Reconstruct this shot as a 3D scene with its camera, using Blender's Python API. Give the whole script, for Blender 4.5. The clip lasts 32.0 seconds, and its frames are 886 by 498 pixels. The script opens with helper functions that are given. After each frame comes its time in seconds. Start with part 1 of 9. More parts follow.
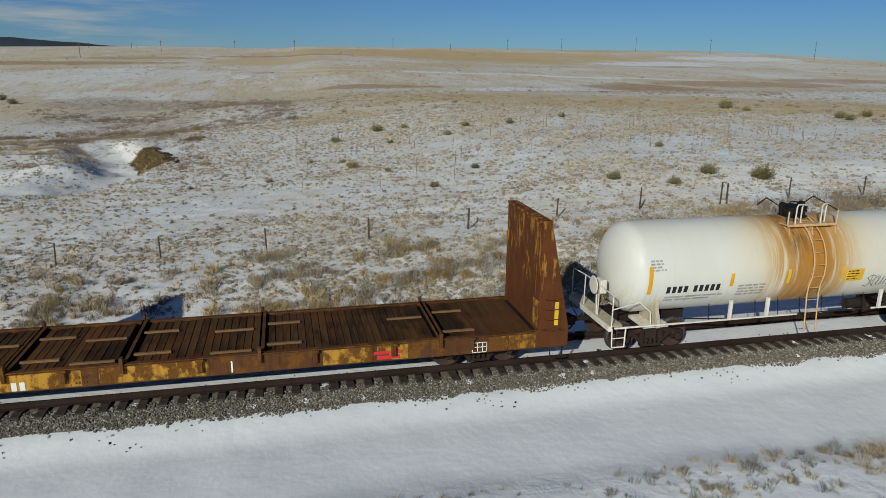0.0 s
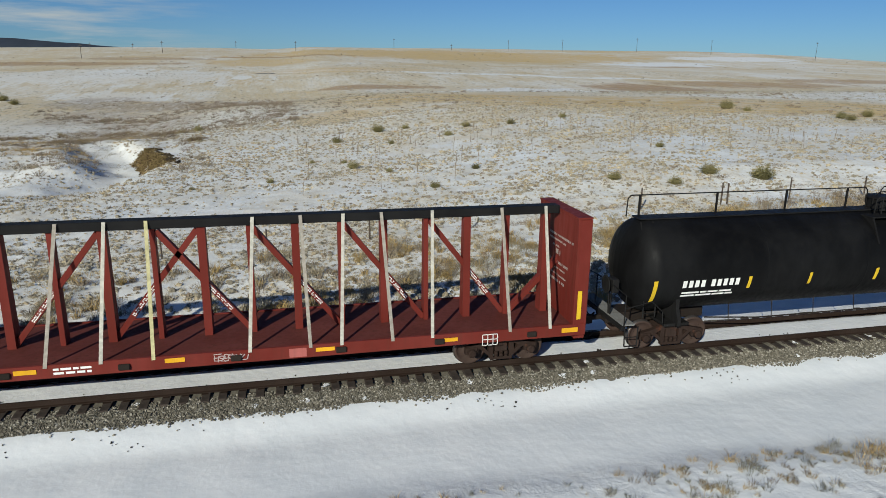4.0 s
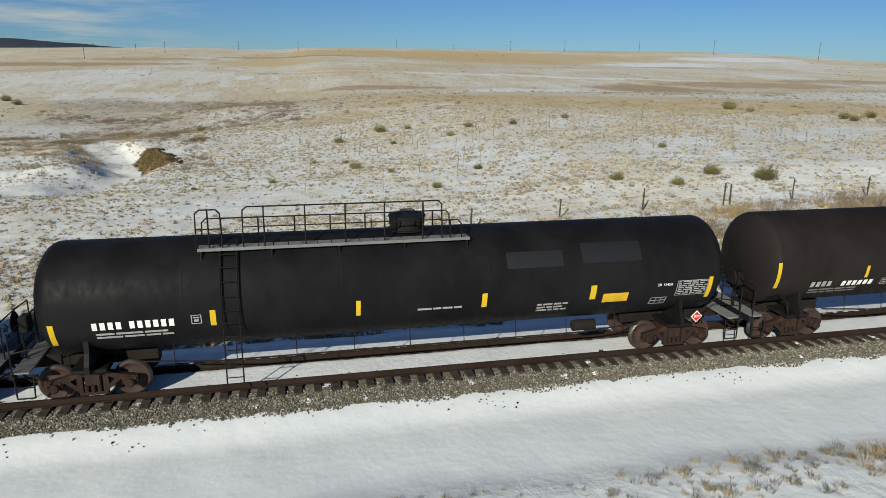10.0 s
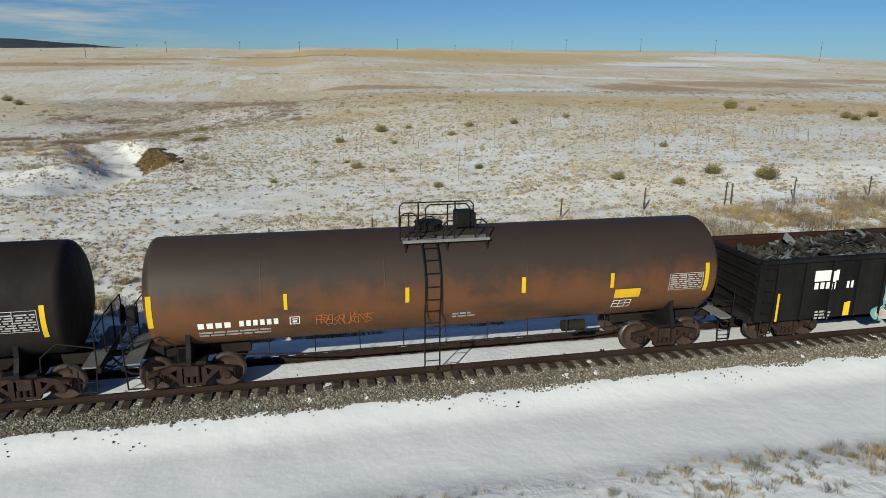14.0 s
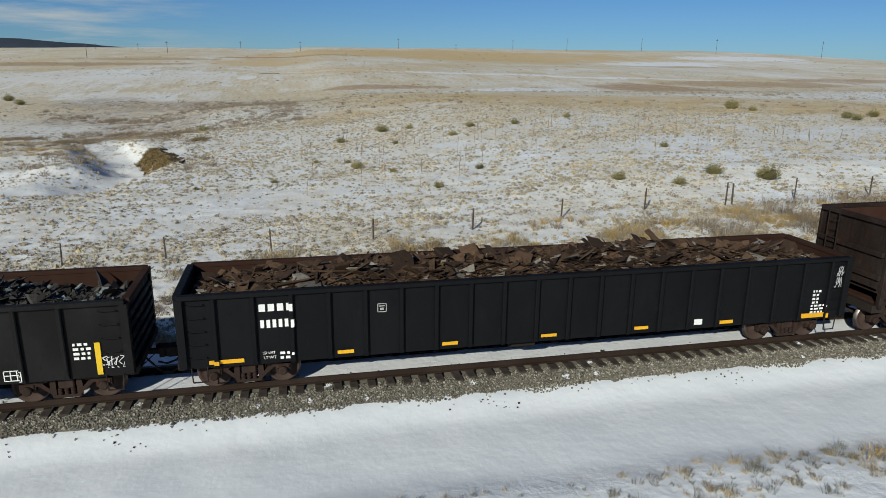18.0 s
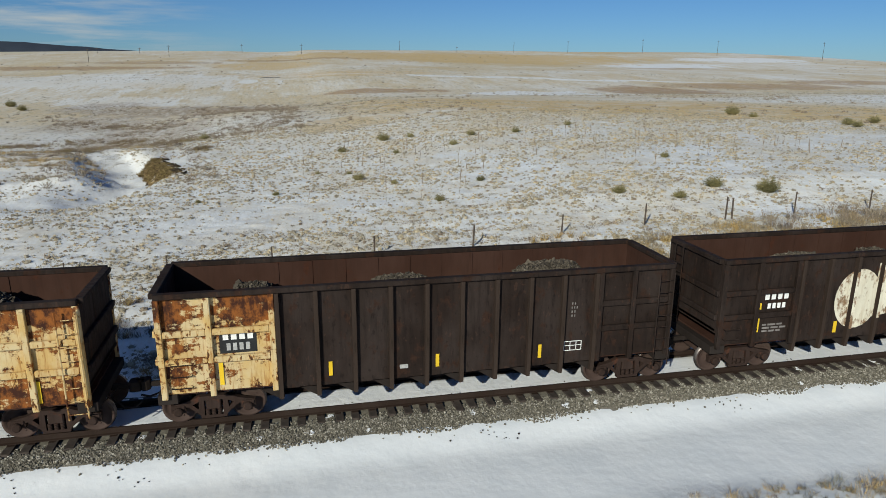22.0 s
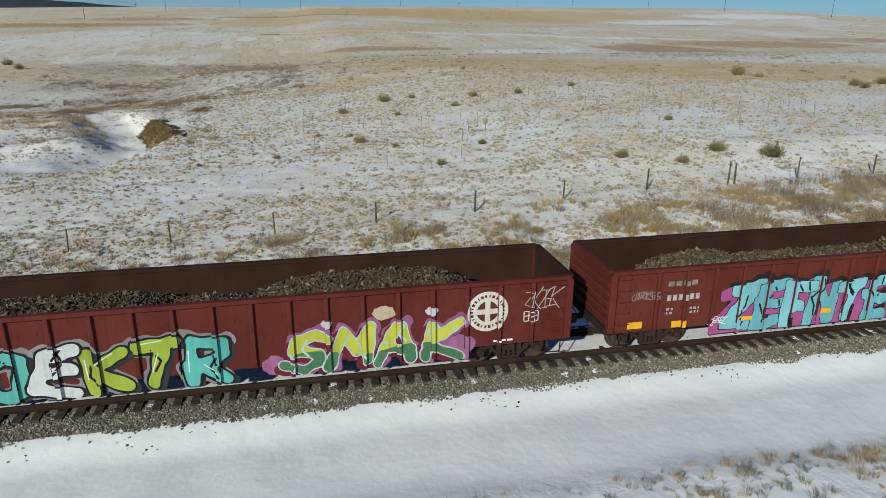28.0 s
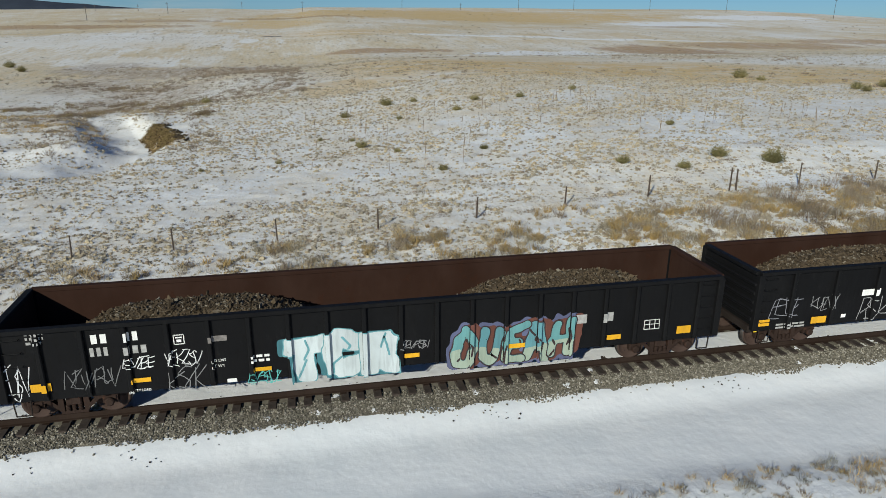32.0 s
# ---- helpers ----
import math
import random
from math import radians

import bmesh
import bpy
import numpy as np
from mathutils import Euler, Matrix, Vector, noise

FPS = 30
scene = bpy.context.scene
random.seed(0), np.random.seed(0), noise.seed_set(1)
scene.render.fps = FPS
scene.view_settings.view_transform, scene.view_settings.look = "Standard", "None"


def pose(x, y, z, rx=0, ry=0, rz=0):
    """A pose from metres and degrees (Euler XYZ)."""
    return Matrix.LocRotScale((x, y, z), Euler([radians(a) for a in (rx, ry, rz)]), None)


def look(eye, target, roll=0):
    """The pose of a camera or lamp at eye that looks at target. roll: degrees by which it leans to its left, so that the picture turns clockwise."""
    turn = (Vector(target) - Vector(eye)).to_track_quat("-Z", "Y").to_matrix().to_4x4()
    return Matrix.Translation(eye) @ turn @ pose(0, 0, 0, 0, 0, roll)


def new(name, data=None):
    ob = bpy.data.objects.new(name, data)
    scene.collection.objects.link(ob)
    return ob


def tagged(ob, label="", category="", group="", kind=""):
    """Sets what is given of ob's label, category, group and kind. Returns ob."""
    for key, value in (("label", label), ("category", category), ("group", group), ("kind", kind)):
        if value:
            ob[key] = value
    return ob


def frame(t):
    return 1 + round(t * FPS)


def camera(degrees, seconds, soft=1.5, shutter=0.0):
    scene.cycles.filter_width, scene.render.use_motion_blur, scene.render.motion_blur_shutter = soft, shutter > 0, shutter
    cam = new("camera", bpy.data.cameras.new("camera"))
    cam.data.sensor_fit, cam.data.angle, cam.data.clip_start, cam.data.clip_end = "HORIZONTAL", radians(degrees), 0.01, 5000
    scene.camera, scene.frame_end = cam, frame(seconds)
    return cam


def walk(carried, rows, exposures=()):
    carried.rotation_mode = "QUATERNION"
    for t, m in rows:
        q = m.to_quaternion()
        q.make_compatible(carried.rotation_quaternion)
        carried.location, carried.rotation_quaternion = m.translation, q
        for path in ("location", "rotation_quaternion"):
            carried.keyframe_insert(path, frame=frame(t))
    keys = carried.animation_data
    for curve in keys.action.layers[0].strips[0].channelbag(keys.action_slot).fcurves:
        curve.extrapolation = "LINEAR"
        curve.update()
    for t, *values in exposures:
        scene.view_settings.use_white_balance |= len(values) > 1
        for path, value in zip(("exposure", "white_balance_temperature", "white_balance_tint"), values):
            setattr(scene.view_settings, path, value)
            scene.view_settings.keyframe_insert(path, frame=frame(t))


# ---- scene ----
from functools import lru_cache

cam = camera(66.32, 32.0, soft=0.65)


def eye_pose(x, y, z, yaw, tilt, roll):
    """Camera pose: yaw in degrees from +y towards +x, tilt below the level, roll."""
    a, b = radians(yaw), radians(tilt)
    way = Vector((math.sin(a) * math.cos(b), math.cos(a) * math.cos(b), -math.sin(b)))
    e = Vector((x, y, z))
    return look(e, e + way * 20, roll)


PATH = [
    (0, -0.027, -18.435, 8.516, 13.217, 15.403, 0.716),
    (1, -0.034, -18.442, 8.521, 13.193, 15.406, 0.721),
    (2, -0.032, -18.460, 8.526, 13.172, 15.401, 0.699),
    (3, -0.025, -18.483, 8.527, 13.151, 15.383, 0.673),
    (4.5, -0.029, -18.493, 8.521, 13.118, 15.351, 0.684),
    (6, -0.027, -18.488, 8.516, 13.076, 15.328, 0.693),
    (7.5, -0.016, -18.467, 8.517, 13.023, 15.332, 0.697),
    (9, -0.005, -18.449, 8.510, 12.979, 15.331, 0.701),
    (10.5, -0.007, -18.456, 8.497, 12.929, 15.325, 0.692),
    (12, -0.011, -18.459, 8.489, 12.886, 15.325, 0.670),
    (13.5, 0.005, -18.453, 8.491, 12.839, 15.343, 0.636),
    (15.5, 0.017, -18.455, 8.505, 12.800, 15.370, 0.628),
    (17, 0.026, -18.456, 8.514, 12.765, 15.384, 0.633),
    (18.5, 0.013, -18.460, 8.525, 12.752, 15.367, 0.627),
    (20, 0.019, -18.452, 8.522, 12.721, 15.357, 0.652),
    (21, 0.032, -18.435, 8.513, 12.698, 15.357, 0.647),
    (21.5, 0.035, -18.422, 8.608, 12.689, 15.355, 0.617),
    (22, 0.066, -18.405, 9.387, 12.609, 15.254, 0.409),
    (22.5, 0.049, -18.431, 9.889, 12.615, 18.000, 0.376),
    (23, 0.071, -18.411, 9.957, 12.574, 18.548, 0.323),
    (23.5, 0.062, -18.420, 9.896, 12.577, 18.559, 0.363),
    (24, 0.055, -18.433, 9.837, 12.579, 18.572, 0.395),
    (24.5, 0.052, -18.447, 9.782, 12.581, 18.583, 0.418),
    (25, 0.053, -18.457, 9.731, 12.579, 18.590, 0.431),
    (25.5, 0.058, -18.453, 9.701, 12.571, 18.598, 0.432),
    (26.5, 0.065, -18.425, 9.702, 12.541, 18.619, 0.436),
    (27.5, 0.073, -18.396, 9.703, 12.512, 18.639, 0.440),
    (28, 0.079, -18.381, 9.724, 12.494, 18.643, 0.431),
    (28.5, 0.084, -18.368, 9.764, 12.475, 18.643, 0.415),
    (29, 0.087, -18.361, 9.807, 12.455, 18.637, 0.398),
    (30, 0.089, -18.357, 9.898, 12.414, 18.612, 0.368),
    (31, 0.081, -18.358, 9.984, 12.378, 18.588, 0.360),
    (32, 0.065, -18.359, 10.049, 12.350, 18.562, 0.380),
]
walk(cam, [(t, eye_pose(*p)) for t, *p in PATH],
     exposures=[(0, -0.42, 6650, 1.5), (2.2, -0.38, 6650, 1.5), (3.0, -0.20, 6600, 1.5), (5.4, -0.06, 6900, 1.5), (8.0, 0.0, 7000, 1.5), (14.0, -0.03, 6950, 1.5),
                (16.8, -0.12, 6650, 1.5), (21.3, -0.09, 6650, 1.5), (22.6, -0.09, 6650, 1.5), (26, -0.16, 6650, 1.5), (32, -0.13, 6650, 1.5)])

# ---- light ----
SUN_AZ, SUN_EL = 36.0, 25.0      # the sun stands behind the camera to its left
world = bpy.data.worlds.new("sky")
scene.world = world
world.use_nodes = True
wn, wl = world.node_tree.nodes, world.node_tree.links
wn.clear()
sky = wn.new("ShaderNodeTexSky")
sky.sky_type, sky.sun_disc = "NISHITA", False
sky.sun_elevation = radians(SUN_EL)
sky.sun_rotation = radians(180 + SUN_AZ)
sky.altitude, sky.air_density, sky.dust_density, sky.ozone_density = 1800, 1.0, 0.25, 2.2
tc = wn.new("ShaderNodeTexCoord")
sep = wn.new("ShaderNodeSeparateXYZ")
wl.new(tc.outputs["Generated"], sep.inputs[0])
mp = wn.new("ShaderNodeMapping")
mp.inputs["Scale"].default_value = (1.6, 1.6, 17)
mp.inputs["Rotation"].default_value = (0.05, 0.06, 0)
wl.new(tc.outputs["Generated"], mp.inputs[0])
cn = wn.new("ShaderNodeTexNoise")
cn.inputs["Scale"].default_value, cn.inputs["Detail"].default_value, cn.inputs["Roughness"].default_value = 2.3, 9, 0.6
wl.new(mp.outputs[0], cn.inputs[0])
cr = wn.new("ShaderNodeMapRange")
cr.inputs["From Min"].default_value, cr.inputs["From Max"].default_value = 0.50, 0.68
cr.inputs["To Max"].default_value = 0.95
wl.new(cn.outputs[0], cr.inputs[0])
cx = wn.new("ShaderNodeMapRange")     # thin clouds stand over the western part of the sky only
cx.inputs["From Min"].default_value, cx.inputs["From Max"].default_value = -0.05, -0.24
wl.new(sep.outputs[0], cx.inputs[0])
cm = wn.new("ShaderNodeMath")
cm.operation = "MULTIPLY"
wl.new(cr.outputs[0], cm.inputs[0])
wl.new(cx.outputs[0], cm.inputs[1])
mix = wn.new("ShaderNodeMixRGB")
mix.inputs[2].default_value = (5.6, 6.2, 7.0, 1)
wl.new(cm.outputs[0], mix.inputs[0])
bg = wn.new("ShaderNodeBackground")
bg.inputs["Strength"].default_value = 0.077
tint = wn.new("ShaderNodeMixRGB")     # thin dry winter air: deep blue down to the skyline
tint.blend_type = "MULTIPLY"
tint.inputs[0].default_value, tint.inputs[2].default_value = 1.0, (0.35, 0.565, 0.93, 1)
wl.new(sky.outputs[0], tint.inputs[1])
wl.new(tint.outputs[0], mix.inputs[1])
wl.new(mix.outputs[0], bg.inputs[0])
wo = wn.new("ShaderNodeOutputWorld")
wl.new(bg.outputs[0], wo.inputs[0])

sun = bpy.data.lights.new("sun", "SUN")
sun.energy, sun.angle, sun.color = 4.3, radians(0.53), (1.0, 0.965, 0.905)
to_sun = Vector((-math.sin(radians(SUN_AZ)) * math.cos(radians(SUN_EL)), -math.cos(radians(SUN_AZ)) * math.cos(radians(SUN_EL)), math.sin(radians(SUN_EL))))
so = new("sun", sun)
so.matrix_world = look(to_sun * 300, (0, 0, 0))

# ---- materials ----


class Mat:
    """A node material with short calls."""

    def __init__(self, name, rough=0.7, metal=0.0, spec=0.4):
        self.m = bpy.data.materials.new(name)
        self.m.use_nodes = True
        self.n, self.l = self.m.node_tree.nodes, self.m.node_tree.links
        self.b = self.n["Principled BSDF"]
        self.b.inputs["Roughness"].default_value = rough
        self.b.inputs["Metallic"].default_value = metal
        self.b.inputs["Specular IOR Level"].default_value = spec
        self.geo = self.n.new("ShaderNodeNewGeometry")
        self.tc = self.n.new("ShaderNodeTexCoord")

    def put(self, socket, v):
        if hasattr(v, "is_output"):
            self.l.new(v, socket)
        elif isinstance(v, (tuple, list)) and socket.type == "RGBA":
            socket.default_value = (*v[:3], 1)
        else:
            socket.default_value = v

    def noise(self, scale, detail=4, rough=0.55, stretch=(1, 1, 1), obj=False, off=0.0):
        m = self.n.new("ShaderNodeMapping")
        m.inputs["Scale"].default_value = stretch
        m.inputs["Location"].default_value = (off, off * 0.7, off * 1.3)
        self.l.new(self.tc.outputs["Object"] if obj else self.geo.outputs["Position"], m.inputs[0])
        t = self.n.new("ShaderNodeTexNoise")
        t.inputs["Scale"].default_value, t.inputs["Detail"].default_value, t.inputs["Roughness"].default_value = scale, detail, rough
        self.l.new(m.outputs[0], t.inputs[0])
        return t.outputs[0]

    def ramp(self, v, a, b, lo=0.0, hi=1.0, smooth=True):
        r = self.n.new("ShaderNodeMapRange")
        r.interpolation_type = "SMOOTHSTEP" if smooth else "LINEAR"
        self.put(r.inputs[0], v)
        r.inputs[1].default_value, r.inputs[2].default_value = a, b
        r.inputs[3].default_value, r.inputs[4].default_value = lo, hi
        return r.outputs[0]

    def math(self, op, a, b=0.0, clamp=False):
        r = self.n.new("ShaderNodeMath")
        r.operation, r.use_clamp = op, clamp
        self.put(r.inputs[0], a)
        self.put(r.inputs[1], b)
        return r.outputs[0]

    def mix(self, f, a, b):
        r = self.n.new("ShaderNodeMixRGB")
        self.put(r.inputs[0], f)
        self.put(r.inputs[1], a)
        self.put(r.inputs[2], b)
        return r.outputs[0]

    def axis(self, i, obj=True):
        s = self.n.new("ShaderNodeSeparateXYZ")
        self.l.new(self.tc.outputs["Object"] if obj else self.geo.outputs["Position"], s.inputs[0])
        return s.outputs[i]

    def rand(self, island=False):
        if island:
            return self.geo.outputs["Random Per Island"]
        return self.n.new("ShaderNodeObjectInfo").outputs["Random"]

    def bump(self, v, dist=0.01, strength=0.5):
        r = self.n.new("ShaderNodeBump")
        r.inputs["Distance"].default_value, r.inputs["Strength"].default_value = dist, strength
        self.put(r.inputs["Height"], v)
        self.l.new(r.outputs[0], self.b.inputs["Normal"])

    def color(self, v):
        self.put(self.b.inputs["Base Color"], v)
        return self

    def rough(self, v):
        self.put(self.b.inputs["Roughness"], v)
        return self


def paint(name, col, dirt=(0.09, 0.07, 0.055), amount=0.5, rust=0.0, rustcol=(0.17, 0.065, 0.028), rough=0.5, seed=0.0, fade=0.25, bump=0.003, scrape=0.0):
    """Weathered paint on steel: faded tone, streaks of dirt running down, flecks of rust."""
    m = Mat(name, rough, spec=0.10)
    a = m.noise(0.7, 4, 0.6, (1, 1, 0.6), True, seed)
    c = m.mix(m.ramp(a, 0.35, 0.7), col, tuple(min(1, v * (1 + fade) + fade * 0.02) for v in col))
    s = m.noise(3.2, 5, 0.65, (2.2, 2.2, 0.22), True, seed + 3)
    c = m.mix(m.ramp(s, 0.45, 0.8, 0, amount), c, dirt)
    if rust > 0:
        r = m.noise(1.9, 8, 0.68, (1.2, 1.2, 0.8), True, seed + 9)
        lo = 0.72 - rust * 0.4
        c = m.mix(m.ramp(r, lo, lo + 0.1, 0, 0.92), c, m.mix(m.noise(14, 4, obj=True), rustcol, tuple(v * 0.35 for v in rustcol)))
    if scrape > 0:
        k = m.noise(4.0, 5, 0.65, (1.7, 1.7, 0.8), True, seed + 21)
        c = m.mix(m.ramp(k, 0.58, 0.64, 0, scrape), c, tuple(v * 0.4 for v in dirt))
        c = m.mix(m.ramp(k, 0.40, 0.34, 0, scrape * 0.6), c, tuple(v * 2.0 for v in rustcol))
    g = m.noise(30, 3, 0.6, obj=True)
    c = m.mix(m.ramp(g, 0.3, 0.8, 0, 0.20), c, tuple(0.5 * (v + w) for v, w in zip(col, dirt)))
    m.color(c).rough(m.ramp(s, 0.3, 0.8, rough - 0.08, min(0.95, rough + 0.2)))
    m.bump(m.noise(5, 5, 0.7, obj=True), bump, 0.5)
    return m.m


def plain(name, col, rough=0.6, metal=0.0, var=0.25, scale=8, island=False):
    m = Mat(name, rough, metal)
    c = m.mix(m.ramp(m.noise(scale, 4, obj=True), 0.3, 0.75), tuple(v * (1 - var) for v in col), tuple(min(1, v * (1 + var)) for v in col))
    if island:
        c = m.mix(m.math("MULTIPLY", m.rand(True), 0.5), c, tuple(v * 0.35 for v in col))
    m.color(c)
    m.bump(m.noise(scale * 4, 4, obj=True), 0.002, 0.4)
    return m.m


def ground_material():
    """Open prairie: thin snow over dry grass, snowier near by, pale tan with gold and rust patches on the far slopes."""
    m = Mat("snow_and_dry_grass", 0.85, spec=0.2)
    x, y = m.axis(0, False), m.axis(1, False)
    add = lambda *q: q[0] if len(q) == 1 else m.math("ADD", q[0], add(*q[1:]))
    mul = lambda *q: q[0] if len(q) == 1 else m.math("MULTIPLY", q[0], mul(*q[1:]))
    n1, n2 = m.noise(5.0, 4, 0.65, (1, 0.35, 1)), m.noise(0.9, 4, 0.6, (1, 0.5, 1), off=3.0)
    n3, n4 = m.noise(0.16, 5, 0.6, off=6.0), m.noise(0.03, 5, 0.6, off=12.0)
    n5 = m.noise(0.0085, 5, 0.62, (1, 0.6, 1), off=17.0)
    s1, s2 = m.noise(2.4, 4, 0.7, (1, 0.16, 0.3)), m.noise(0.8, 5, 0.74, (1, 0.13, 0.2), off=4.0)
    s3 = m.noise(0.11, 6, 0.70, (1, 0.20, 0.2), off=8.0)
    verge, beyond = m.ramp(y, -5.3, -6.6), m.ramp(y, 4.0, 8.5)
    bare = m.math("SUBTRACT", 1.0, m.math("MAXIMUM", verge, beyond))
    far, vfar = m.ramp(y, 34, 80), m.ramp(y, 95, 210)

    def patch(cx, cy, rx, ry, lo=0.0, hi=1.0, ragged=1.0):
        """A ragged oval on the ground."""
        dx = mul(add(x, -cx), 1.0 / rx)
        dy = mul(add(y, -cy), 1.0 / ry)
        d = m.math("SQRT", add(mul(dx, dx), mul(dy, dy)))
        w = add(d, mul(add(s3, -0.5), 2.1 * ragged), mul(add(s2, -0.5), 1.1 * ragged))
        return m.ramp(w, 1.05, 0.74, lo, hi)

    most = lambda *q: q[0] if len(q) == 1 else m.math("MAXIMUM", q[0], most(*q[1:]))
    snow = m.mix(m.ramp(m.noise(0.6, 5), 0.3, 0.7), (0.775, 0.80, 0.815), (0.85, 0.865, 0.87))
    pale = m.mix(m.ramp(s1, 0.35, 0.65), (0.50, 0.405, 0.25), (0.69, 0.585, 0.395))
    gold = m.mix(m.ramp(s2, 0.35, 0.65), (0.56, 0.385, 0.155), (0.67, 0.495, 0.235))
    rust = m.mix(m.ramp(s2, 0.35, 0.65), (0.30, 0.175, 0.085), (0.46, 0.31, 0.17))
    scrub = m.mix(m.ramp(s1, 0.38, 0.62), (0.20, 0.145, 0.105), (0.46, 0.38, 0.30))
    # near field: dry litter between the tufts, thicker in patches
    dens = add(mul(n2, 0.40), mul(n3, 0.85), mul(n4, 0.55), mul(far, 0.16), mul(m.ramp(x, 10, 50), 0.03), mul(n1, 0.75), -0.10)
    g1 = mul(m.ramp(dens, 0.92, 1.60), m.ramp(x, -14, 30, 0.55, 0.76))
    # far slopes: a thin even scatter of grass through the snow
    w = add(mul(n5, 0.9), mul(n4, 0.5), mul(s3, 0.55), mul(s2, 0.75), mul(s1, 0.4))
    g2 = m.ramp(w, 1.22, 1.74, 0.22, 0.96)
    g = m.mix(vfar, g1, g2)
    g = mul(g, m.math("SUBTRACT", 1.0, m.math("MAXIMUM", bare, mul(verge, 0.8))))
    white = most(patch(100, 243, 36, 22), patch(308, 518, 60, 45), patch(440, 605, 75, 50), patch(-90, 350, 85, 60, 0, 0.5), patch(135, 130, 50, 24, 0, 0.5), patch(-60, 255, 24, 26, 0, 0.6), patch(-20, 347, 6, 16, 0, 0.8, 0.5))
    # a snow-filled wheel track along the foot of the slope
    way = add(m.math("ABSOLUTE", add(y, mul(x, 0.28), mul(n4, -40.0), -352.0)), mul(add(s2, -0.5), 5.0))
    white = most(white, mul(m.ramp(way, 8.0, 2.5, 0, 0.9), m.ramp(x, -12, 10), m.ramp(x, 260, 180)))
    # drifted floor of the gully and the flat that it opens on
    mid = add(-14.8, mul(m.math("ABSOLUTE", add(y, -54.0)), -0.33))
    off = add(x, mul(mid, -1.0))
    floor = mul(m.ramp(m.math("ABSOLUTE", add(off, 0.4)), 3.2, 1.6), m.ramp(y, 41, 50), m.ramp(y, 96, 80), m.ramp(n2, 0.3, 0.55, 0.3, 1))
    flat = mul(m.ramp(x, -13.5, -16), m.ramp(x, -46, -30), m.ramp(add(y, mul(n2, 6.0)), 41, 45), m.ramp(add(y, mul(n3, 10.0)), 58, 51))
    drift = most(mul(floor, 0.40), mul(flat, 0.2))
    white = most(white, drift)
    g = mul(g, m.math("SUBTRACT", 1.0, mul(white, 0.86)))
    grass = m.mix(m.ramp(add(mul(m.noise(0.33, 4, off=11.0), 0.6), mul(n4, 0.6)), 0.56, 0.78), pale, m.mix(0.5, pale, gold))
    c = m.mix(g, snow, grass)
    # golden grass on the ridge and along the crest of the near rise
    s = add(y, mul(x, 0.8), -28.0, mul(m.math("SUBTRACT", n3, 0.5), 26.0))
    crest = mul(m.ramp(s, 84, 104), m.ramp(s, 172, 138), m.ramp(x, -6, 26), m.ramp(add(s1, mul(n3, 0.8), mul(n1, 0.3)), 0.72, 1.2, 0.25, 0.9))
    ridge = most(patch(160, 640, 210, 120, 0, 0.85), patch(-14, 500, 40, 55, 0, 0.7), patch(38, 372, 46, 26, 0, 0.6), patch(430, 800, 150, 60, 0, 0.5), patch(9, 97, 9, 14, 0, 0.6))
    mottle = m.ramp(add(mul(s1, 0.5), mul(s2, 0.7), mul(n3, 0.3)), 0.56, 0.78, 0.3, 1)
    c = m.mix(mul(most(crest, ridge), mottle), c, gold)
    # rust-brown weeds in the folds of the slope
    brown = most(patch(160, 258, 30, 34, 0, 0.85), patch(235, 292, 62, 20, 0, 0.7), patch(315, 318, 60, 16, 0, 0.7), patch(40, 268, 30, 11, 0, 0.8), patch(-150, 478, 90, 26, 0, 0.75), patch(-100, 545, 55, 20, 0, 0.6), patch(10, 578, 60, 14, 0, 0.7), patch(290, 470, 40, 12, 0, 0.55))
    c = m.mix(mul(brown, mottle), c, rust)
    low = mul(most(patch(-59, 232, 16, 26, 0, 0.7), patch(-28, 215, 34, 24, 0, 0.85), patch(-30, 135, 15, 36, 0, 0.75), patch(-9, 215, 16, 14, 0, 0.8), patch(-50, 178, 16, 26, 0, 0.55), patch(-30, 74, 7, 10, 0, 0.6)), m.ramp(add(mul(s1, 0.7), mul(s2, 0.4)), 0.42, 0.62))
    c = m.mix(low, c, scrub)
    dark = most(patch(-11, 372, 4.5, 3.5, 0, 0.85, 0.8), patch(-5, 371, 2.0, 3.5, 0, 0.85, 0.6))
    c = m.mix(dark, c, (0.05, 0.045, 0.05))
    # raw earth on the gully's east bank
    wob = mul(m.math("SUBTRACT", m.noise(0.55, 6, 0.7, off=2.0), 0.5), 3.0)
    raw_earth = mul(m.ramp(m.math("ABSOLUTE", add(off, -2.4, wob)), 1.7, 1.1), m.ramp(add(y, wob), 53.0, 55.5), m.ramp(add(y, wob), 67.0, 65.0))
    c = m.mix(mul(raw_earth, m.ramp(n2, 0.30, 0.45, 0.5, 1)), c, m.mix(m.ramp(m.noise(2.0, 6, 0.7), 0.4, 0.62), (0.12, 0.080, 0.036), (0.34, 0.24, 0.105)))
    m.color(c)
    rough = m.math("SUBTRACT", 1.0, mul(bare, 0.72))
    h = add(mul(g1, 0.25, rough), mul(m.noise(2.6, 5, 0.6), 0.85, rough), mul(m.noise(13.0, 3, 0.6), 0.12, rough), mul(m.noise(0.8, 3, 0.5, off=2.0), 0.7), mul(s2, vfar, 3.0))
    m.bump(h, 0.10, 0.6)
    return m.m


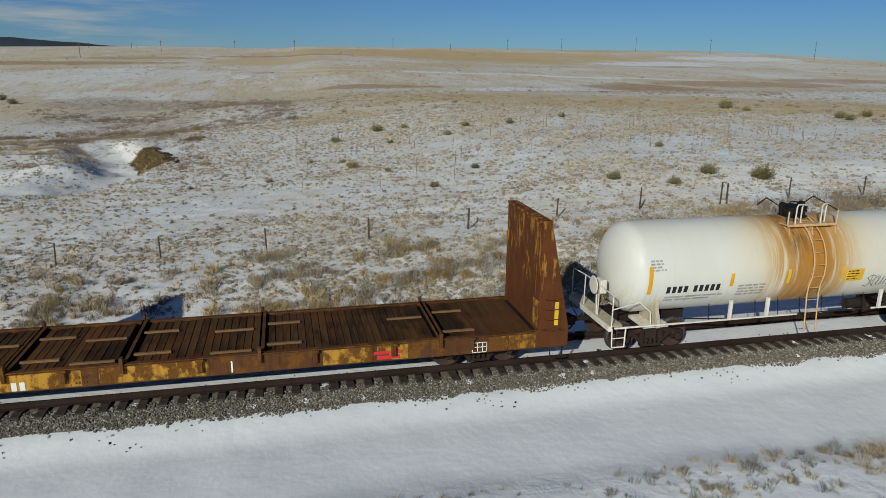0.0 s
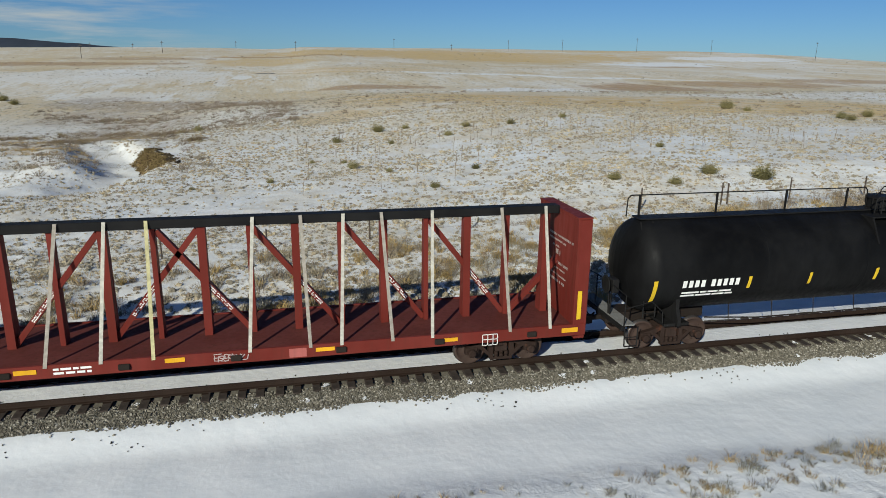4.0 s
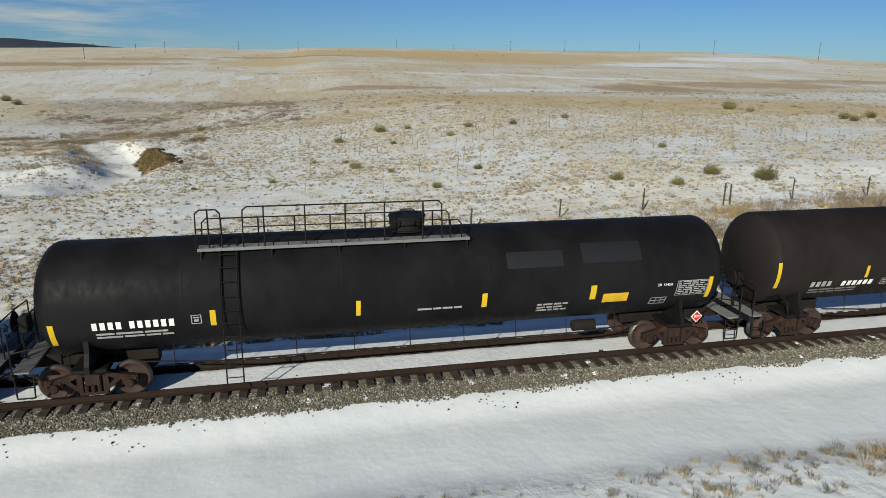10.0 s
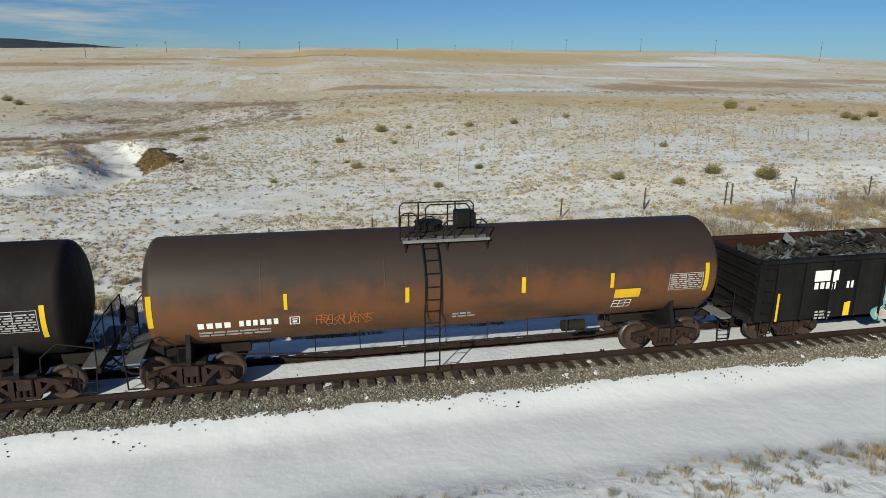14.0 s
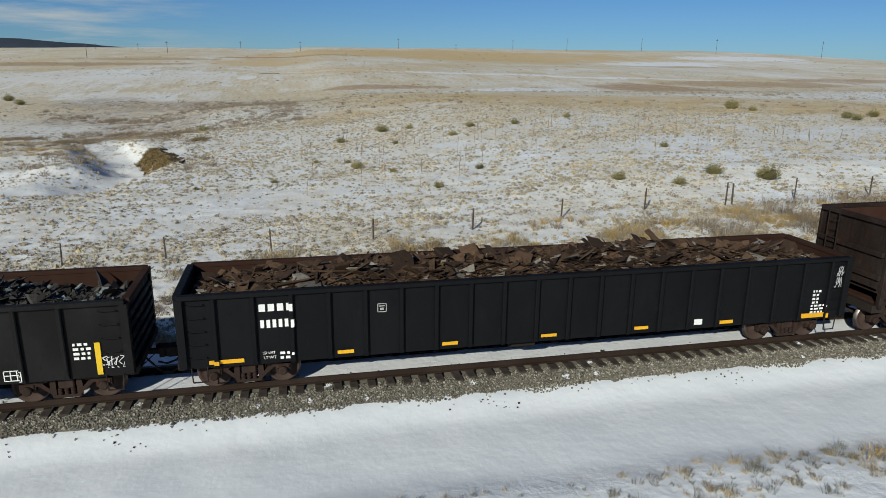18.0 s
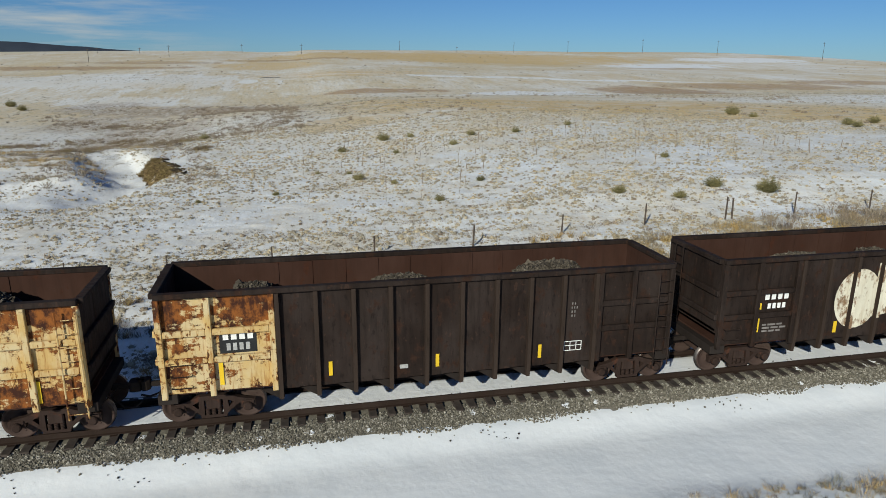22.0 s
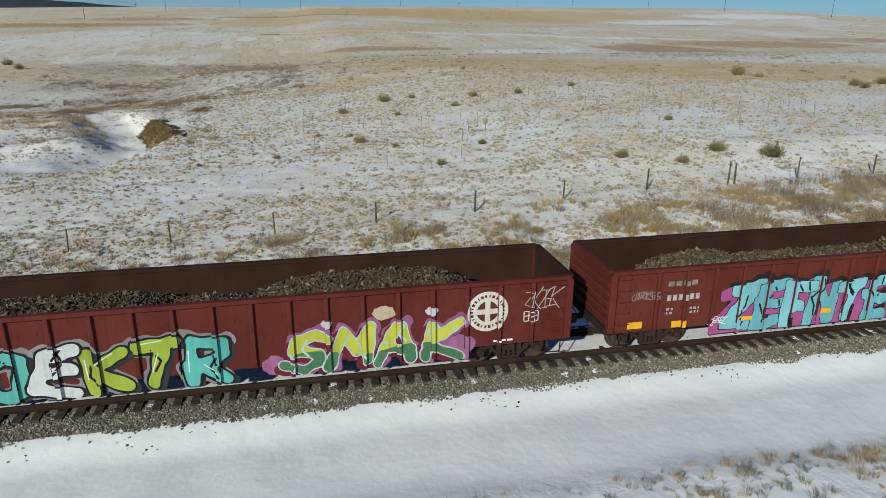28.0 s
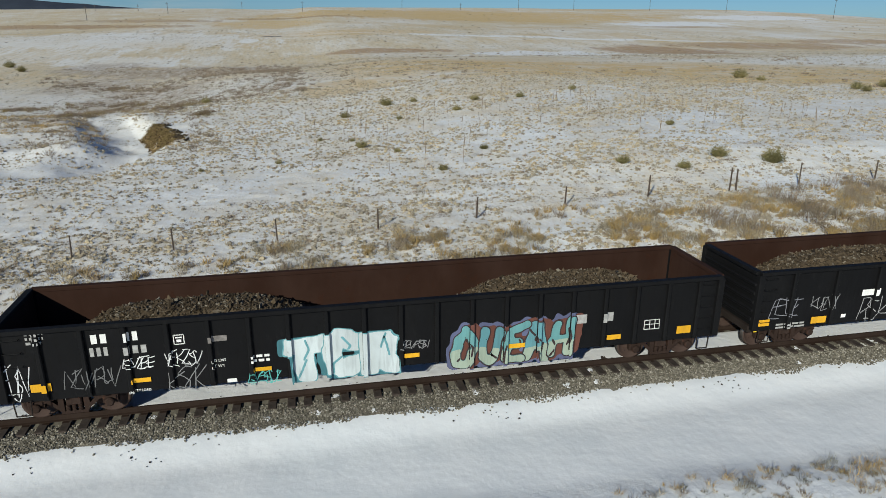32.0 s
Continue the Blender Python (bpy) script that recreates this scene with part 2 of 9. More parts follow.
def stone_material(name, a, b, c=None, cut=0.8):
    m = Mat(name, 0.9, spec=0.15)
    r = m.rand(True)
    col = m.mix(r, a, b)
    if c:
        col = m.mix(m.ramp(m.math("FRACT", m.math("MULTIPLY", r, 7.31)), cut, cut + 0.02), col, c)
    col = m.mix(m.ramp(m.noise(9, 4), 0.3, 0.75, 0, 0.45), col, tuple(v * 0.45 for v in a))
    m.color(col)
    m.bump(m.noise(40, 4), 0.006, 0.6)
    return m.m


def blade_material(name, a, b):
    m = Mat(name, 0.75, spec=0.2)
    col = m.mix(m.rand(True), a, b)
    m.color(m.mix(m.ramp(m.noise(0.5, 3), 0.35, 0.7), col, tuple(v * 0.62 for v in a)))
    return m.m


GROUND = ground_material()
SNOW = Mat("packed_snow", 0.75, spec=0.25)
SNOW.color(SNOW.mix(SNOW.ramp(SNOW.noise(1.1, 5), 0.3, 0.7), (0.80, 0.815, 0.83), (0.87, 0.875, 0.88)))
SNOW.bump(SNOW.noise(5.0, 6, 0.6), 0.05, 0.6)
SNOW = SNOW.m
BALLAST = stone_material("ballast_stone", (0.10, 0.090, 0.070), (0.30, 0.272, 0.215), (0.47, 0.435, 0.365), 0.85)
RAIL = paint("rail_steel", (0.030, 0.019, 0.014), dirt=(0.02, 0.014, 0.011), amount=0.4, rough=0.6)
TIE = plain("creosoted_timber", (0.055, 0.042, 0.034), 0.85, var=0.4, scale=5)
HEAPST = stone_material("leftover_ballast", (0.055, 0.046, 0.036), (0.15, 0.125, 0.095), (0.22, 0.19, 0.15), 0.92)
RUBBLE = stone_material("crushed_scrap", (0.045, 0.033, 0.021), (0.150, 0.112, 0.072), (0.23, 0.20, 0.155), 0.85)
SCRAP = stone_material("scrap_metal", (0.030, 0.019, 0.014), (0.135, 0.082, 0.050), (0.27, 0.245, 0.21), 0.93)
SCRAPB = stone_material("mixed_scrap_metal", (0.018, 0.016, 0.015), (0.105, 0.095, 0.085), (0.20, 0.24, 0.24), 0.88)
STRAW = blade_material("dry_grass_blade", (0.52, 0.375, 0.165), (0.36, 0.245, 0.10))
TANB = blade_material("pale_grass_blade", (0.54, 0.455, 0.31), (0.38, 0.31, 0.21))
WEED = blade_material("grey_weed_stem", (0.34, 0.275, 0.205), (0.19, 0.145, 0.105))
DUN = blade_material("grey_dun_grass_blade", (0.40, 0.355, 0.27), (0.27, 0.235, 0.175))
OLIVEG = blade_material("olive_dead_grass", (0.30, 0.225, 0.095), (0.19, 0.14, 0.06))
DARKW = blade_material("dark_dead_brush", (0.13, 0.085, 0.055), (0.07, 0.048, 0.034))
GREYW = blade_material("grey_green_weed", (0.26, 0.25, 0.19), (0.16, 0.15, 0.11))
SAGE = blade_material("green_brush_leaf", (0.22, 0.20, 0.085), (0.38, 0.32, 0.15))
POSTW = plain("weathered_post", (0.0805, 0.0595, 0.0455), 0.9, var=0.4)
WIRE = plain("fence_wire", (0.12, 0.095, 0.08), 0.8, 0.2)
POLEW = plain("utility_pole_wood", (0.08, 0.065, 0.055), 0.9)
EARTHD = stone_material("dark_sod", (0.035, 0.028, 0.02), (0.10, 0.075, 0.045))
EARTH = stone_material("earth_bank", (0.065, 0.044, 0.024), (0.21, 0.145, 0.07))
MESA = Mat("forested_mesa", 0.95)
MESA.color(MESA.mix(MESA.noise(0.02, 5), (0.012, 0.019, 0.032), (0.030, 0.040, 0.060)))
MESA = MESA.m

TRUCK = paint("truck_casting", (0.034, 0.021, 0.0165), amount=0.6, dirt=(0.018, 0.013, 0.011), rust=0.36, rustcol=(0.115, 0.046, 0.027), rough=0.85)
WHEELM = paint("wheel_steel", (0.050, 0.031, 0.025), amount=0.45, rust=0.25, rustcol=(0.13, 0.06, 0.042), rough=0.7)
TREAD = plain("polished_tread", (0.16, 0.14, 0.13), 0.4, 0.8)
DARKST = paint("grimy_underframe", (0.0200, 0.0150, 0.0125), dirt=(0.030, 0.022, 0.017), amount=0.5, rust=0.2, rustcol=(0.09, 0.04, 0.02), rough=0.85)
BLACKST = paint("black_steelwork", (0.0102, 0.0097, 0.0097), dirt=(0.017, 0.0155, 0.014), amount=0.35, rough=0.55)
WHITEP = paint("white_paint", (0.66, 0.63, 0.55), amount=0.55, dirt=(0.30, 0.22, 0.13), rough=0.55)
WHITED = paint("white_lettering", (0.78, 0.77, 0.73), amount=0.15, rough=0.6, bump=0.0005)
BLACKD = plain("black_lettering", (0.015, 0.015, 0.015), 0.6, var=0.3)
YELLOWD = paint("yellow_marking", (0.68, 0.40, 0.025), amount=0.2, rough=0.55, bump=0.0005)
REFL = paint("yellow_reflector", (0.66, 0.43, 0.025), amount=0.15, rough=0.4, bump=0.0005)
AMBER = paint("amber_reflector", (0.70, 0.36, 0.02), amount=0.25, rough=0.45, bump=0.0005)
REDD = plain("red_placard", (0.62, 0.03, 0.035), 0.5, var=0.1)
GREYD = plain("grey_stencil", (0.38, 0.37, 0.35), 0.6, var=0.2)
FAINT = plain("faded_stencil", (0.20, 0.18, 0.165), 0.7, var=0.3)
GRATE = paint("walkway_grating", (0.19, 0.19, 0.185), amount=0.5, rust=0.15, rough=0.7)

BLK1 = paint("black_tank_paint", (0.0042, 0.0041, 0.0043), dirt=(0.0100, 0.0092, 0.0088), amount=0.18, rough=0.55, fade=0.3, seed=1.0)
BLK2 = paint("dusty_black_tank_paint", (0.0062, 0.0057, 0.0061), dirt=(0.0125, 0.0113, 0.0110), amount=0.22, rough=0.55, seed=4.0)
BLK3 = paint("patched_black_tank_paint", (0.0074, 0.0070, 0.0080), dirt=(0.0140, 0.0127, 0.0127), amount=0.18, rough=0.55, seed=7.0)
BRN4 = paint("grimy_brown_black_tank_paint", (0.0150, 0.0115, 0.0108), dirt=(0.026, 0.0195, 0.0175), amount=0.35, rough=0.65, seed=11.0)
GON1 = paint("black_gondola_paint", (0.0082, 0.0077, 0.0077), dirt=(0.017, 0.0155, 0.014), amount=0.35, rustcol=(0.011, 0.0105, 0.010), rough=0.6, seed=14.0, scrape=0.6)
GON2 = paint("blue_black_gondola_paint", (0.0058, 0.0060, 0.0070), dirt=(0.012, 0.011, 0.010), amount=0.25, rustcol=(0.007, 0.007, 0.0075), rough=0.6, seed=17.0, fade=0.08, scrape=0.5)
GON3 = paint("oxide_red_gondola_paint", (0.094, 0.0175, 0.0130), dirt=(0.055, 0.024, 0.018), amount=0.5, rustcol=(0.055, 0.019, 0.015), rough=0.6, seed=20.0, scrape=0.4)
GON4 = paint("oxide_red_gondola_paint_b", (0.101, 0.0200, 0.0145), dirt=(0.055, 0.024, 0.018), amount=0.5, rustcol=(0.060, 0.022, 0.017), rough=0.6, seed=24.0, scrape=0.4)
GON5 = paint("black_gondola_paint_b", (0.0064, 0.0064, 0.0070), dirt=(0.013, 0.012, 0.011), amount=0.3, rustcol=(0.009, 0.0085, 0.0085), rough=0.6, seed=28.0, fade=0.1, scrape=0.5)
HOP = paint("rusty_brown_hopper_paint", (0.0200, 0.0128, 0.0098), dirt=(0.0096, 0.0080, 0.0072), amount=0.7, rust=0.46, rustcol=(0.054, 0.027, 0.0175), rough=0.8, seed=31.0, fade=0.45, bump=0.02, scrape=0.4)
# paler copy of HOP: sun catching the stakes is put into the colour
HOPRIB = paint("sunlit_brown_stake_paint", (0.036, 0.024, 0.0178), dirt=(0.019, 0.0145, 0.012), amount=0.6, rust=0.35, rustcol=(0.070, 0.034, 0.021), rough=0.8, seed=33.0, scrape=0.3)
# rust lighter than INSIDE: sunlight on the far wall is put into the tone
INSH = paint("sunlit_rusted_hopper_interior", (0.046, 0.0215, 0.0145), dirt=(0.035, 0.02, 0.015), amount=0.55, rust=0.35, rustcol=(0.085, 0.032, 0.018), rough=0.85, seed=48.0)


def peeling_material(name, seed, cover):
    """Cream paint that peels off in flakes and runs, with orange and dark rust below."""
    m = Mat(name, 0.7, spec=0.12)
    flake = m.noise(2.6, 10, 0.74, (1.0, 1.0, 1.5), True, seed)
    big = m.noise(0.9, 3, 0.5, (1, 1, 1.6), True, seed + 4)
    run = m.noise(7.0, 5, 0.65, (2.0, 2.0, 0.16), True, seed + 7)
    cream = m.mix(m.ramp(m.noise(1.2, 5, 0.6, obj=True), 0.35, 0.65), (0.52, 0.35, 0.135), (0.57, 0.455, 0.26))
    cream = m.mix(m.ramp(run, 0.50, 0.72, 0, 0.75), cream, (0.30, 0.13, 0.035))
    rust = m.mix(m.ramp(m.noise(4.5, 6, 0.7, (1, 1, 0.6), True, seed + 2), 0.40, 0.62), (0.045, 0.017, 0.010), (0.25, 0.085, 0.02))
    v = m.math("ADD", m.math("MULTIPLY", flake, 0.75), m.math("MULTIPLY", big, 0.5))
    v = m.math("ADD", v, m.math("MULTIPLY", m.ramp(m.axis(2), 2.95, 3.25), 0.055))
    nick = m.noise(7.0, 4, 0.6, (1.5, 1.5, 0.55), True, seed + 13)
    nick = m.math("ADD", nick, m.math("MULTIPLY", m.math("SUBTRACT", big, 0.5), 0.5))
    cream = m.mix(m.ramp(nick, 0.54, 0.60, 0, 0.8), cream, (0.33, 0.15, 0.035))
    cream = m.mix(m.ramp(nick, 0.60, 0.63, 0, 0.95), cream, (0.06, 0.024, 0.012))
    m.color(m.mix(m.ramp(v, cover, cover + 0.05), cream, rust))
    m.bump(flake, 0.006, 0.6)
    return m.m


HOPY = peeling_material("peeling_cream_yellow_paint", 35.0, 0.605)
HOPC = peeling_material("peeling_cream_rib_paint", 37.0, 0.67)


def ochre_material():
    """Dusty ochre paint with dents, short dark scrapes and brown grime running down."""
    m = Mat("dusty_ochre_paint", 0.75, spec=0.12)
    c = m.mix(m.ramp(m.noise(0.9, 5, 0.6, obj=True, off=41.0), 0.35, 0.65), (0.27, 0.165, 0.045), (0.34, 0.235, 0.095))
    c = m.mix(m.ramp(m.noise(3.0, 6, 0.65, (2.2, 2.2, 0.2), True, 43.0), 0.50, 0.75, 0, 0.7), c, (0.15, 0.085, 0.03))
    scrape = m.noise(5.5, 4, 0.6, (1.6, 1.6, 0.7), True, 45.0)
    c = m.mix(m.ramp(scrape, 0.575, 0.62, 0, 0.85), c, (0.10, 0.058, 0.022))
    c = m.mix(m.ramp(m.noise(2.4, 5, 0.6, (1.9, 1.9, 0.9), True, 49.0), 0.60, 0.64, 0, 0.85), c, (0.12, 0.066, 0.024))
    c = m.mix(m.ramp(m.noise(1.4, 7, 0.7, (1, 1, 0.6), True, 47.0), 0.60, 0.70, 0, 0.7), c, (0.10, 0.055, 0.026))
    m.color(c)
    m.bump(m.noise(1.9, 4, 0.55, obj=True), 0.05, 0.7)
    return m.m


OCHRE = ochre_material()
OCHRIB = paint("grimy_ochre_stake_paint", (0.15, 0.092, 0.036), dirt=(0.07, 0.04, 0.02), amount=0.6, rust=0.25, rustcol=(0.07, 0.035, 0.018), rough=0.75, seed=42.0)
TAUPE = paint("dusty_taupe_paint", (0.128, 0.090, 0.064), dirt=(0.07, 0.045, 0.03), amount=0.6, rust=0.30, rustcol=(0.085, 0.046, 0.026), rough=0.75, seed=43.0, bump=0.016, scrape=0.5)
INSIDE = paint("rusted_interior", (0.0310, 0.0142, 0.0092), dirt=(0.035, 0.02, 0.015), amount=0.5, rust=0.35, rustcol=(0.06, 0.024, 0.014), rough=0.85, seed=47.0)
REDF = paint("oxide_red_flatcar_paint", (0.1445, 0.0221, 0.0161), dirt=(0.08, 0.035, 0.025), amount=0.4, rough=0.55, seed=50.0)
REDDK = paint("worn_red_deck", (0.115, 0.03, 0.024), dirt=(0.06, 0.035, 0.028), amount=0.5, rough=0.75, seed=52.0)
FLATY = paint("flaking_yellow_sill_paint", (0.42, 0.225, 0.03), dirt=(0.16, 0.062, 0.02), amount=0.8, rust=0.70, rustcol=(0.15, 0.055, 0.018), rough=0.75, seed=58.0, scrape=0.4)
FLATB = paint("rust_brown_sill_paint", (0.095, 0.040, 0.015), dirt=(0.035, 0.017, 0.010), amount=0.7, rust=0.55, rustcol=(0.25, 0.11, 0.022), rough=0.8, seed=60.0)


def plank_material():
    m = Mat("weathered_deck_plank", 0.9, spec=0.08)
    r = m.rand()
    c = m.mix(r, (0.095, 0.047, 0.019), (0.028, 0.015, 0.008))
    c = m.mix(m.ramp(m.noise(2, 6, 0.65, (9, 0.6, 1), True), 0.4, 0.75, 0, 0.7), c, (0.13, 0.072, 0.030))
    c = m.mix(m.ramp(m.noise(0.8, 5, 0.6, off=5.0), 0.45, 0.68, 0, 0.6), c, (0.13, 0.05, 0.016))
    c = m.mix(m.ramp(m.noise(0.55, 6, 0.65, (1, 0.5, 1), off=9.0), 0.50, 0.62, 0, 0.75), c, (0.018, 0.012, 0.008))
    m.color(c)
    m.bump(m.noise(6, 5, 0.7, (6, 0.5, 1), True), 0.004, 0.7)
    return m.m


def white_tank_material():
    """White tank with orange-brown spill stains that run down its sides below the manway."""
    m = Mat("stained_white_tank_paint", 0.42, spec=0.25)
    mul = lambda *q: q[0] if len(q) == 1 else m.math("MULTIPLY", q[0], mul(*q[1:]))
    x, z = m.axis(0), m.axis(2)
    base = m.mix(m.ramp(m.noise(0.5, 4, obj=True), 0.3, 0.7), (0.72, 0.71, 0.645), (0.67, 0.66, 0.59))
    base = m.mix(m.ramp(m.noise(3.0, 5, 0.65, (3, 0.15, 0.15), True), 0.50, 0.8, 0, 0.22), base, (0.60, 0.52, 0.40))
    wob = m.math("ADD", x, mul(m.math("SUBTRACT", m.noise(1.4, 5, 0.6, (1, 0.5, 0.5), True), 0.5), 0.9))
    d = m.math("ABSOLUTE", m.math("ADD", wob, 0.15))
    fine = m.noise(9.0, 4, 0.6, (2.0, 0.10, 0.10), True, 2.0)
    wide = m.noise(2.6, 4, 0.6, (1.6, 0.12, 0.12), True, 5.0)
    haze = mul(m.ramp(d, 3.4, 1.2, 0, 0.6), m.ramp(z, -1.2, 0.9, 0.35, 1))
    c = m.mix(haze, base, (0.64, 0.49, 0.24))
    run = mul(m.ramp(d, 2.0, 1.0), m.ramp(m.math("ADD", mul(fine, 0.6), mul(wide, 0.6)), 0.44, 0.66, 0, 0.9))
    c = m.mix(run, c, (0.52, 0.29, 0.075))
    core = mul(m.ramp(d, 1.25, 0.45, 0, 0.92), m.ramp(m.math("ADD", mul(fine, 0.45), mul(wide, 0.75)), 0.42, 0.60, 0.25, 1))
    c = m.mix(core, c, (0.40, 0.18, 0.030))
    white = mul(m.ramp(z, 0.1, -1.0, 0, 0.75), m.ramp(fine, 0.52, 0.62), m.ramp(d, 0.15, 0.6))
    c = m.mix(white, c, (0.66, 0.56, 0.38))
    dark = mul(m.ramp(m.math("ABSOLUTE", m.math("ADD", x, 0.62)), 0.65, 0.1), m.ramp(z, 0.1, 1.15), m.ramp(m.noise(4, 5, 0.65, (1.5, 0.4, 0.4), True, 8.0), 0.40, 0.62, 0, 0.85))
    c = m.mix(dark, c, (0.10, 0.07, 0.04))
    m.color(c)
    m.bump(m.noise(3, 3, obj=True), 0.004, 0.3)
    return m.m


def bulkhead_material():
    """Rust-brown steel with streaks of old orange-yellow paint left high on it."""
    m = Mat("rust_streaked_bulkhead", 0.8, spec=0.12)
    z = m.axis(2)
    st = m.noise(2.6, 8, 0.72, (2.2, 2.2, 0.45), True, 3.0)
    c = m.mix(m.noise(1.6, 6, 0.65, (1, 1, 0.5), True), (0.045, 0.017, 0.009), (0.18, 0.060, 0.018))
    c = m.mix(m.ramp(m.math("ADD", st, m.math("MULTIPLY", m.math("SUBTRACT", z, 3.2), 0.05)), 0.55, 0.61, 0, 0.8), c, m.mix(m.noise(6, 4, obj=True), (0.34, 0.15, 0.02), (0.44, 0.24, 0.05)))
    c = m.mix(m.ramp(m.noise(8, 6, 0.7, (1.5, 1.5, 0.5), True, 7.0), 0.56, 0.64, 0, 0.8), c, (0.07, 0.026, 0.011))
    m.color(c)
    m.bump(m.noise(6, 6, 0.7, obj=True), 0.006, 0.6)
    return m.m


def rust_tank_material():
    """Brown-black above, weathered to rust orange below, with drips down from the ladder."""
    m = Mat("rust_streaked_tank_paint", 0.62)
    z = m.axis(2)
    w = m.math("ADD", z, m.math("MULTIPLY", m.math("SUBTRACT", m.noise(2.2, 6, 0.65, (0.8, 0.8, 0.5), True), 0.5), 1.3))
    c = m.mix(m.ramp(w, 0.75, -0.35), (0.036, 0.024, 0.018), (0.135, 0.052, 0.018))
    c = m.mix(m.ramp(m.noise(1.0, 6, 0.65, (0.5, 0.5, 1), True, 4.0), 0.48, 0.68, 0, 0.75), c, (0.044, 0.029, 0.021))
    st = m.noise(10, 4, 0.6, (1.2, 1.2, 0.1), True, 6.0)
    c = m.mix(m.math("MULTIPLY", m.ramp(z, 0.0, -0.9), m.ramp(st, 0.45, 0.65, 0, 0.6)), c, (0.06, 0.05, 0.03))
    m.color(c)
    m.bump(m.noise(5, 5, obj=True), 0.004, 0.5)
    return m.m


STAINW = paint("rust_stained_white_paint", (0.56, 0.36, 0.17), dirt=(0.36, 0.16, 0.05), amount=0.6, rough=0.6, seed=80.0)
PLANK = plank_material()
BULK = bulkhead_material()
CREAM = paint("cream_platform_paint", (0.46, 0.41, 0.31), dirt=(0.2, 0.15, 0.10), amount=0.6, rough=0.7, seed=82.0)
TANKW = white_tank_material()
TANKR = rust_tank_material()

# ---- building helpers ----


def thing(name, label, category, group="", kind="", at=(0, 0, 0)):
    ob = new(name)
    ob.location = at
    return tagged(ob, label, category, group, kind)


def finish(bm, name, mat, smooth=False):
    me = bpy.data.meshes.new(name)
    bmesh.ops.recalc_face_normals(bm, faces=bm.faces)
    bm.to_mesh(me)
    bm.free()
    for p in me.polygons:
        p.use_smooth = smooth
    for m in (mat if isinstance(mat, (list, tuple)) else [mat]):
        me.materials.append(m)
    return me


def part(name, bm, mat, parent, label="", smooth=False, at=(0, 0, 0)):
    """One mesh object under a thing or a part, from a bmesh or a ready mesh."""
    me = finish(bm, name, mat, smooth) if isinstance(bm, bmesh.types.BMesh) else bm
    ob = new(name, me)
    ob.parent = parent
    ob.location = at
    if label:
        tagged(ob, label)
    return ob


def raw(name, verts, faces, mat, smooth=False):
    me = bpy.data.meshes.new(name)
    me.from_pydata(verts, [], faces)
    for m in (mat if isinstance(mat, (list, tuple)) else [mat]):
        me.materials.append(m)
    if smooth:
        me.polygons.foreach_set("use_smooth", [True] * len(me.polygons))
    me.update()
    return me


def B():
    return bmesh.new()


def box(bm, x0, x1, y0, y1, z0, z1, bev=0.0, turn=None):
    v = [bm.verts.new((x, y, z)) for x in (x0, x1) for y in (y0, y1) for z in (z0, z1)]
    f = [bm.faces.new([v[i] for i in q]) for q in ((0, 1, 3, 2), (4, 6, 7, 5), (0, 4, 5, 1), (2, 3, 7, 6), (0, 2, 6, 4), (1, 5, 7, 3))]
    if turn is not None:
        bmesh.ops.transform(bm, matrix=turn, verts=v)
    if bev:
        e = list({e for q in f for e in q.edges})
        bmesh.ops.bevel(bm, geom=e, offset=bev, segments=1, affect="EDGES", profile=0.5)
    return bm


def prism(bm, pts, y0, y1):
    """A polygon in x and z, pushed from y0 to y1."""
    a = [bm.verts.new((x, y0, z)) for x, z in pts]
    b = [bm.verts.new((x, y1, z)) for x, z in pts]
    bm.faces.new(a)
    bm.faces.new(b[::-1])
    n = len(pts)
    for i in range(n):
        bm.faces.new((a[i], b[i], b[(i + 1) % n], a[(i + 1) % n]))
    return bm


def prism_x(bm, pts, x0, x1):
    """A polygon in y and z, pushed from x0 to x1."""
    a = [bm.verts.new((x0, y, z)) for y, z in pts]
    b = [bm.verts.new((x1, y, z)) for y, z in pts]
    bm.faces.new(a)
    bm.faces.new(b[::-1])
    n = len(pts)
    for i in range(n):
        bm.faces.new((a[i], b[i], b[(i + 1) % n], a[(i + 1) % n]))
    return bm


def rod(bm, p, q, r, seg=8, r2=None):
    """A round bar between two points."""
    p, q = Vector(p), Vector(q)
    d = (q - p).normalized()
    u = d.cross(Vector((0, 0, 1)) if abs(d.z) < 0.9 else Vector((1, 0, 0))).normalized()
    w = d.cross(u)
    r2 = r if r2 is None else r2
    a, b = [], []
    for i in range(seg):
        c = 2 * math.pi * i / seg
        o = u * math.cos(c) + w * math.sin(c)
        a.append(bm.verts.new(p + o * r))
        b.append(bm.verts.new(q + o * r2))
    for i in range(seg):
        bm.faces.new((a[i], a[(i + 1) % seg], b[(i + 1) % seg], b[i]))
    bm.faces.new(a[::-1])
    bm.faces.new(b)
    return bm


def pipe(bm, pts, r=0.02, seg=6):
    for p, q in zip(pts, pts[1:]):
        rod(bm, p, q, r, seg)
    return bm


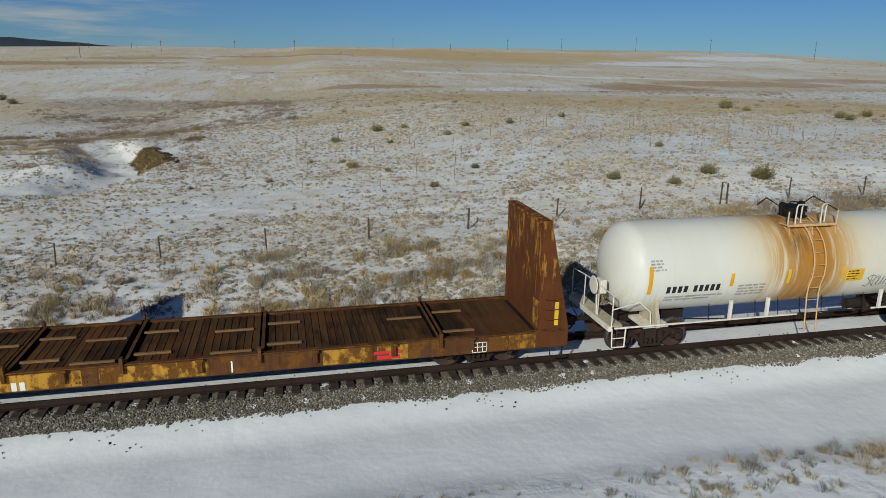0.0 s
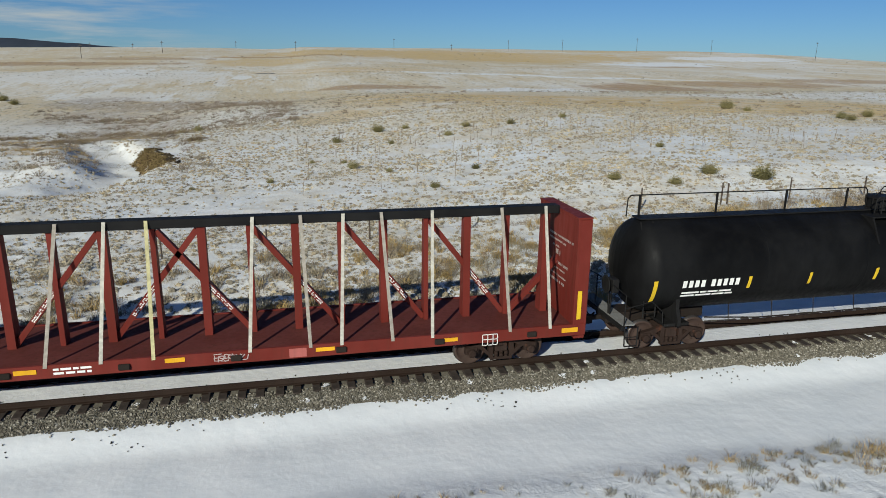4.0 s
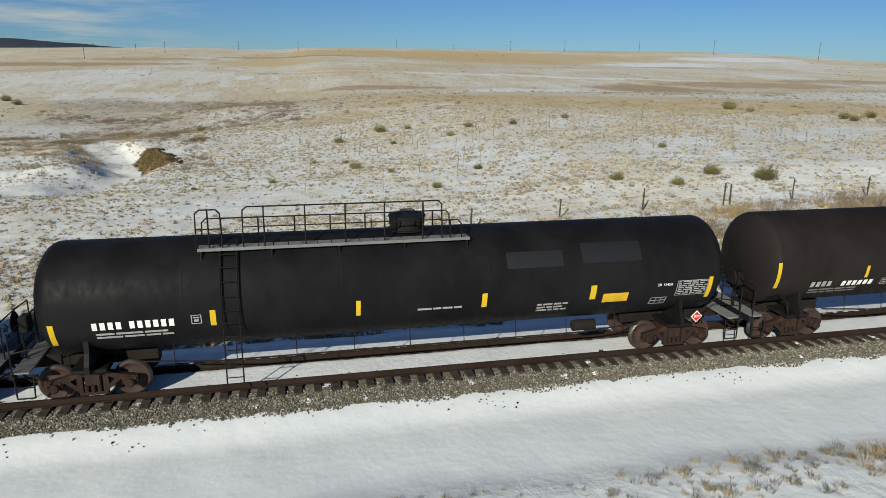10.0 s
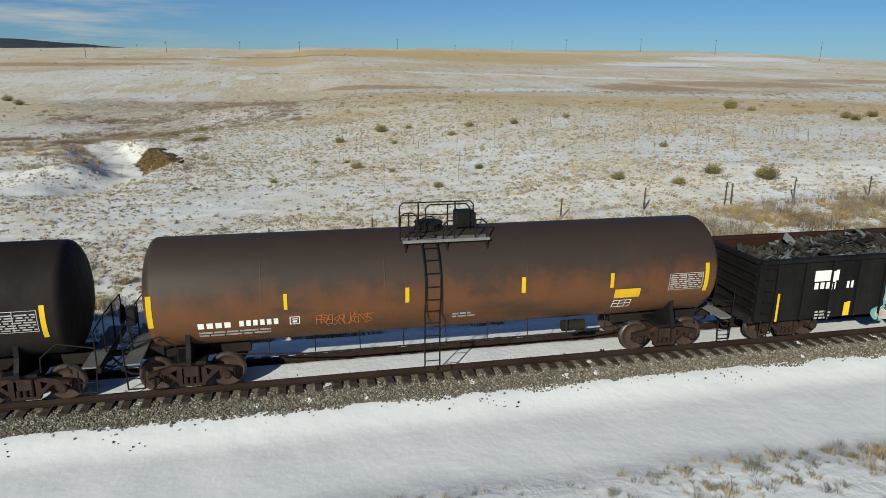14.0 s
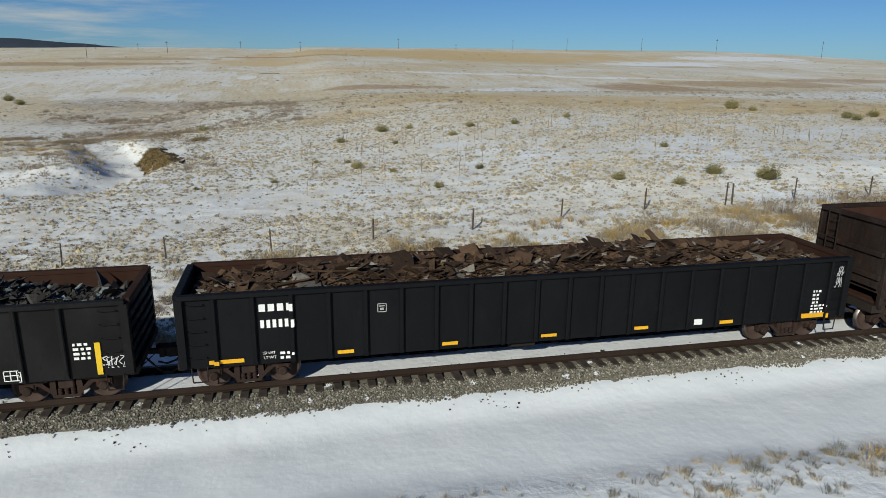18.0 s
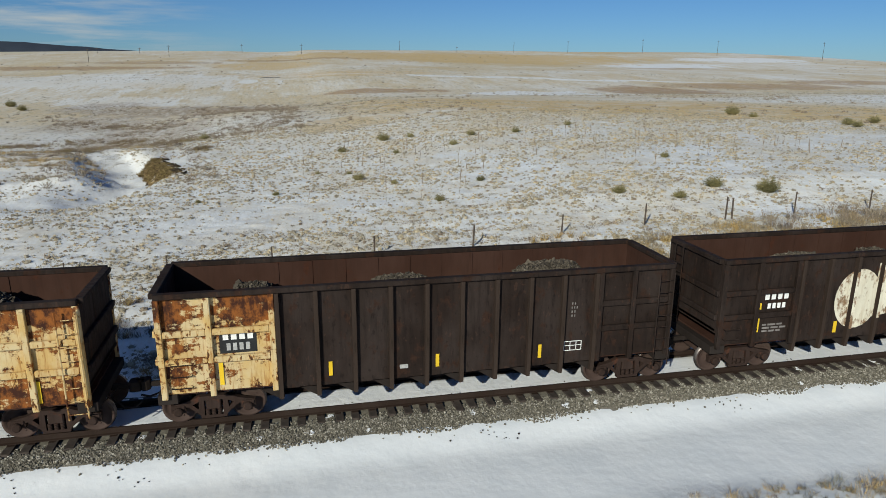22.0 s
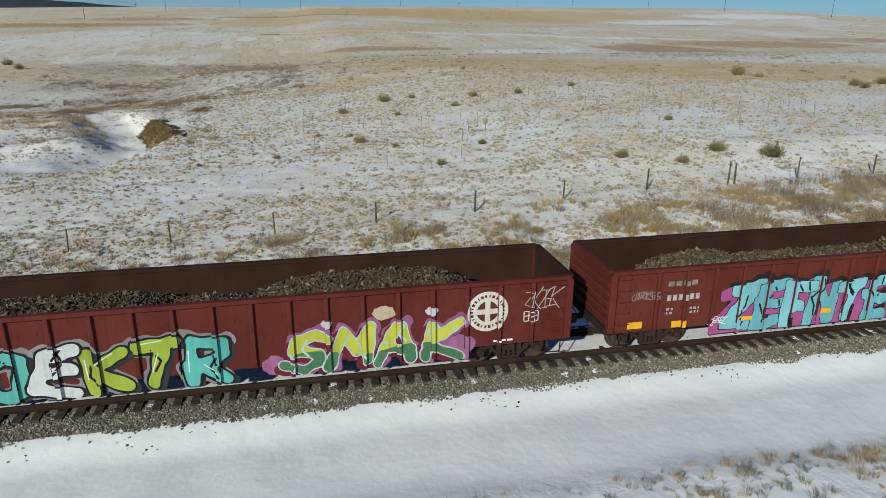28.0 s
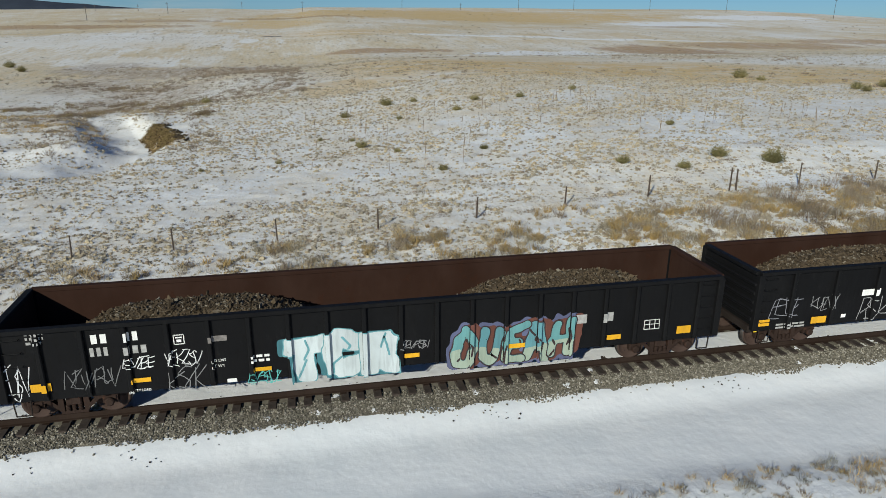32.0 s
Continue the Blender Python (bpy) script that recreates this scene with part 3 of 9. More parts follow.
def lathe(bm, prof, seg=48, axis="X", a0=0.0, a1=2 * math.pi):
    """Turn a profile of (along, radius) round the x, y or z axis."""
    full = abs(a1 - a0 - 2 * math.pi) < 1e-6
    n = seg if full else seg + 1
    rings = []
    for s, r in prof:
        ring = []
        for i in range(n):
            t = a0 + (a1 - a0) * i / seg
            c, d = r * math.cos(t), r * math.sin(t)
            ring.append(bm.verts.new({"X": (s, c, d), "Y": (c, s, d), "Z": (c, d, s)}[axis]))
        rings.append(ring)
    for p, q in zip(rings, rings[1:]):
        for i in range(seg):
            j = (i + 1) % n
            bm.faces.new((p[i], p[j], q[j], q[i]))
    if full:
        if prof[0][1] > 1e-4:
            bm.faces.new(rings[0])
        if prof[-1][1] > 1e-4:
            bm.faces.new(rings[-1])
    bmesh.ops.remove_doubles(bm, verts=bm.verts, dist=1e-5)
    return bm


def smoothstep(a, b, v):
    t = np.clip((np.asarray(v, float) - a) / (b - a), 0, 1)
    return t * t * (3 - 2 * t)


# ---- lie of the land ----


def wave(x, y, seed, k):
    """Cheap rolling relief out of a few sines, the same at every build."""
    rng = np.random.default_rng(seed)
    out = 0
    for i in range(7):
        a = rng.uniform(0, 2 * math.pi)
        f = k * rng.uniform(0.5, 2.2)
        out = out + np.sin((x * math.cos(a) + y * math.sin(a)) * f + rng.uniform(0, 6.3)) / 7
    return out


def lumps(x, y, size, seed):
    """Smooth random bumps, one to each square of that size."""
    u, v = x / size, y / size
    i, j = np.floor(u), np.floor(v)
    a, b = u - i, v - j
    a, b = a * a * (3 - 2 * a), b * b * (3 - 2 * b)
    h = lambda p, q: np.modf(np.abs(np.sin(p * 12.9898 + q * 78.233 + seed * 37.719) * 43758.5453))[0]
    return (h(i, j) * (1 - a) + h(i + 1, j) * a) * (1 - b) + (h(i, j + 1) * (1 - a) + h(i + 1, j + 1) * a) * b


def land(x, y):
    """Height of the ground."""
    x, y = np.asarray(x, float), np.asarray(y, float)
    field = -0.62 + 1.2 * np.tanh((x - 9) / 17)
    field = field + 1.1 * smoothstep(17.5, 26, y) / (1 + np.exp(-np.clip((x - 18) / 4.5, -50, 50)))
    field = field + 0.35 * smoothstep(40, 90, y)
    draw = smoothstep(2, -34, x + 0.10 * (y - 80)) * smoothstep(62, 125, y) * (1 - smoothstep(135, 235, y))
    field = field - 4.4 * draw
    # a washed-out gully: it opens on a drifted flat, bends back to the west, and its east bank is raw earth
    mid = np.interp(y, [36, 45, 54, 64, 76, 90, 108], [-23, -17.2, -14.8, -18.1, -22.5, -27, -33])
    deep = 1.6 * smoothstep(40, 53, y) * (1 - smoothstep(68, 92, y))
    off = x - mid
    wash = np.where(off > 0, 1 - smoothstep(1.2, 3.4, off), 1 - smoothstep(1.0, 7.0, -off))
    field = field - deep * wash
    field = field + 0.4 * np.exp(-(((x + 20.6) / 2.6) ** 2 + ((y - 52) / 5.0) ** 2)) + (lumps(x, y, 2.3, 11) - 0.5) * 0.55 * smoothstep(-9, -16, x) * smoothstep(40, 48, y) * (1 - smoothstep(80, 100, y))
    field = field - 0.7 * smoothstep(37, 44, y) * (1 - smoothstep(46, 56, y)) * smoothstep(-12, -17, x) * smoothstep(-52, -36, x)
    field = field - 4.0 * np.exp(-((y - 235 - 0.1 * x) / 70) ** 2)
    crest = 25 - 11 * smoothstep(520, 820, x) - 4 * smoothstep(-50, -350, x) + 2.0 * np.exp(-((x - 640) / 90) ** 2)
    field = field + crest * smoothstep(250, 950, y) - 0.02 * np.maximum(y - 960, 0)
    field = field + wave(x, y, 3, 0.012) * 2.2 * smoothstep(150, 400, y) + wave(x, y, 5, 0.05) * 0.5 * smoothstep(45, 160, y)
    field = field + wave(x, y, 8, 0.45) * 0.10 + (lumps(x, y, 1.15, 3) - 0.5) * 0.07 + (lumps(x, y, 0.62, 7) - 0.5) * 0.08
    road = -0.62 + wave(x, y, 11, 0.7) * 0.02 + wave(x, y, 12, 2.2) * 0.012
    edge = -5.95 + 0.28 * np.sin(x * 0.21 + 1.0) + 0.16 * np.sin(x * 0.83)
    near = road + smoothstep(0.5, -0.9, y - edge) * 0.16 + smoothstep(-8, -60, y) * 0.8 + wave(x, y, 9, 1.5) * 0.05 * smoothstep(-5.5, -6.5, y)
    bed = -0.34 + 0 * x
    z = np.where(y < 0, bed + (near - bed) * smoothstep(-1.75, -3.1, y), bed + (field - 0.25 - bed) * smoothstep(2.0, 4.2, y) + 0.25 * smoothstep(7, 13, y))
    return z


def spread(lo, hi, step, reach, grow=1.12):
    """Grid lines: even from lo to hi, then wider and wider out to the reach."""
    v = list(np.arange(lo, hi + step / 2, step))
    s, a = step, v[-1]
    while a < reach:
        s *= grow
        a += s
        v.append(a)
    s, a = step, v[0]
    while a > -reach:
        s *= grow
        a -= s
        v.insert(0, a)
    return np.array(v)


gx, gy = spread(-30, 44, 0.3, 4300, 1.075), spread(-12, 40, 0.28, 4300, 1.045)
gy = np.concatenate([gy[gy <= 40], np.arange(40.5, 100, 0.6), gy[gy > 100.5]])
X, Y = np.meshgrid(gx, gy)
Z = land(X, Y)
nx, ny = len(gx), len(gy)
idx = np.arange(nx * ny).reshape(ny, nx)
quads = np.stack([idx[:-1, :-1], idx[:-1, 1:], idx[1:, 1:], idx[1:, :-1]], -1).reshape(-1, 4)
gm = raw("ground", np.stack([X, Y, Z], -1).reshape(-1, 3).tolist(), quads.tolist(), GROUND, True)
ground = new("ground", gm)
tagged(ground, "rolling prairie under thin patchy snow with dry tan grass", "ground", kind="structure")

# far wooded mesa on the skyline
bm = B()
mx = np.linspace(-2900, -430, 40)
top = [3380 + 0.02 * x for x in mx]
rng = np.random.default_rng(5)
hh = 97 - 44 * smoothstep(-1300, -430, mx) + np.convolve(rng.normal(0, 5, 46), np.ones(7) / 7, "valid") + rng.normal(0, 1.2, 40)
prev = None
for x, d, h in zip(mx, top, hh):
    row = [bm.verts.new((x, d, -40)), bm.verts.new((x, d + 30, h * 0.72)), bm.verts.new((x, d + 60, h)), bm.verts.new((x, d + 420, h * 0.96)), bm.verts.new((x, d + 520, -40))]
    if prev:
        for i in range(4):
            bm.faces.new((prev[i], row[i], row[i + 1], prev[i + 1]))
    prev = row
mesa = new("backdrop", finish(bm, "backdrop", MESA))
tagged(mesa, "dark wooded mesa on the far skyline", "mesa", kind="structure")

# ---- track ----
TRACK = (-340.0, 340.0)
railroad = thing("railway_track", "single railway track on wooden ties and grey ballast", "railway track", kind="structure")


def rail_profile(y):
    s = 1
    p = [(-0.075, -0.172), (0.075, -0.172), (0.075, -0.158), (0.012, -0.142), (0.010, -0.05), (0.036, -0.036), (0.036, -0.006), (0.028, 0.0), (-0.028, 0.0), (-0.036, -0.006), (-0.036, -0.036), (-0.010, -0.05), (-0.012, -0.142), (-0.075, -0.158)]
    return [(y + a * s, b) for a, b in p]


for y in (-0.7535, 0.7535):
    part("rail", prism_x(B(), rail_profile(y), *TRACK), RAIL, railroad, "rust-brown steel rail with a worn head")

rng = np.random.default_rng(11)
tie_meshes = []
for k in range(6):
    bm = box(B(), -0.115, 0.115, -1.3, 1.3, -0.09, 0.085, 0.012)
    for v in bm.verts:
        v.co.x += rng.normal(0, 0.006)
        v.co.y += rng.normal(0, 0.02)
        v.co.z += rng.normal(0, 0.004)
    tie_meshes.append(finish(bm, "tie", TIE))
PITCH, TIE0 = 0.491, -4.436
far_v, far_f = [], []
for k in range(-683, 700):
    x = TIE0 + k * PITCH + rng.normal(0, 0.018)
    if not TRACK[0] < x < TRACK[1]:
        continue
    y, a = rng.normal(0, 0.035), rng.normal(0, 0.012)
    if -55 < x < 75:
        o = part("tie", tie_meshes[k % 6], TIE, railroad, at=(x, y, -0.262 + rng.normal(0, 0.006)))
        o.rotation_euler.z = a
    else:
        i = len(far_v)
        far_v += [(x + p, y + q, -0.262 + r) for p in (-0.115, 0.115) for q in (-1.3, 1.3) for r in (-0.09, 0.085)]
        far_f += [tuple(i + j for j in f) for f in ((0, 1, 3, 2), (4, 6, 7, 5), (0, 4, 5, 1), (2, 3, 7, 6), (1, 5, 7, 3))]
o = part("tie_run", raw("tie_run", far_v, far_f, TIE), TIE, railroad)
tagged(o, "wooden ties further along the line", kind="stuff")

# tie plates under the rails
pv, pf = [], []
for k in range(-120, 170):
    x = TIE0 + k * PITCH
    for y in (-0.7535, 0.7535):
        i = len(pv)
        pv += [(x + p, y + q, -0.183 + r) for p in (-0.09, 0.09) for q in (-0.17, 0.17) for r in (-0.004, 0.012)]
        pf += [tuple(i + j for j in f) for f in ((0, 1, 3, 2), (4, 6, 7, 5), (0, 4, 5, 1), (2, 3, 7, 6), (1, 5, 7, 3))]
tagged(part("tie_plates", raw("tie_plates", pv, pf, RAIL), RAIL, railroad), "rusty tie plates", kind="stuff")


def strip(name, ys, zf, mat, label, parent, x0=-340, x1=340, step=0.35, lo=-24, hi=46):
    xs = np.concatenate([np.linspace(x0, lo, 40)[:-1], np.arange(lo, hi, step), np.linspace(hi, x1, 40)])
    Xs, Ys = np.meshgrid(xs, ys)
    Zs = zf(Xs, Ys)
    n, m = len(xs), len(ys)
    ix = np.arange(n * m).reshape(m, n)
    q = np.stack([ix[:-1, :-1], ix[:-1, 1:], ix[1:, 1:], ix[1:, :-1]], -1).reshape(-1, 4)
    o = part(name, raw(name, np.stack([Xs, Ys, Zs], -1).reshape(-1, 3).tolist(), q.tolist(), mat, True), mat, parent, label)
    return o


def bed_top(x, y):
    a = np.abs(y)
    return np.where(a < 1.4, -0.235, -0.235 - (a - 1.4) * 0.24) + wave(x, y, 21, 5.0) * 0.02


o = strip("ballast_bed", np.linspace(-2.2, 2.6, 25), bed_top, BALLAST, "grey crushed-stone ballast bed", railroad)
tagged(o, kind="stuff")


def snow_between(x, y):
    edge = np.abs(y)
    return -0.146 + wave(x, y, 31, 1.4) * 0.03 + wave(x, y, 32, 5.0) * 0.012 - 0.07 * smoothstep(0.52, 0.67, edge)


def snow_far(x, y):
    return -0.20 - 0.22 * (y - 0.95) * 0.35 + wave(x, y, 33, 1.3) * 0.035 + wave(x, y, 34, 4.0) * 0.012 - 0.12 * smoothstep(2.3, 3.0, y)


tagged(strip("snow_strip", np.linspace(-0.66, 0.66, 15), snow_between, SNOW, "snow lying between the rails", railroad), kind="stuff")
tagged(strip("snow_strip", np.linspace(0.92, 3.1, 15), snow_far, SNOW, "snow bank behind the far rail", railroad), kind="stuff")


def shards(n, rng, cen, size, mat, name, flat=1.0):
    """Many small angular pieces in one mesh. cen, size: arrays of n rows."""
    base = np.array([(-1, -1, -1), (1, -1, -1), (1, 1, -1), (-1, 1, -1), (-1, -1, 1), (1, -1, 1), (1, 1, 1), (-1, 1, 1)], float) * 0.5
    tri = np.array([(0, 3, 2, 1), (4, 5, 6, 7), (0, 1, 5, 4), (1, 2, 6, 5), (2, 3, 7, 6), (3, 0, 4, 7)])
    v = np.repeat(base[None], n, 0) * rng.uniform(0.55, 1.25, (n, 8, 3))
    v = v * size[:, None, :]
    a = rng.uniform(0, 2 * math.pi, n)
    b = rng.normal(0, 0.5 * flat, n)
    c = rng.normal(0, 0.5 * flat, n)
    ca, sa, cb, sb, cc, sc = np.cos(a), np.sin(a), np.cos(b), np.sin(b), np.cos(c), np.sin(c)
    o = np.zeros(n)
    i1 = o + 1
    Rz = np.stack([ca, -sa, o, sa, ca, o, o, o, i1], -1).reshape(n, 3, 3)
    Rx = np.stack([i1, o, o, o, cb, -sb, o, sb, cb], -1).reshape(n, 3, 3)
    Ry = np.stack([cc, o, sc, o, i1, o, -sc, o, cc], -1).reshape(n, 3, 3)
    R = Rz @ Rx @ Ry
    v = np.einsum("nij,nkj->nki", R, v) + cen[:, None, :]
    f = (tri[None] + (np.arange(n) * 8)[:, None, None]).reshape(-1, 4)
    return raw(name, v.reshape(-1, 3).tolist(), f.tolist(), mat)


rng = np.random.default_rng(41)
n = 40000
sx = np.concatenate([rng.uniform(-16, 30, 33000), rng.uniform(-45, 70, 7000)])
sy = -1.0 - rng.beta(1.3, 1.5, n) * (1.0 + 0.30 * wave(sx, 0 * sx, 43, 2.2))
sy[:140] = rng.uniform(-2.3, -1.9, 140)
keep = (np.abs(((sx - TIE0 + PITCH / 2) % PITCH) - PITCH / 2) > 0.10) | (sy < -1.32)
sx, sy = sx[keep], sy[keep]
n = len(sx)
sz = np.where(sy > -1.85, bed_top(sx, sy) + 0.012, land(sx, sy) + 0.008)
size = rng.uniform(0.024, 0.055, (n, 1)) * rng.uniform(0.7, 1.2, (n, 3))
tagged(part("ballast_stones", shards(n, rng, np.stack([sx, sy, sz], -1), size, BALLAST, "ballast_stones", 2), BALLAST, railroad), "loose grey and tan crushed stones", kind="stuff")
# scraps of snow left between the tie ends and among the lowest stones
m1, m2 = 10, 14
ties = np.round(rng.uniform(-18, 24, m1) / PITCH) * PITCH + TIE0 + PITCH / 2
px = np.concatenate([ties, rng.uniform(-14, 26, m2)])
py = np.concatenate([rng.uniform(-1.22, -0.86, m1), -1.78 + rng.normal(0, 0.13, m2)])
k = 9
px = np.repeat(px, k) + rng.normal(0, 0.05, (m1 + m2) * k)
py = np.repeat(py, k) + rng.normal(0, 0.05, (m1 + m2) * k)
n = len(px)
pz = np.maximum(bed_top(px, py), land(px, py)) + 0.022
size = rng.uniform(0.035, 0.10, (n, 1)) * rng.uniform(0.7, 1.2, (n, 3)) * np.array([[1.3, 1, 0.22]])
tagged(part("snow_scraps", shards(n, rng, np.stack([px, py, pz], -1), size, SNOW, "snow_scraps", 0.3), SNOW, railroad), "scraps of snow among the ballast stones", kind="stuff")
# dark stones and clods on the snow, beside and between the rails
n = 60
cl = rng.integers(0, 16, n)
cx = rng.uniform(-14, 24, 16)
cy = -2.0 - rng.uniform(0.05, 0.75, 16)
sx, sy = cx[cl] + rng.normal(0, 0.28, n), cy[cl] + rng.normal(0, 0.07, n)
a = rng.uniform(-13, 24, 60)
sx, sy = np.concatenate([sx, a]), np.concatenate([sy, rng.uniform(-0.55, -0.3, 60)])
sz = np.where(sy < -1.5, land(sx, sy) + 0.015, -0.14)
size = rng.uniform(0.014, 0.040, (len(sx), 1)) * rng.uniform(0.6, 1.3, (len(sx), 3))
tagged(part("dark_clods", shards(len(sx), rng, np.stack([sx, sy, sz], -1), size, DARKST, "dark_clods", 2), DARKST, railroad), "dark stones scattered on the snow", kind="stuff")

# ---- trucks, couplers and lettering that the cars share ----
WHEEL_R, WHEELBASE = 0.457, 1.778


@lru_cache(None)
def truck_meshes():
    """Meshes of one freight truck: bolster, side frame, spring nest, wheelset."""
    bm = box(B(), -0.19, 0.19, -1.08, 1.08, 0.42, 0.72, 0.03)
    lathe_c = B()
    lathe(lathe_c, [(0.70, 0.0), (0.70, 0.22), (0.80, 0.20), (0.80, 0.0)], 20, "Z")
    me = bpy.data.meshes.new("c")
    lathe_c.to_mesh(me)
    lathe_c.free()
    bm.from_mesh(me)
    bolster = finish(bm, "truck", TRUCK)
    h = WHEELBASE / 2
    bm = B()
    y0, y1 = -0.075, 0.075
    prism(bm, [(-h - 0.16, 0.62), (-h - 0.16, 0.50), (-0.62, 0.55), (-0.30, 0.70), (0.30, 0.70), (0.62, 0.55), (h + 0.16, 0.50), (h + 0.16, 0.62), (0.68, 0.70), (0.36, 0.82), (-0.36, 0.82), (-0.68, 0.70)], y0, y1)
    for s in (-1, 1):
        prism(bm, [(s * 0.66, 0.56), (s * 0.28, 0.22), (s * 0.28, 0.34), (s * 0.58, 0.64)][::s], y0, y1)
        prism(bm, [(s * 0.30, 0.20), (s * 0.40, 0.34), (s * 0.36, 0.74), (s * 0.24, 0.74), (s * 0.24, 0.20)][::s], y0, y1)
        box(bm, s * h - 0.17, s * h + 0.17, -0.11, 0.11, 0.50, 0.61, 0.02)
        lathe_b = B()
        lathe(lathe_b, [(-0.20, 0.0), (-0.20, 0.09), (-0.17, 0.12), (0.10, 0.12), (0.10, 0.0)], 14, "Y")
        bmesh.ops.translate(lathe_b, verts=lathe_b.verts, vec=(s * h, 0, WHEEL_R))
        me2 = bpy.data.meshes.new("b")
        lathe_b.to_mesh(me2)
        lathe_b.free()
        bm.from_mesh(me2)
        prism(bm, [(s * (h - 0.19), 0.58), (s * (h - 0.19), 0.40), (s * (h - 0.12), 0.40), (s * (h - 0.12), 0.58)], y0, y1)
        prism(bm, [(s * (h + 0.19), 0.62), (s * (h + 0.19), 0.40), (s * (h + 0.12), 0.40), (s * (h + 0.12), 0.62)], y0, y1)
    box(bm, -0.34, 0.34, y0 - 0.01, y1 + 0.01, 0.17, 0.26, 0.02)
    side = finish(bm, "side_frame", TRUCK)
    bm = B()
    for x in (-0.15, 0.0, 0.15):
        for y in (-0.06, 0.07):
            for z in np.linspace(0.27, 0.40, 4):
                lz = lathe(B(), [(z, 0.035), (z + 0.015, 0.062), (z + 0.035, 0.062), (z + 0.042, 0.035)], 10, "Z")
                bmesh.ops.translate(lz, verts=lz.verts, vec=(x, y, 0))
                m3 = bpy.data.meshes.new("s")
                lz.to_mesh(m3)
                lz.free()
                bm.from_mesh(m3)
    spring = finish(bm, "spring_nest", TRUCK, True)
    # wheelset: axle along y with a tread, flange, plate and hub on each side
    bm = lathe(B(), [(-1.02, 0.0), (-1.02, 0.075), (-0.80, 0.085), (-0.5, 0.082), (0.5, 0.082), (0.80, 0.085), (1.02, 0.075), (1.02, 0.0)], 16, "Y")
    bm.faces.ensure_lookup_table()
    for s in (-1, 1):
        w = lathe(B(), [(s * 0.69, 0.13), (s * 0.685, 0.40), (s * 0.690, 0.482), (s * 0.715, 0.482), (s * 0.728, 0.462), (s * 0.825, 0.455), (s * 0.825, 0.395), (s * 0.775, 0.37), (s * 0.765, 0.20), (s * 0.82, 0.145), (s * 0.83, 0.085)], 40, "Y")
        m4 = bpy.data.meshes.new("w")
        w.to_mesh(m4)
        w.free()
        bm.from_mesh(m4)
        for k in range(3):
            a = k * 2.094 + 0.4
            box(bm, 0.28 * math.cos(a) - 0.02, 0.28 * math.cos(a) + 0.02, s * 0.765, s * 0.775, 0.28 * math.sin(a) - 0.02, 0.28 * math.sin(a) + 0.02)
    ws = finish(bm, "wheelset", [WHEELM, TREAD], False)
    for p in ws.polygons:
        p.use_smooth = True
        r = math.hypot(p.center.x, p.center.z)
        p.material_index = 1 if r > 0.44 else 0
    return bolster, side, spring, ws


WHEELSETS = []


def add_trucks(car, offs):
    bolster, side, spring, ws = truck_meshes()
    for x in offs:
        t = part("truck", bolster, TRUCK, car, "rust-brown cast steel freight truck", at=(x, 0, 0))
        for y in (-1.0, 1.0):
            o = part("side_frame", side, TRUCK, t, at=(0, y, 0))
            if y > 0:
                o.rotation_euler.z = math.pi
            part("spring_nest", spring, TRUCK, t, at=(0, y, 0))
        for s in (-1, 1):
            o = part("wheelset", ws, WHEELM, t, "rusty wheels on an axle", at=(s * WHEELBASE / 2, 0, WHEEL_R))
            WHEELSETS.append((o, s))


@lru_cache(None)
def coupler_mesh():
    bm = box(B(), 0.0, 0.62, -0.07, 0.07, 0.76, 0.90, 0.02)
    prism_pts = [(0.58, -0.16), (0.66, -0.20), (0.86, -0.18), (0.90, -0.06), (0.78, -0.04), (0.72, 0.04), (0.78, 0.18), (0.66, 0.17), (0.58, 0.10)]
    a = [bm.verts.new((x, y, 0.70)) for x, y in prism_pts]
    b = [bm.verts.new((x, y, 0.97)) for x, y in prism_pts]
    bm.faces.new(a)
    bm.faces.new(b[::-1])
    for i in range(len(a)):
        j = (i + 1) % len(a)
        bm.faces.new((a[i], b[i], b[j], a[j]))
    pipe(bm, [(0.05, -0.35, 0.85), (0.25, -0.38, 0.62), (0.45, -0.36, 0.36), (0.70, -0.30, 0.30), (0.9, -0.2, 0.42)], 0.028)
    pipe(bm, [(0.02, -1.35, 0.92), (0.20, -0.9, 0.90), (0.32, -0.2, 0.86)], 0.016)
    return finish(bm, "coupler", DARKST)


def add_couplers(car, left, right):
    part("coupler", coupler_mesh(), DARKST, car, "rusty knuckle coupler with air hose", at=(right, 0, 0))
    o = part("coupler", coupler_mesh(), DARKST, car, "rusty knuckle coupler with air hose", at=(left, 0, 0))
    o.rotation_euler.z = math.pi


@lru_cache(None)
def letters(words, height):
    """Flat outline of words in the built-in font: points in the plane, and faces; starts at 0, 0."""
    cu = bpy.data.curves.new("words", "FONT")
    cu.body, cu.size, cu.resolution_u = words, height * 1.38, 2
    cu.offset = 0.006 * height
    ob = new("words", cu)
    dg = bpy.context.evaluated_depsgraph_get()
    dg.update()
    me = ob.evaluated_get(dg).to_mesh()
    v = [(p.co.x, p.co.y) for p in me.vertices]
    f = [tuple(p.vertices) for p in me.polygons]
    ob.evaluated_get(dg).to_mesh_clear()
    bpy.data.objects.remove(ob)
    bpy.data.curves.remove(cu)
    return v, f


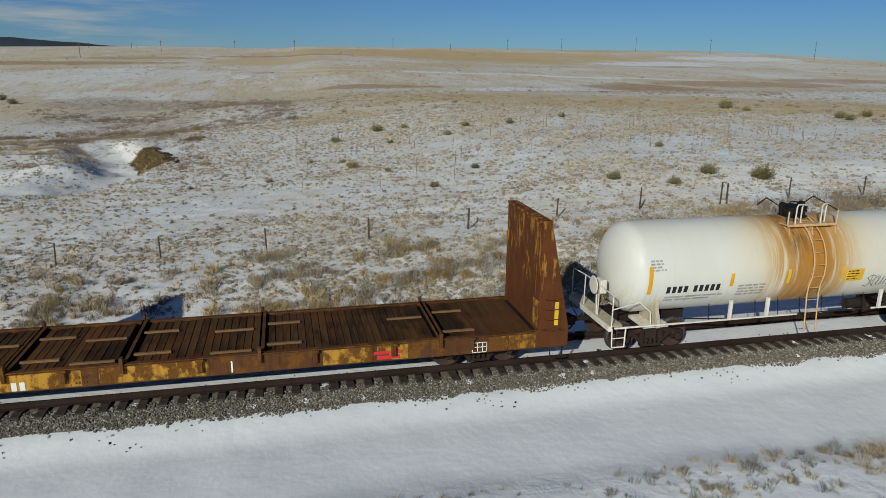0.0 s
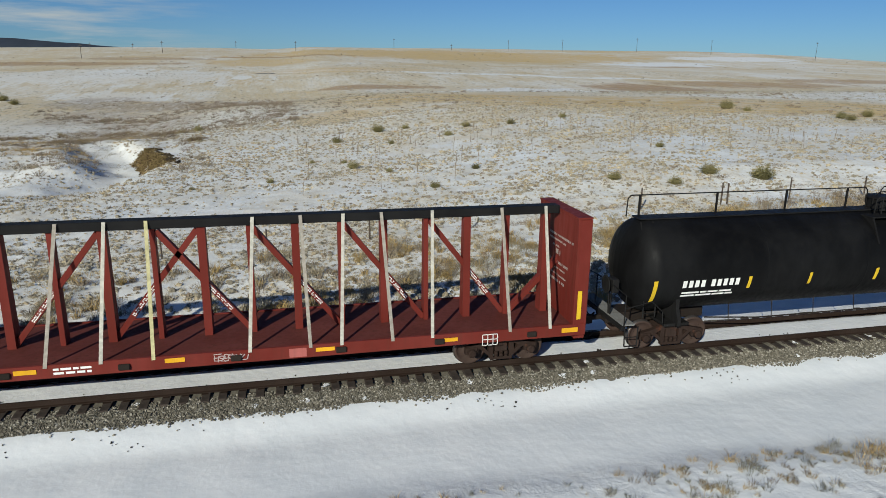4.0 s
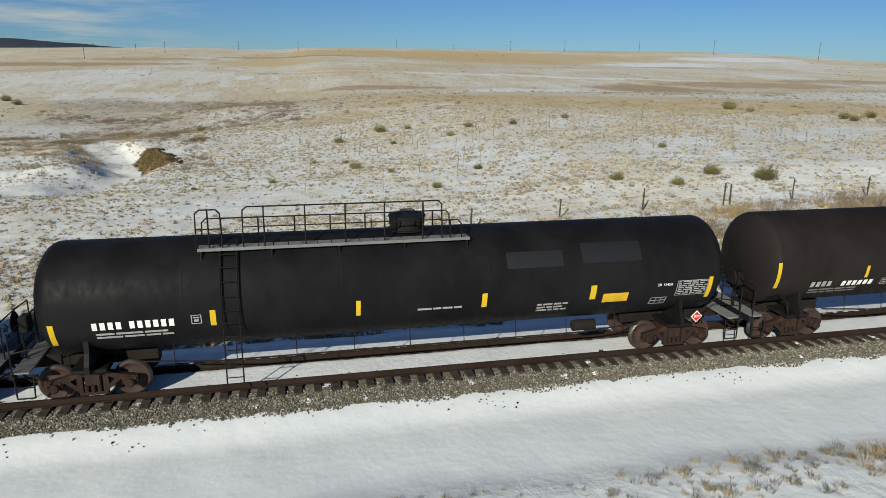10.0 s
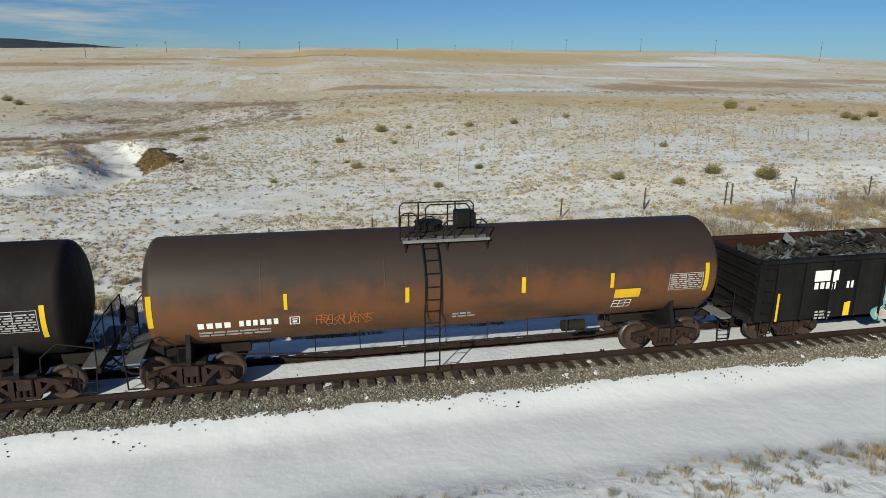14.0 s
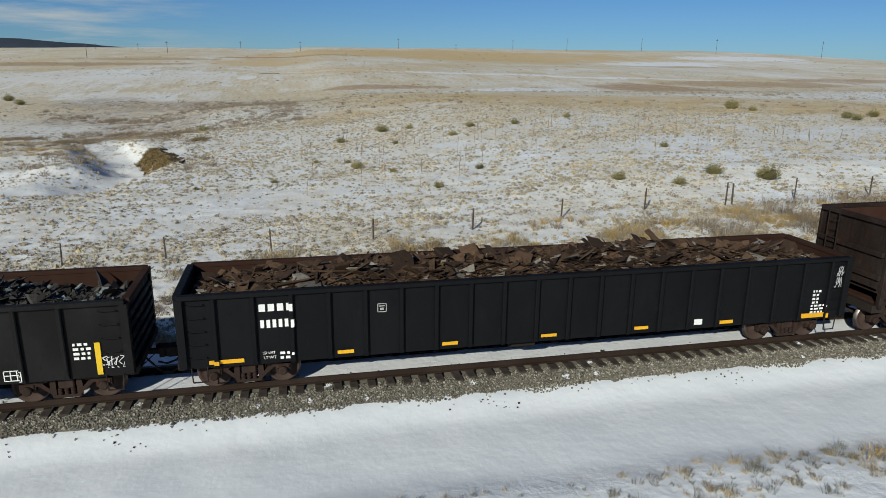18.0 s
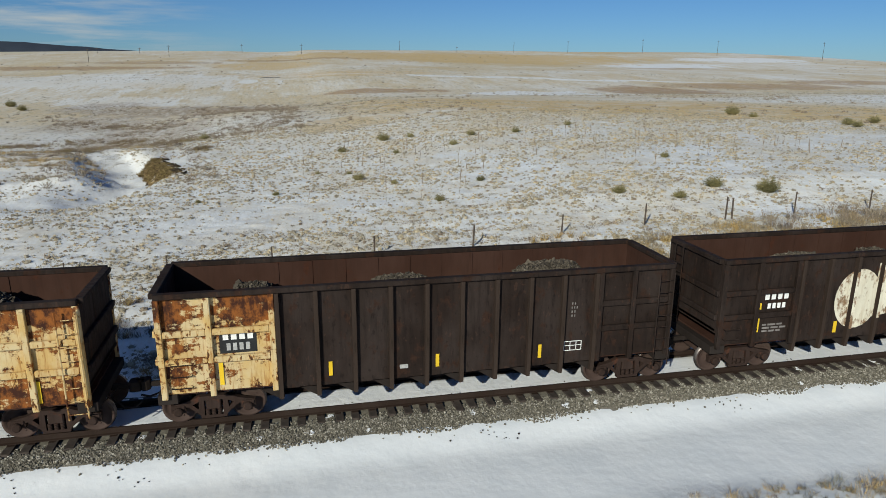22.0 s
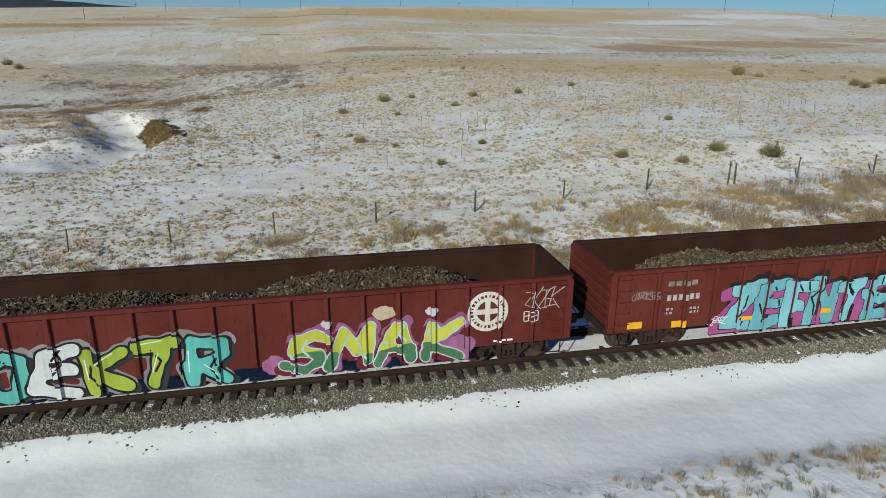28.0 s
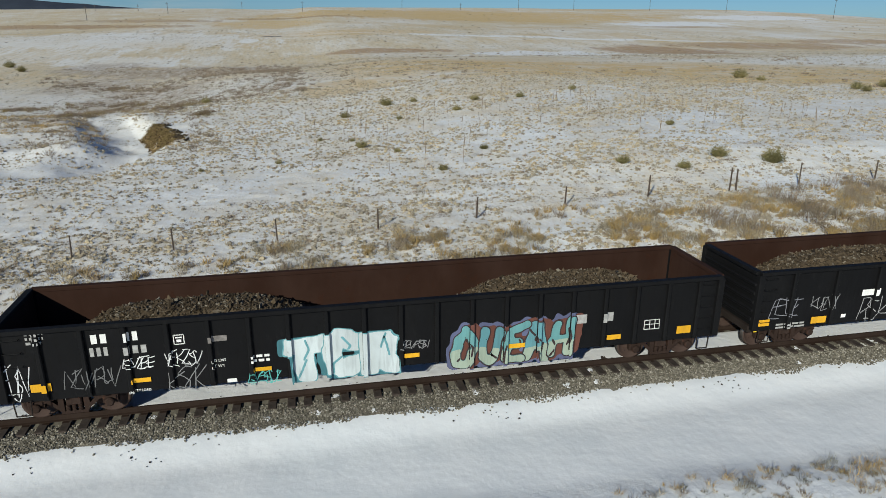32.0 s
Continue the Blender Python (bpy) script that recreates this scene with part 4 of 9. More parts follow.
class Side:
    """The flat near side of a car: things drawn on it lie at its own plane and again on each rib that stands proud."""

    def __init__(self, car, y, ribs=(), proud=0.0, zr=(0, 9)):
        self.car, self.y, self.ribs, self.proud, self.zr = car, y, ribs, proud, zr

    def lift(self, bm, v2, f2, k):
        """Add the flat faces at the plane, k layers up, and their pieces on the ribs."""
        lay = 0.004 + 0.0022 * k
        vs = [bm.verts.new((x, self.y - lay, z)) for x, z in v2]
        for f in f2:
            try:
                bm.faces.new([vs[i] for i in f])
            except ValueError:
                pass
        if self.proud and v2:
            lo, hi = min(p[0] for p in v2), max(p[0] for p in v2)
            for a, b in self.ribs:
                if b < lo or a > hi:
                    continue
                t = B()
                tv = {}
                for f in f2:
                    if max(v2[i][0] for i in f) < a or min(v2[i][0] for i in f) > b:
                        continue
                    for i in f:
                        if i not in tv:
                            tv[i] = t.verts.new((v2[i][0], self.y - self.proud - lay, v2[i][1]))
                    try:
                        t.faces.new([tv[i] for i in f])
                    except ValueError:
                        pass
                for at, no in ((a, (-1, 0, 0)), (b, (1, 0, 0))):
                    g = list(t.verts) + list(t.edges) + list(t.faces)
                    bmesh.ops.bisect_plane(t, geom=g, plane_co=(at, 0, 0), plane_no=no, clear_outer=True)
                if t.faces:
                    me = bpy.data.meshes.new("t")
                    t.to_mesh(me)
                    bm.from_mesh(me)
                    bpy.data.meshes.remove(me)
                t.free()

    def put(self, bm, x, z):
        return (x, self.y, z)


class Drum:
    """The near side of a tank: x along, z turned into an angle round the axis."""

    def __init__(self, car, r, zc):
        self.car, self.r, self.zc = car, r, zc

    def lift(self, bm, v2, f2, k):
        t = B()
        tv = [t.verts.new((x, 0, z)) for x, z in v2]
        for f in f2:
            try:
                t.faces.new([tv[i] for i in f])
            except ValueError:
                pass
        z0, z1 = min(p[1] for p in v2), max(p[1] for p in v2)
        c = math.ceil(z0 / 0.12) * 0.12
        while c < z1:
            bmesh.ops.bisect_plane(t, geom=list(t.verts) + list(t.edges) + list(t.faces), plane_co=(0, 0, c), plane_no=(0, 0, 1))
            c += 0.12
        rr = self.r + 0.007 + 0.0022 * k
        for v in t.verts:
            h = max(-0.98, min(0.98, (v.co.z - self.zc) / self.r))
            v.co = (v.co.x, -rr * math.sqrt(1 - h * h), self.zc + rr * h)
        me = bpy.data.meshes.new("t")
        t.to_mesh(me)
        bm.from_mesh(me)
        bpy.data.meshes.remove(me)
        t.free()


def rect(side, name, x0, x1, z0, z1, mat, k=0, label="", slant=0.0):
    bm = B()
    side.lift(bm, [(x0 - slant, z0), (x1 - slant, z0), (x1, z1), (x0, z1)], [(0, 1, 2, 3)], k)
    return part(name, bm, mat, side.car, label)


def words(side, text, x, z, h, mat, k=1, stretch=1.0, label=""):
    v, f = letters(text, h)
    bm = B()
    side.lift(bm, [(x + a * stretch, z + b) for a, b in v], f, k)
    return tagged(part("lettering", bm, mat, side.car, label or "painted words"), kind="stuff")


def bars(side, groups, x, z, h, mat, k=1, w=0.68, gap=0.22, jit=0.0, label="painted marks"):
    """Characters as plain upright bars: groups holds how many stand together; a space parts the groups."""
    bm = B()
    rng = random.Random(int(x * 100) + len(groups))
    for g in groups:
        for i in range(g):
            a = rng.uniform(-jit, jit)
            side.lift(bm, [(x, z + a), (x + h * w * 0.84, z + a), (x + h * w * 0.84, z + h + a), (x, z + h + a)], [(0, 1, 2, 3)], k)
            x += h * (w + gap)
        x += h * 0.6
    return tagged(part("marking", bm, mat, side.car), label, kind="stuff")


def lines(side, x, z, n, w, h, mat, k=1, seed=0, label="small stencilled lines"):
    """Small print as plain bars."""
    bm = B()
    rng = random.Random(seed + n)
    for i in range(n):
        zz = z - i * h * 1.75
        a = x
        while a < x + w * rng.uniform(0.75, 1.0):
            b = a + rng.uniform(0.12, 0.35) * w
            b = min(b, x + w)
            side.lift(bm, [(a, zz), (b, zz), (b, zz + h), (a, zz + h)], [(0, 1, 2, 3)], k)
            a = b + h * 0.7
    return tagged(part("stencil", bm, mat, side.car), label, kind="stuff")


def panel_of_data(side, x, z, w, h, mat=GREYD, k=0):
    """A consolidated data panel: outlined boxes with rows of small print."""
    bm = B()
    e = 0.018
    for a, b, c, d in ((x, x + w, z, z + e), (x, x + w, z + h - e, z + h), (x, x + e, z, z + h), (x + w - e, x + w, z, z + h), (x + w * 0.48, x + w * 0.48 + e, z, z + h)):
        side.lift(bm, [(a, c), (b, c), (b, d), (a, d)], [(0, 1, 2, 3)], k)
    rng = random.Random(3)
    r = z + 0.05
    while r < z + h - 0.06:
        a = x + 0.05
        while a < x + w - 0.1:
            b = a + rng.uniform(0.08, 0.3)
            side.lift(bm, [(a, r), (min(b, x + w - 0.04), r), (min(b, x + w - 0.04), r + 0.035), (a, r + 0.035)], [(0, 1, 2, 3)], k)
            a = b + 0.05
        r += 0.065
    return tagged(part("data_panel", bm, mat, side.car), "stencilled data panel", kind="stuff")


def boxed(side, x, z, w, h, mat, k=0, cells=1):
    """An outlined stencil box with an inner mark or cells."""
    bm = B()
    e = 0.022
    q = [(x, x + w, z, z + e), (x, x + w, z + h - e, z + h), (x, x + e, z, z + h), (x + w - e, x + w, z, z + h)]
    if cells > 1:
        q += [(x, x + w, z + h * 0.5, z + h * 0.5 + e)] + [(x + w * i / cells, x + w * i / cells + e, z, z + h) for i in range(1, cells)]
    else:
        q += [(x + w * 0.28, x + w * 0.72, z + h * 0.24, z + h * 0.5), (x + w * 0.2, x + w * 0.8, z + h * 0.64, z + h * 0.76)]
    for a, b, c, d in q:
        side.lift(bm, [(a, c), (b, c), (b, d), (a, d)], [(0, 1, 2, 3)], k)
    return part("stencil_box", bm, mat, side.car)


PAINTS = {}


def spray(rgb):
    if rgb not in PAINTS:
        tone = tuple(v * 0.88 for v in rgb)
        PAINTS[rgb] = paint("spray_paint", tone, dirt=tuple(v * 0.45 + 0.02 for v in tone), amount=0.55, rust=0.12, rustcol=(0.09, 0.055, 0.04), rough=0.6, fade=0.30, seed=len(PAINTS) * 1.7, bump=0.0005)
    return PAINTS[rgb]


def stroke(pts, w):
    """A ribbon along a line of points in the plane: points and faces."""
    v, f = [], []
    for i, (x, z) in enumerate(pts):
        a, b = pts[max(0, i - 1)], pts[min(len(pts) - 1, i + 1)]
        dx, dz = b[0] - a[0], b[1] - a[1]
        d = math.hypot(dx, dz) or 1
        ox, oz = -dz / d * w / 2, dx / d * w / 2
        v += [(x + ox, z + oz), (x - ox, z - oz)]
    for i in range(len(pts) - 1):
        f.append((2 * i, 2 * i + 1, 2 * i + 3, 2 * i + 2))
    return v, f


# letter shapes as lines in a unit box
STROKES = {
    "A": (((0.02, 0), (0.46, 1), (0.60, 1), (0.98, 0)), ((0.24, 0.36), (0.80, 0.36))),
    "C": (((0.95, 0.86), (0.55, 1), (0.15, 0.88), (0.02, 0.5), (0.15, 0.12), (0.55, 0), (0.95, 0.16)),),
    "E": (((0.92, 1), (0.06, 0.96), (0.04, 0.04), (0.95, 0)), ((0.05, 0.5), (0.74, 0.52))),
    "F": (((0.96, 1), (0.10, 0.95), (0.06, 0)), ((0.08, 0.5), (0.76, 0.55))),
    "H": (((0.06, 1), (0.04, 0)), ((0.95, 1), (0.92, 0)), ((0.05, 0.48), (0.94, 0.52))),
    "I": (((0.5, 1), (0.5, 0)),),
    "K": (((0.08, 1), (0.06, 0)), ((0.92, 1), (0.10, 0.46), (0.98, 0))),
    "L": (((0.08, 1), (0.05, 0.03), (0.92, 0)),),
    "M": (((0.0, 0), (0.12, 1), (0.5, 0.35), (0.88, 1), (1.0, 0)),),
    "N": (((0.04, 0), (0.06, 1), (0.92, 0), (0.96, 1)),),
    "O": (((0.5, 1), (0.12, 0.82), (0.03, 0.45), (0.2, 0.08), (0.55, 0), (0.88, 0.15), (0.98, 0.55), (0.82, 0.9), (0.5, 1)),),
    "P": (((0.06, 0), (0.08, 1), (0.75, 0.98), (0.96, 0.74), (0.70, 0.48), (0.08, 0.46)),),
    "R": (((0.06, 0), (0.08, 1), (0.75, 0.98), (0.94, 0.74), (0.68, 0.50), (0.08, 0.46)), ((0.48, 0.48), (0.98, 0))),
    "S": (((0.95, 0.88), (0.55, 1), (0.12, 0.86), (0.16, 0.60), (0.80, 0.44), (0.92, 0.18), (0.50, 0), (0.04, 0.10)),),
    "T": (((0.02, 0.97), (0.98, 1)), ((0.5, 0.98), (0.48, 0))),
    "U": (((0.05, 1), (0.06, 0.25), (0.45, 0), (0.88, 0.2), (0.95, 1)),),
    "V": (((0.02, 1), (0.46, 0), (0.98, 1)),),
    "Z": (((0.05, 0.95), (0.92, 1), (0.10, 0.05), (0.96, 0)),),
}


def glyph(ch, lx, lz, lw, lh, rng, wild, lean):
    """The lines of one letter, set into a box and shaken a little."""
    out = []
    for line in STROKES[ch]:
        out.append([(lx + lw * (a + rng.uniform(-wild, wild)) + lean * b * lh, lz + lh * (b + rng.uniform(-wild, wild) * 0.7)) for a, b in line])
    return out


def line_field(lines, X, Z, power):
    """Distance from each grid point to the nearest line; a power above 2 squares the ends off."""
    best = np.full(X.shape, 9.0)
    for line in lines:
        for (ax, az), (bx, bz) in zip(line, line[1:]):
            dx, dz = bx - ax, bz - az
            t = np.clip(((X - ax) * dx + (Z - az) * dz) / (dx * dx + dz * dz + 1e-9), 0, 1)
            ox, oz = np.abs(X - ax - t * dx), np.abs(Z - az - t * dz)
            best = np.minimum(best, (ox ** power + oz ** power) ** (1 / power))
    return best


def contour(xs, zs, F):
    """The region where F is below nought, as one flat mesh: whole squares inside, cut squares along the edge."""
    v, f, seen = [], [], {}

    def vert(key, p):
        if key not in seen:
            seen[key] = len(v)
            v.append(p)
        return seen[key]

    for i in range(len(xs) - 1):
        for j in range(len(zs) - 1):
            ring = ((i, j), (i + 1, j), (i + 1, j + 1), (i, j + 1))
            val = [F[q[1], q[0]] for q in ring]
            if min(val) >= 0:
                continue
            face = []
            for k in range(4):
                p, q, a, b = ring[k], ring[(k + 1) % 4], val[k], val[(k + 1) % 4]
                if a < 0:
                    face.append(vert(p, (xs[p[0]], zs[p[1]])))
                if (a < 0) != (b < 0):
                    t = a / (a - b)
                    face.append(vert((min(p, q), max(p, q)), (xs[p[0]] + (xs[q[0]] - xs[p[0]]) * t, zs[p[1]] + (zs[q[1]] - zs[p[1]]) * t)))
            if len(face) > 2:
                f.append(tuple(face))
    return v, f


def mural(side, x0, x1, z0, z1, text, fills, edge, seed, halo=None, fat=0.13, shade=None, low=None, lean=0.0, wild=0.05, power=2.0, cast=(-0.16, -0.12), light=None, line=0.035):
    """A sprayed piece: fat overlapping letters, each with its outline, over a soft cloud and a slanting block shadow."""
    rng = random.Random(seed)
    n = len(text)
    w, h = (x1 - x0) / n, z1 - z0
    step = 0.055
    xs, zs = np.arange(x0 - 0.5, x1 + 0.5, step), np.arange(z0 - 0.001, z1 + 0.4, step)
    X, Z = np.meshgrid(xs, zs)
    r = h * fat
    rag = 0.05 * np.sin(X * 5.1 + seed) * np.sin(Z * 6.3 + seed) + 0.03 * np.sin(X * 13 + Z * 9)
    jobs = []
    for i, ch in enumerate(text):
        lh = (h - 2 * r) * rng.uniform(0.86, 1.0)
        jobs.append(glyph(ch, x0 + w * i + r * 0.9, z0 + r + h * rng.uniform(-0.02, 0.04), w - r * 1.5, lh, rng, wild, lean + rng.uniform(-0.10, 0.10)))
    every = [q for g in jobs for q in g]
    whole = line_field(every, X, Z, power)
    swell = 1.0 + 0.20 * np.sin(X * 3.1 + seed * 2) * np.sin(Z * 4.0 + seed)     # strokes swell and thin
    whole = whole * swell
    lay = 0.0
    if halo:
        bm = B()
        side.lift(bm, *contour(xs, zs, whole - r - 0.13 + rag), lay)
        part("graffiti_cloud", bm, spray(halo), side.car)
        lay += 0.6
    if shade:
        cut = whole
        for k in (0.4, 0.7, 1.0):
            cut = np.minimum(cut, line_field([[(a + cast[0] * k, b + cast[1] * k) for a, b in q] for q in every], X, Z, power))
        bm = B()
        side.lift(bm, *contour(xs, zs, cut - r - 0.01), lay)
        part("graffiti_shadow", bm, spray(shade), side.car)
        lay += 0.6
    for i, g in enumerate(jobs):
        base = lay + (i % 3) * 2.4
        lo, hi = min(p[0] for q in g for p in q) - r - 0.15, max(p[0] for q in g for p in q) + r + 0.15
        near = (xs > lo) & (xs < hi)
        D = line_field(g, X[:, near], Z[:, near], power) * swell[:, near] + 0.45 * rag[:, near]
        fill, out = B(), B()
        side.lift(out, *contour(xs[near], zs, D - r - line), base)
        side.lift(fill, *contour(xs[near], zs, D - r), base + 0.7)
        piece = part("graffiti_shape", fill, spray(fills[i % len(fills)]), side.car, "sprayed graffiti letter")
        part("outline", out, spray(edge), piece)
        if low:
            tone = B()
            zm = z0 + h * 0.42 + 0.10 * np.sin(X[:, near] * 2.2 + seed)
            side.lift(tone, *contour(xs[near], zs, np.maximum(D - r + 0.006, Z[:, near] - zm)), base + 1.3)
            part("lower_tone", tone, spray(low), piece)
        # hasty inner lines: a bent stroke or two across each letter
        for _ in range(2):
            crack = B()
            cx, cz = rng.uniform(lo + r + 0.25, hi - r - 0.25), rng.uniform(z0 + 0.25 * h, z0 + 0.8 * h)
            px = [(cx + rng.uniform(-0.22, 0.22), cz + q * 0.20 * h) for q in (-1, 0, 1)]
            F = line_field([px], X[:, near], Z[:, near], 2.0)
            side.lift(crack, *contour(xs[near], zs, np.maximum(F - 0.032, D - r + 0.004)), base + 1.7)
            if len(crack.faces):
                part("inner_line", crack, spray(edge), piece)
        if light:
            glint = B()
            for q in g:
                (ax, az), (bx, bz) = q[0], q[1]
                side.lift(glint, *stroke([(ax + 0.75 * (bx - ax) - r * 0.5, az + 0.75 * (bz - az) + r * 0.45), (ax + 0.2 * (bx - ax) - r * 0.5, az + 0.2 * (bz - az) + r * 0.45)], 0.03), base + 1.9)
            part("highlight", glint, spray(light), piece)


def tag(side, x0, x1, z0, z1, rgb, text, seed, w=0.034, wild=0.05, lean=0.15, broad=0.8):
    """A sprayed line of letters."""
    rng = random.Random(seed)
    bm = B()
    n = len(text)
    step = (x1 - x0) / n
    k = 3.0
    for i, ch in enumerate(text):
        if ch == " ":
            continue
        hh = (z1 - z0) * rng.uniform(0.75, 1.0)
        for q in glyph(ch, x0 + step * (i + 0.08), z0 + (z1 - z0 - hh) * rng.random(), step * broad, hh, rng, wild, lean):
            fine = []
            for (ax, az), (bx, bz) in zip(q, q[1:]):
                fine += [(ax, az), ((ax + bx) / 2 + rng.uniform(-0.02, 0.02), (az + bz) / 2 + rng.uniform(-0.02, 0.02))]
            side.lift(bm, *stroke(fine + [q[-1]], w), k)
            k += 0.12
    return part("graffiti_tag", bm, spray(tuple(v * 0.9 for v in rgb)), side.car, "sprayed graffiti tag")


def clouded(side, name, x, z, rx, rz, rgb, seed, k=1.0, label=""):
    """A soft-edged sprayed blot."""
    rng = random.Random(seed)
    n = 18
    jag = [rng.uniform(0.86, 1.08) for _ in range(n)]
    pts = [(x + rx * jag[i] * math.cos(2 * math.pi * i / n), z + rz * jag[i] * math.sin(2 * math.pi * i / n)) for i in range(n)]
    bm = B()
    side.lift(bm, pts, [tuple(range(n))], k)
    return part(name, bm, spray(rgb), side.car, label)


def scribble(side, x0, x1, z0, z1, rgb, seed, n=5, w=0.024):
    """A hasty tag that cannot be read: crossing spikes and hooks."""
    rng = random.Random(seed)
    m = max(4, min(10, round((x1 - x0) / max(0.10, (z1 - z0) * 0.32))))
    text = "".join(rng.choice("NKRSUEVZ") for _ in range(m))
    return tag(side, x0 - 0.04, x1 + 0.04, z0, z1, rgb, text, seed, w, 0.20, 0.1, 1.7)


def diamond(side, x, z, r):
    """A red flammable-gas placard in its frame."""
    r = r * 0.82
    bm = B()
    prism(bm, [(x, z - r - 0.03), (x + r + 0.03, z), (x, z + r + 0.03), (x - r - 0.03, z)], side.y0 - 0.02, side.y0)
    o = part("placard", bm, WHITED, side.car, "red diamond placard with white figures")
    for mat, pts, d in ((REDD, [(x, z - r), (x + r, z), (x, z + r), (x - r, z)], 0.024), (WHITED, [(x - r * 0.55, z - r * 0.18), (x + r * 0.55, z - r * 0.18), (x + r * 0.55, z + r * 0.24), (x - r * 0.55, z + r * 0.24)], 0.028)):
        b2 = B()
        b2.faces.new([b2.verts.new((a, side.y0 - d, c)) for a, c in pts])
        q = part("placard_face", b2, mat, o)
    b3 = B()
    for i in range(4):
        a = x - r * 0.45 + i * r * 0.24
        b3.faces.new([b3.verts.new(p) for p in ((a, side.y0 - 0.032, z - r * 0.12), (a + r * 0.14, side.y0 - 0.032, z - r * 0.12), (a + r * 0.14, side.y0 - 0.032, z + r * 0.17), (a, side.y0 - 0.032, z + r * 0.17))])
    part("placard_marks", b3, REDD, o)

# ---- marks painted on the cars ----
PATCHD = plain("dark_grey_repair_paint", (0.0118, 0.0124, 0.0142), 0.55, var=0.15)


def white_blobs(s, x0, x1, z0, z1):
    """Two swollen white sprayed lobes."""
    w, h = x1 - x0, z1 - z0
    lobe = [(x0 + w * 0.32 + w * 0.32 * math.cos(t), z0 + h * 0.46 + h * 0.46 * math.sin(t)) for t in np.linspace(0, 6.1, 26)]
    body = [(x0 + w * 0.30, z0 + h * 0.16), (x0 + w * 0.60, z0 + h * 0.16), (x0 + w * 0.80, z0 + h * 0.20), (x0 + w * 0.95, z0 + h * 0.32), (x1 - w * 0.01, z0 + h * 0.52), (x1 - w * 0.03, z0 + h * 0.70), (x1 - w * 0.14, z0 + h * 0.78), (x1, z1), (x0 + w * 0.78, z1 - h * 0.02), (x0 + w * 0.72, z0 + h * 0.80), (x0 + w * 0.68, z1), (x0 + w * 0.56, z1 - h * 0.01), (x0 + w * 0.55, z0 + h * 0.74), (x0 + w * 0.40, z0 + h * 0.80)]
    for i, q in enumerate((lobe, body)):
        bm = B()
        s.lift(bm, q, [tuple(range(len(q)))], 1 + i)
        part("graffiti_shape", bm, FLAKEW, s.car, "large white sprayed lobe flecked with rust")


FLAKEW = paint("flaking_white_spray", (0.62, 0.58, 0.46), dirt=(0.35, 0.22, 0.10), amount=0.5, rust=0.56, rustcol=(0.24, 0.11, 0.04), rough=0.6, seed=90.0, bump=0.0005)


def emblem(s, x, z, r, filled):
    """A faded round emblem: a ring with a cross in it."""
    ang = [2 * math.pi * k / 36 for k in range(36)]
    bm = B()
    if filled:
        s.lift(bm, [(x + r * math.cos(a), z + r * math.sin(a)) for a in ang], [tuple(range(36))], 1)
        part("painted_emblem", bm, spray((0.66, 0.60, 0.54)), s.car, "round worn pale emblem")
        bm = B()
        for k in range(4):
            arc = [radians(90 * k + d) for d in (14, 30, 45, 60, 76)]
            s.lift(bm, [(x + 0.18 * r * math.cos(arc[2]), z + 0.18 * r * math.sin(arc[2]))] + [(x + 0.52 * r * math.cos(t), z + 0.52 * r * math.sin(t)) for t in arc], [tuple(range(6))], 2)
        for k in range(26):
            a = 2 * math.pi * k / 26
            c, d = math.cos(a), math.sin(a)
            u, w, g = 0.70, 0.84, 0.028 + 0.02 * (k % 3)
            s.lift(bm, [(x + r * (u * c - g * d), z + r * (u * d + g * c)), (x + r * (u * c + g * d), z + r * (u * d - g * c)), (x + r * (w * c + g * d), z + r * (w * d - g * c)), (x + r * (w * c - g * d), z + r * (w * d + g * c))], [(0, 1, 2, 3)], 2)
        tagged(part("emblem_writing", bm, spray((0.09, 0.028, 0.024)), s.car), "dark marks on the emblem", kind="stuff")
        return
    q = 1.0
    for a, b in ((q, q - 0.07), (0.5, 0.44)):
        o = [(x + r * a * math.cos(t), z + r * a * math.sin(t)) for t in ang]
        i = [(x + r * b * math.cos(t), z + r * b * math.sin(t)) for t in ang]
        s.lift(bm, o + i, [(k, (k + 1) % 36, 36 + (k + 1) % 36, 36 + k) for k in range(36)], 2)
    e = 0.11 * r
    for p in ([(x - e, z - r * q * 0.9), (x + e, z - r * q * 0.9), (x + e, z + r * q * 0.9), (x - e, z + r * q * 0.9)], [(x - r * q * 0.9, z - e), (x + r * q * 0.9, z - e), (x + r * q * 0.9, z + e), (x - r * q * 0.9, z + e)]):
        s.lift(bm, p, [(0, 1, 2, 3)], 3 + (p[0][1] < z - r * 0.3) * 0.4)
    for k in range(18):
        a = 2 * math.pi * k / 18
        c, d = math.cos(a), math.sin(a)
        s.lift(bm, [(x + r * (0.72 * c - 0.05 * d), z + r * (0.72 * d + 0.05 * c)), (x + r * (0.72 * c + 0.05 * d), z + r * (0.72 * d - 0.05 * c)), (x + r * (0.9 * c + 0.05 * d), z + r * (0.9 * d - 0.05 * c)), (x + r * (0.9 * c - 0.05 * d), z + r * (0.9 * d + 0.05 * c))], [(0, 1, 2, 3)], 2)
    part("painted_emblem", bm, spray((0.50, 0.40, 0.30)), s.car, "round faded emblem")



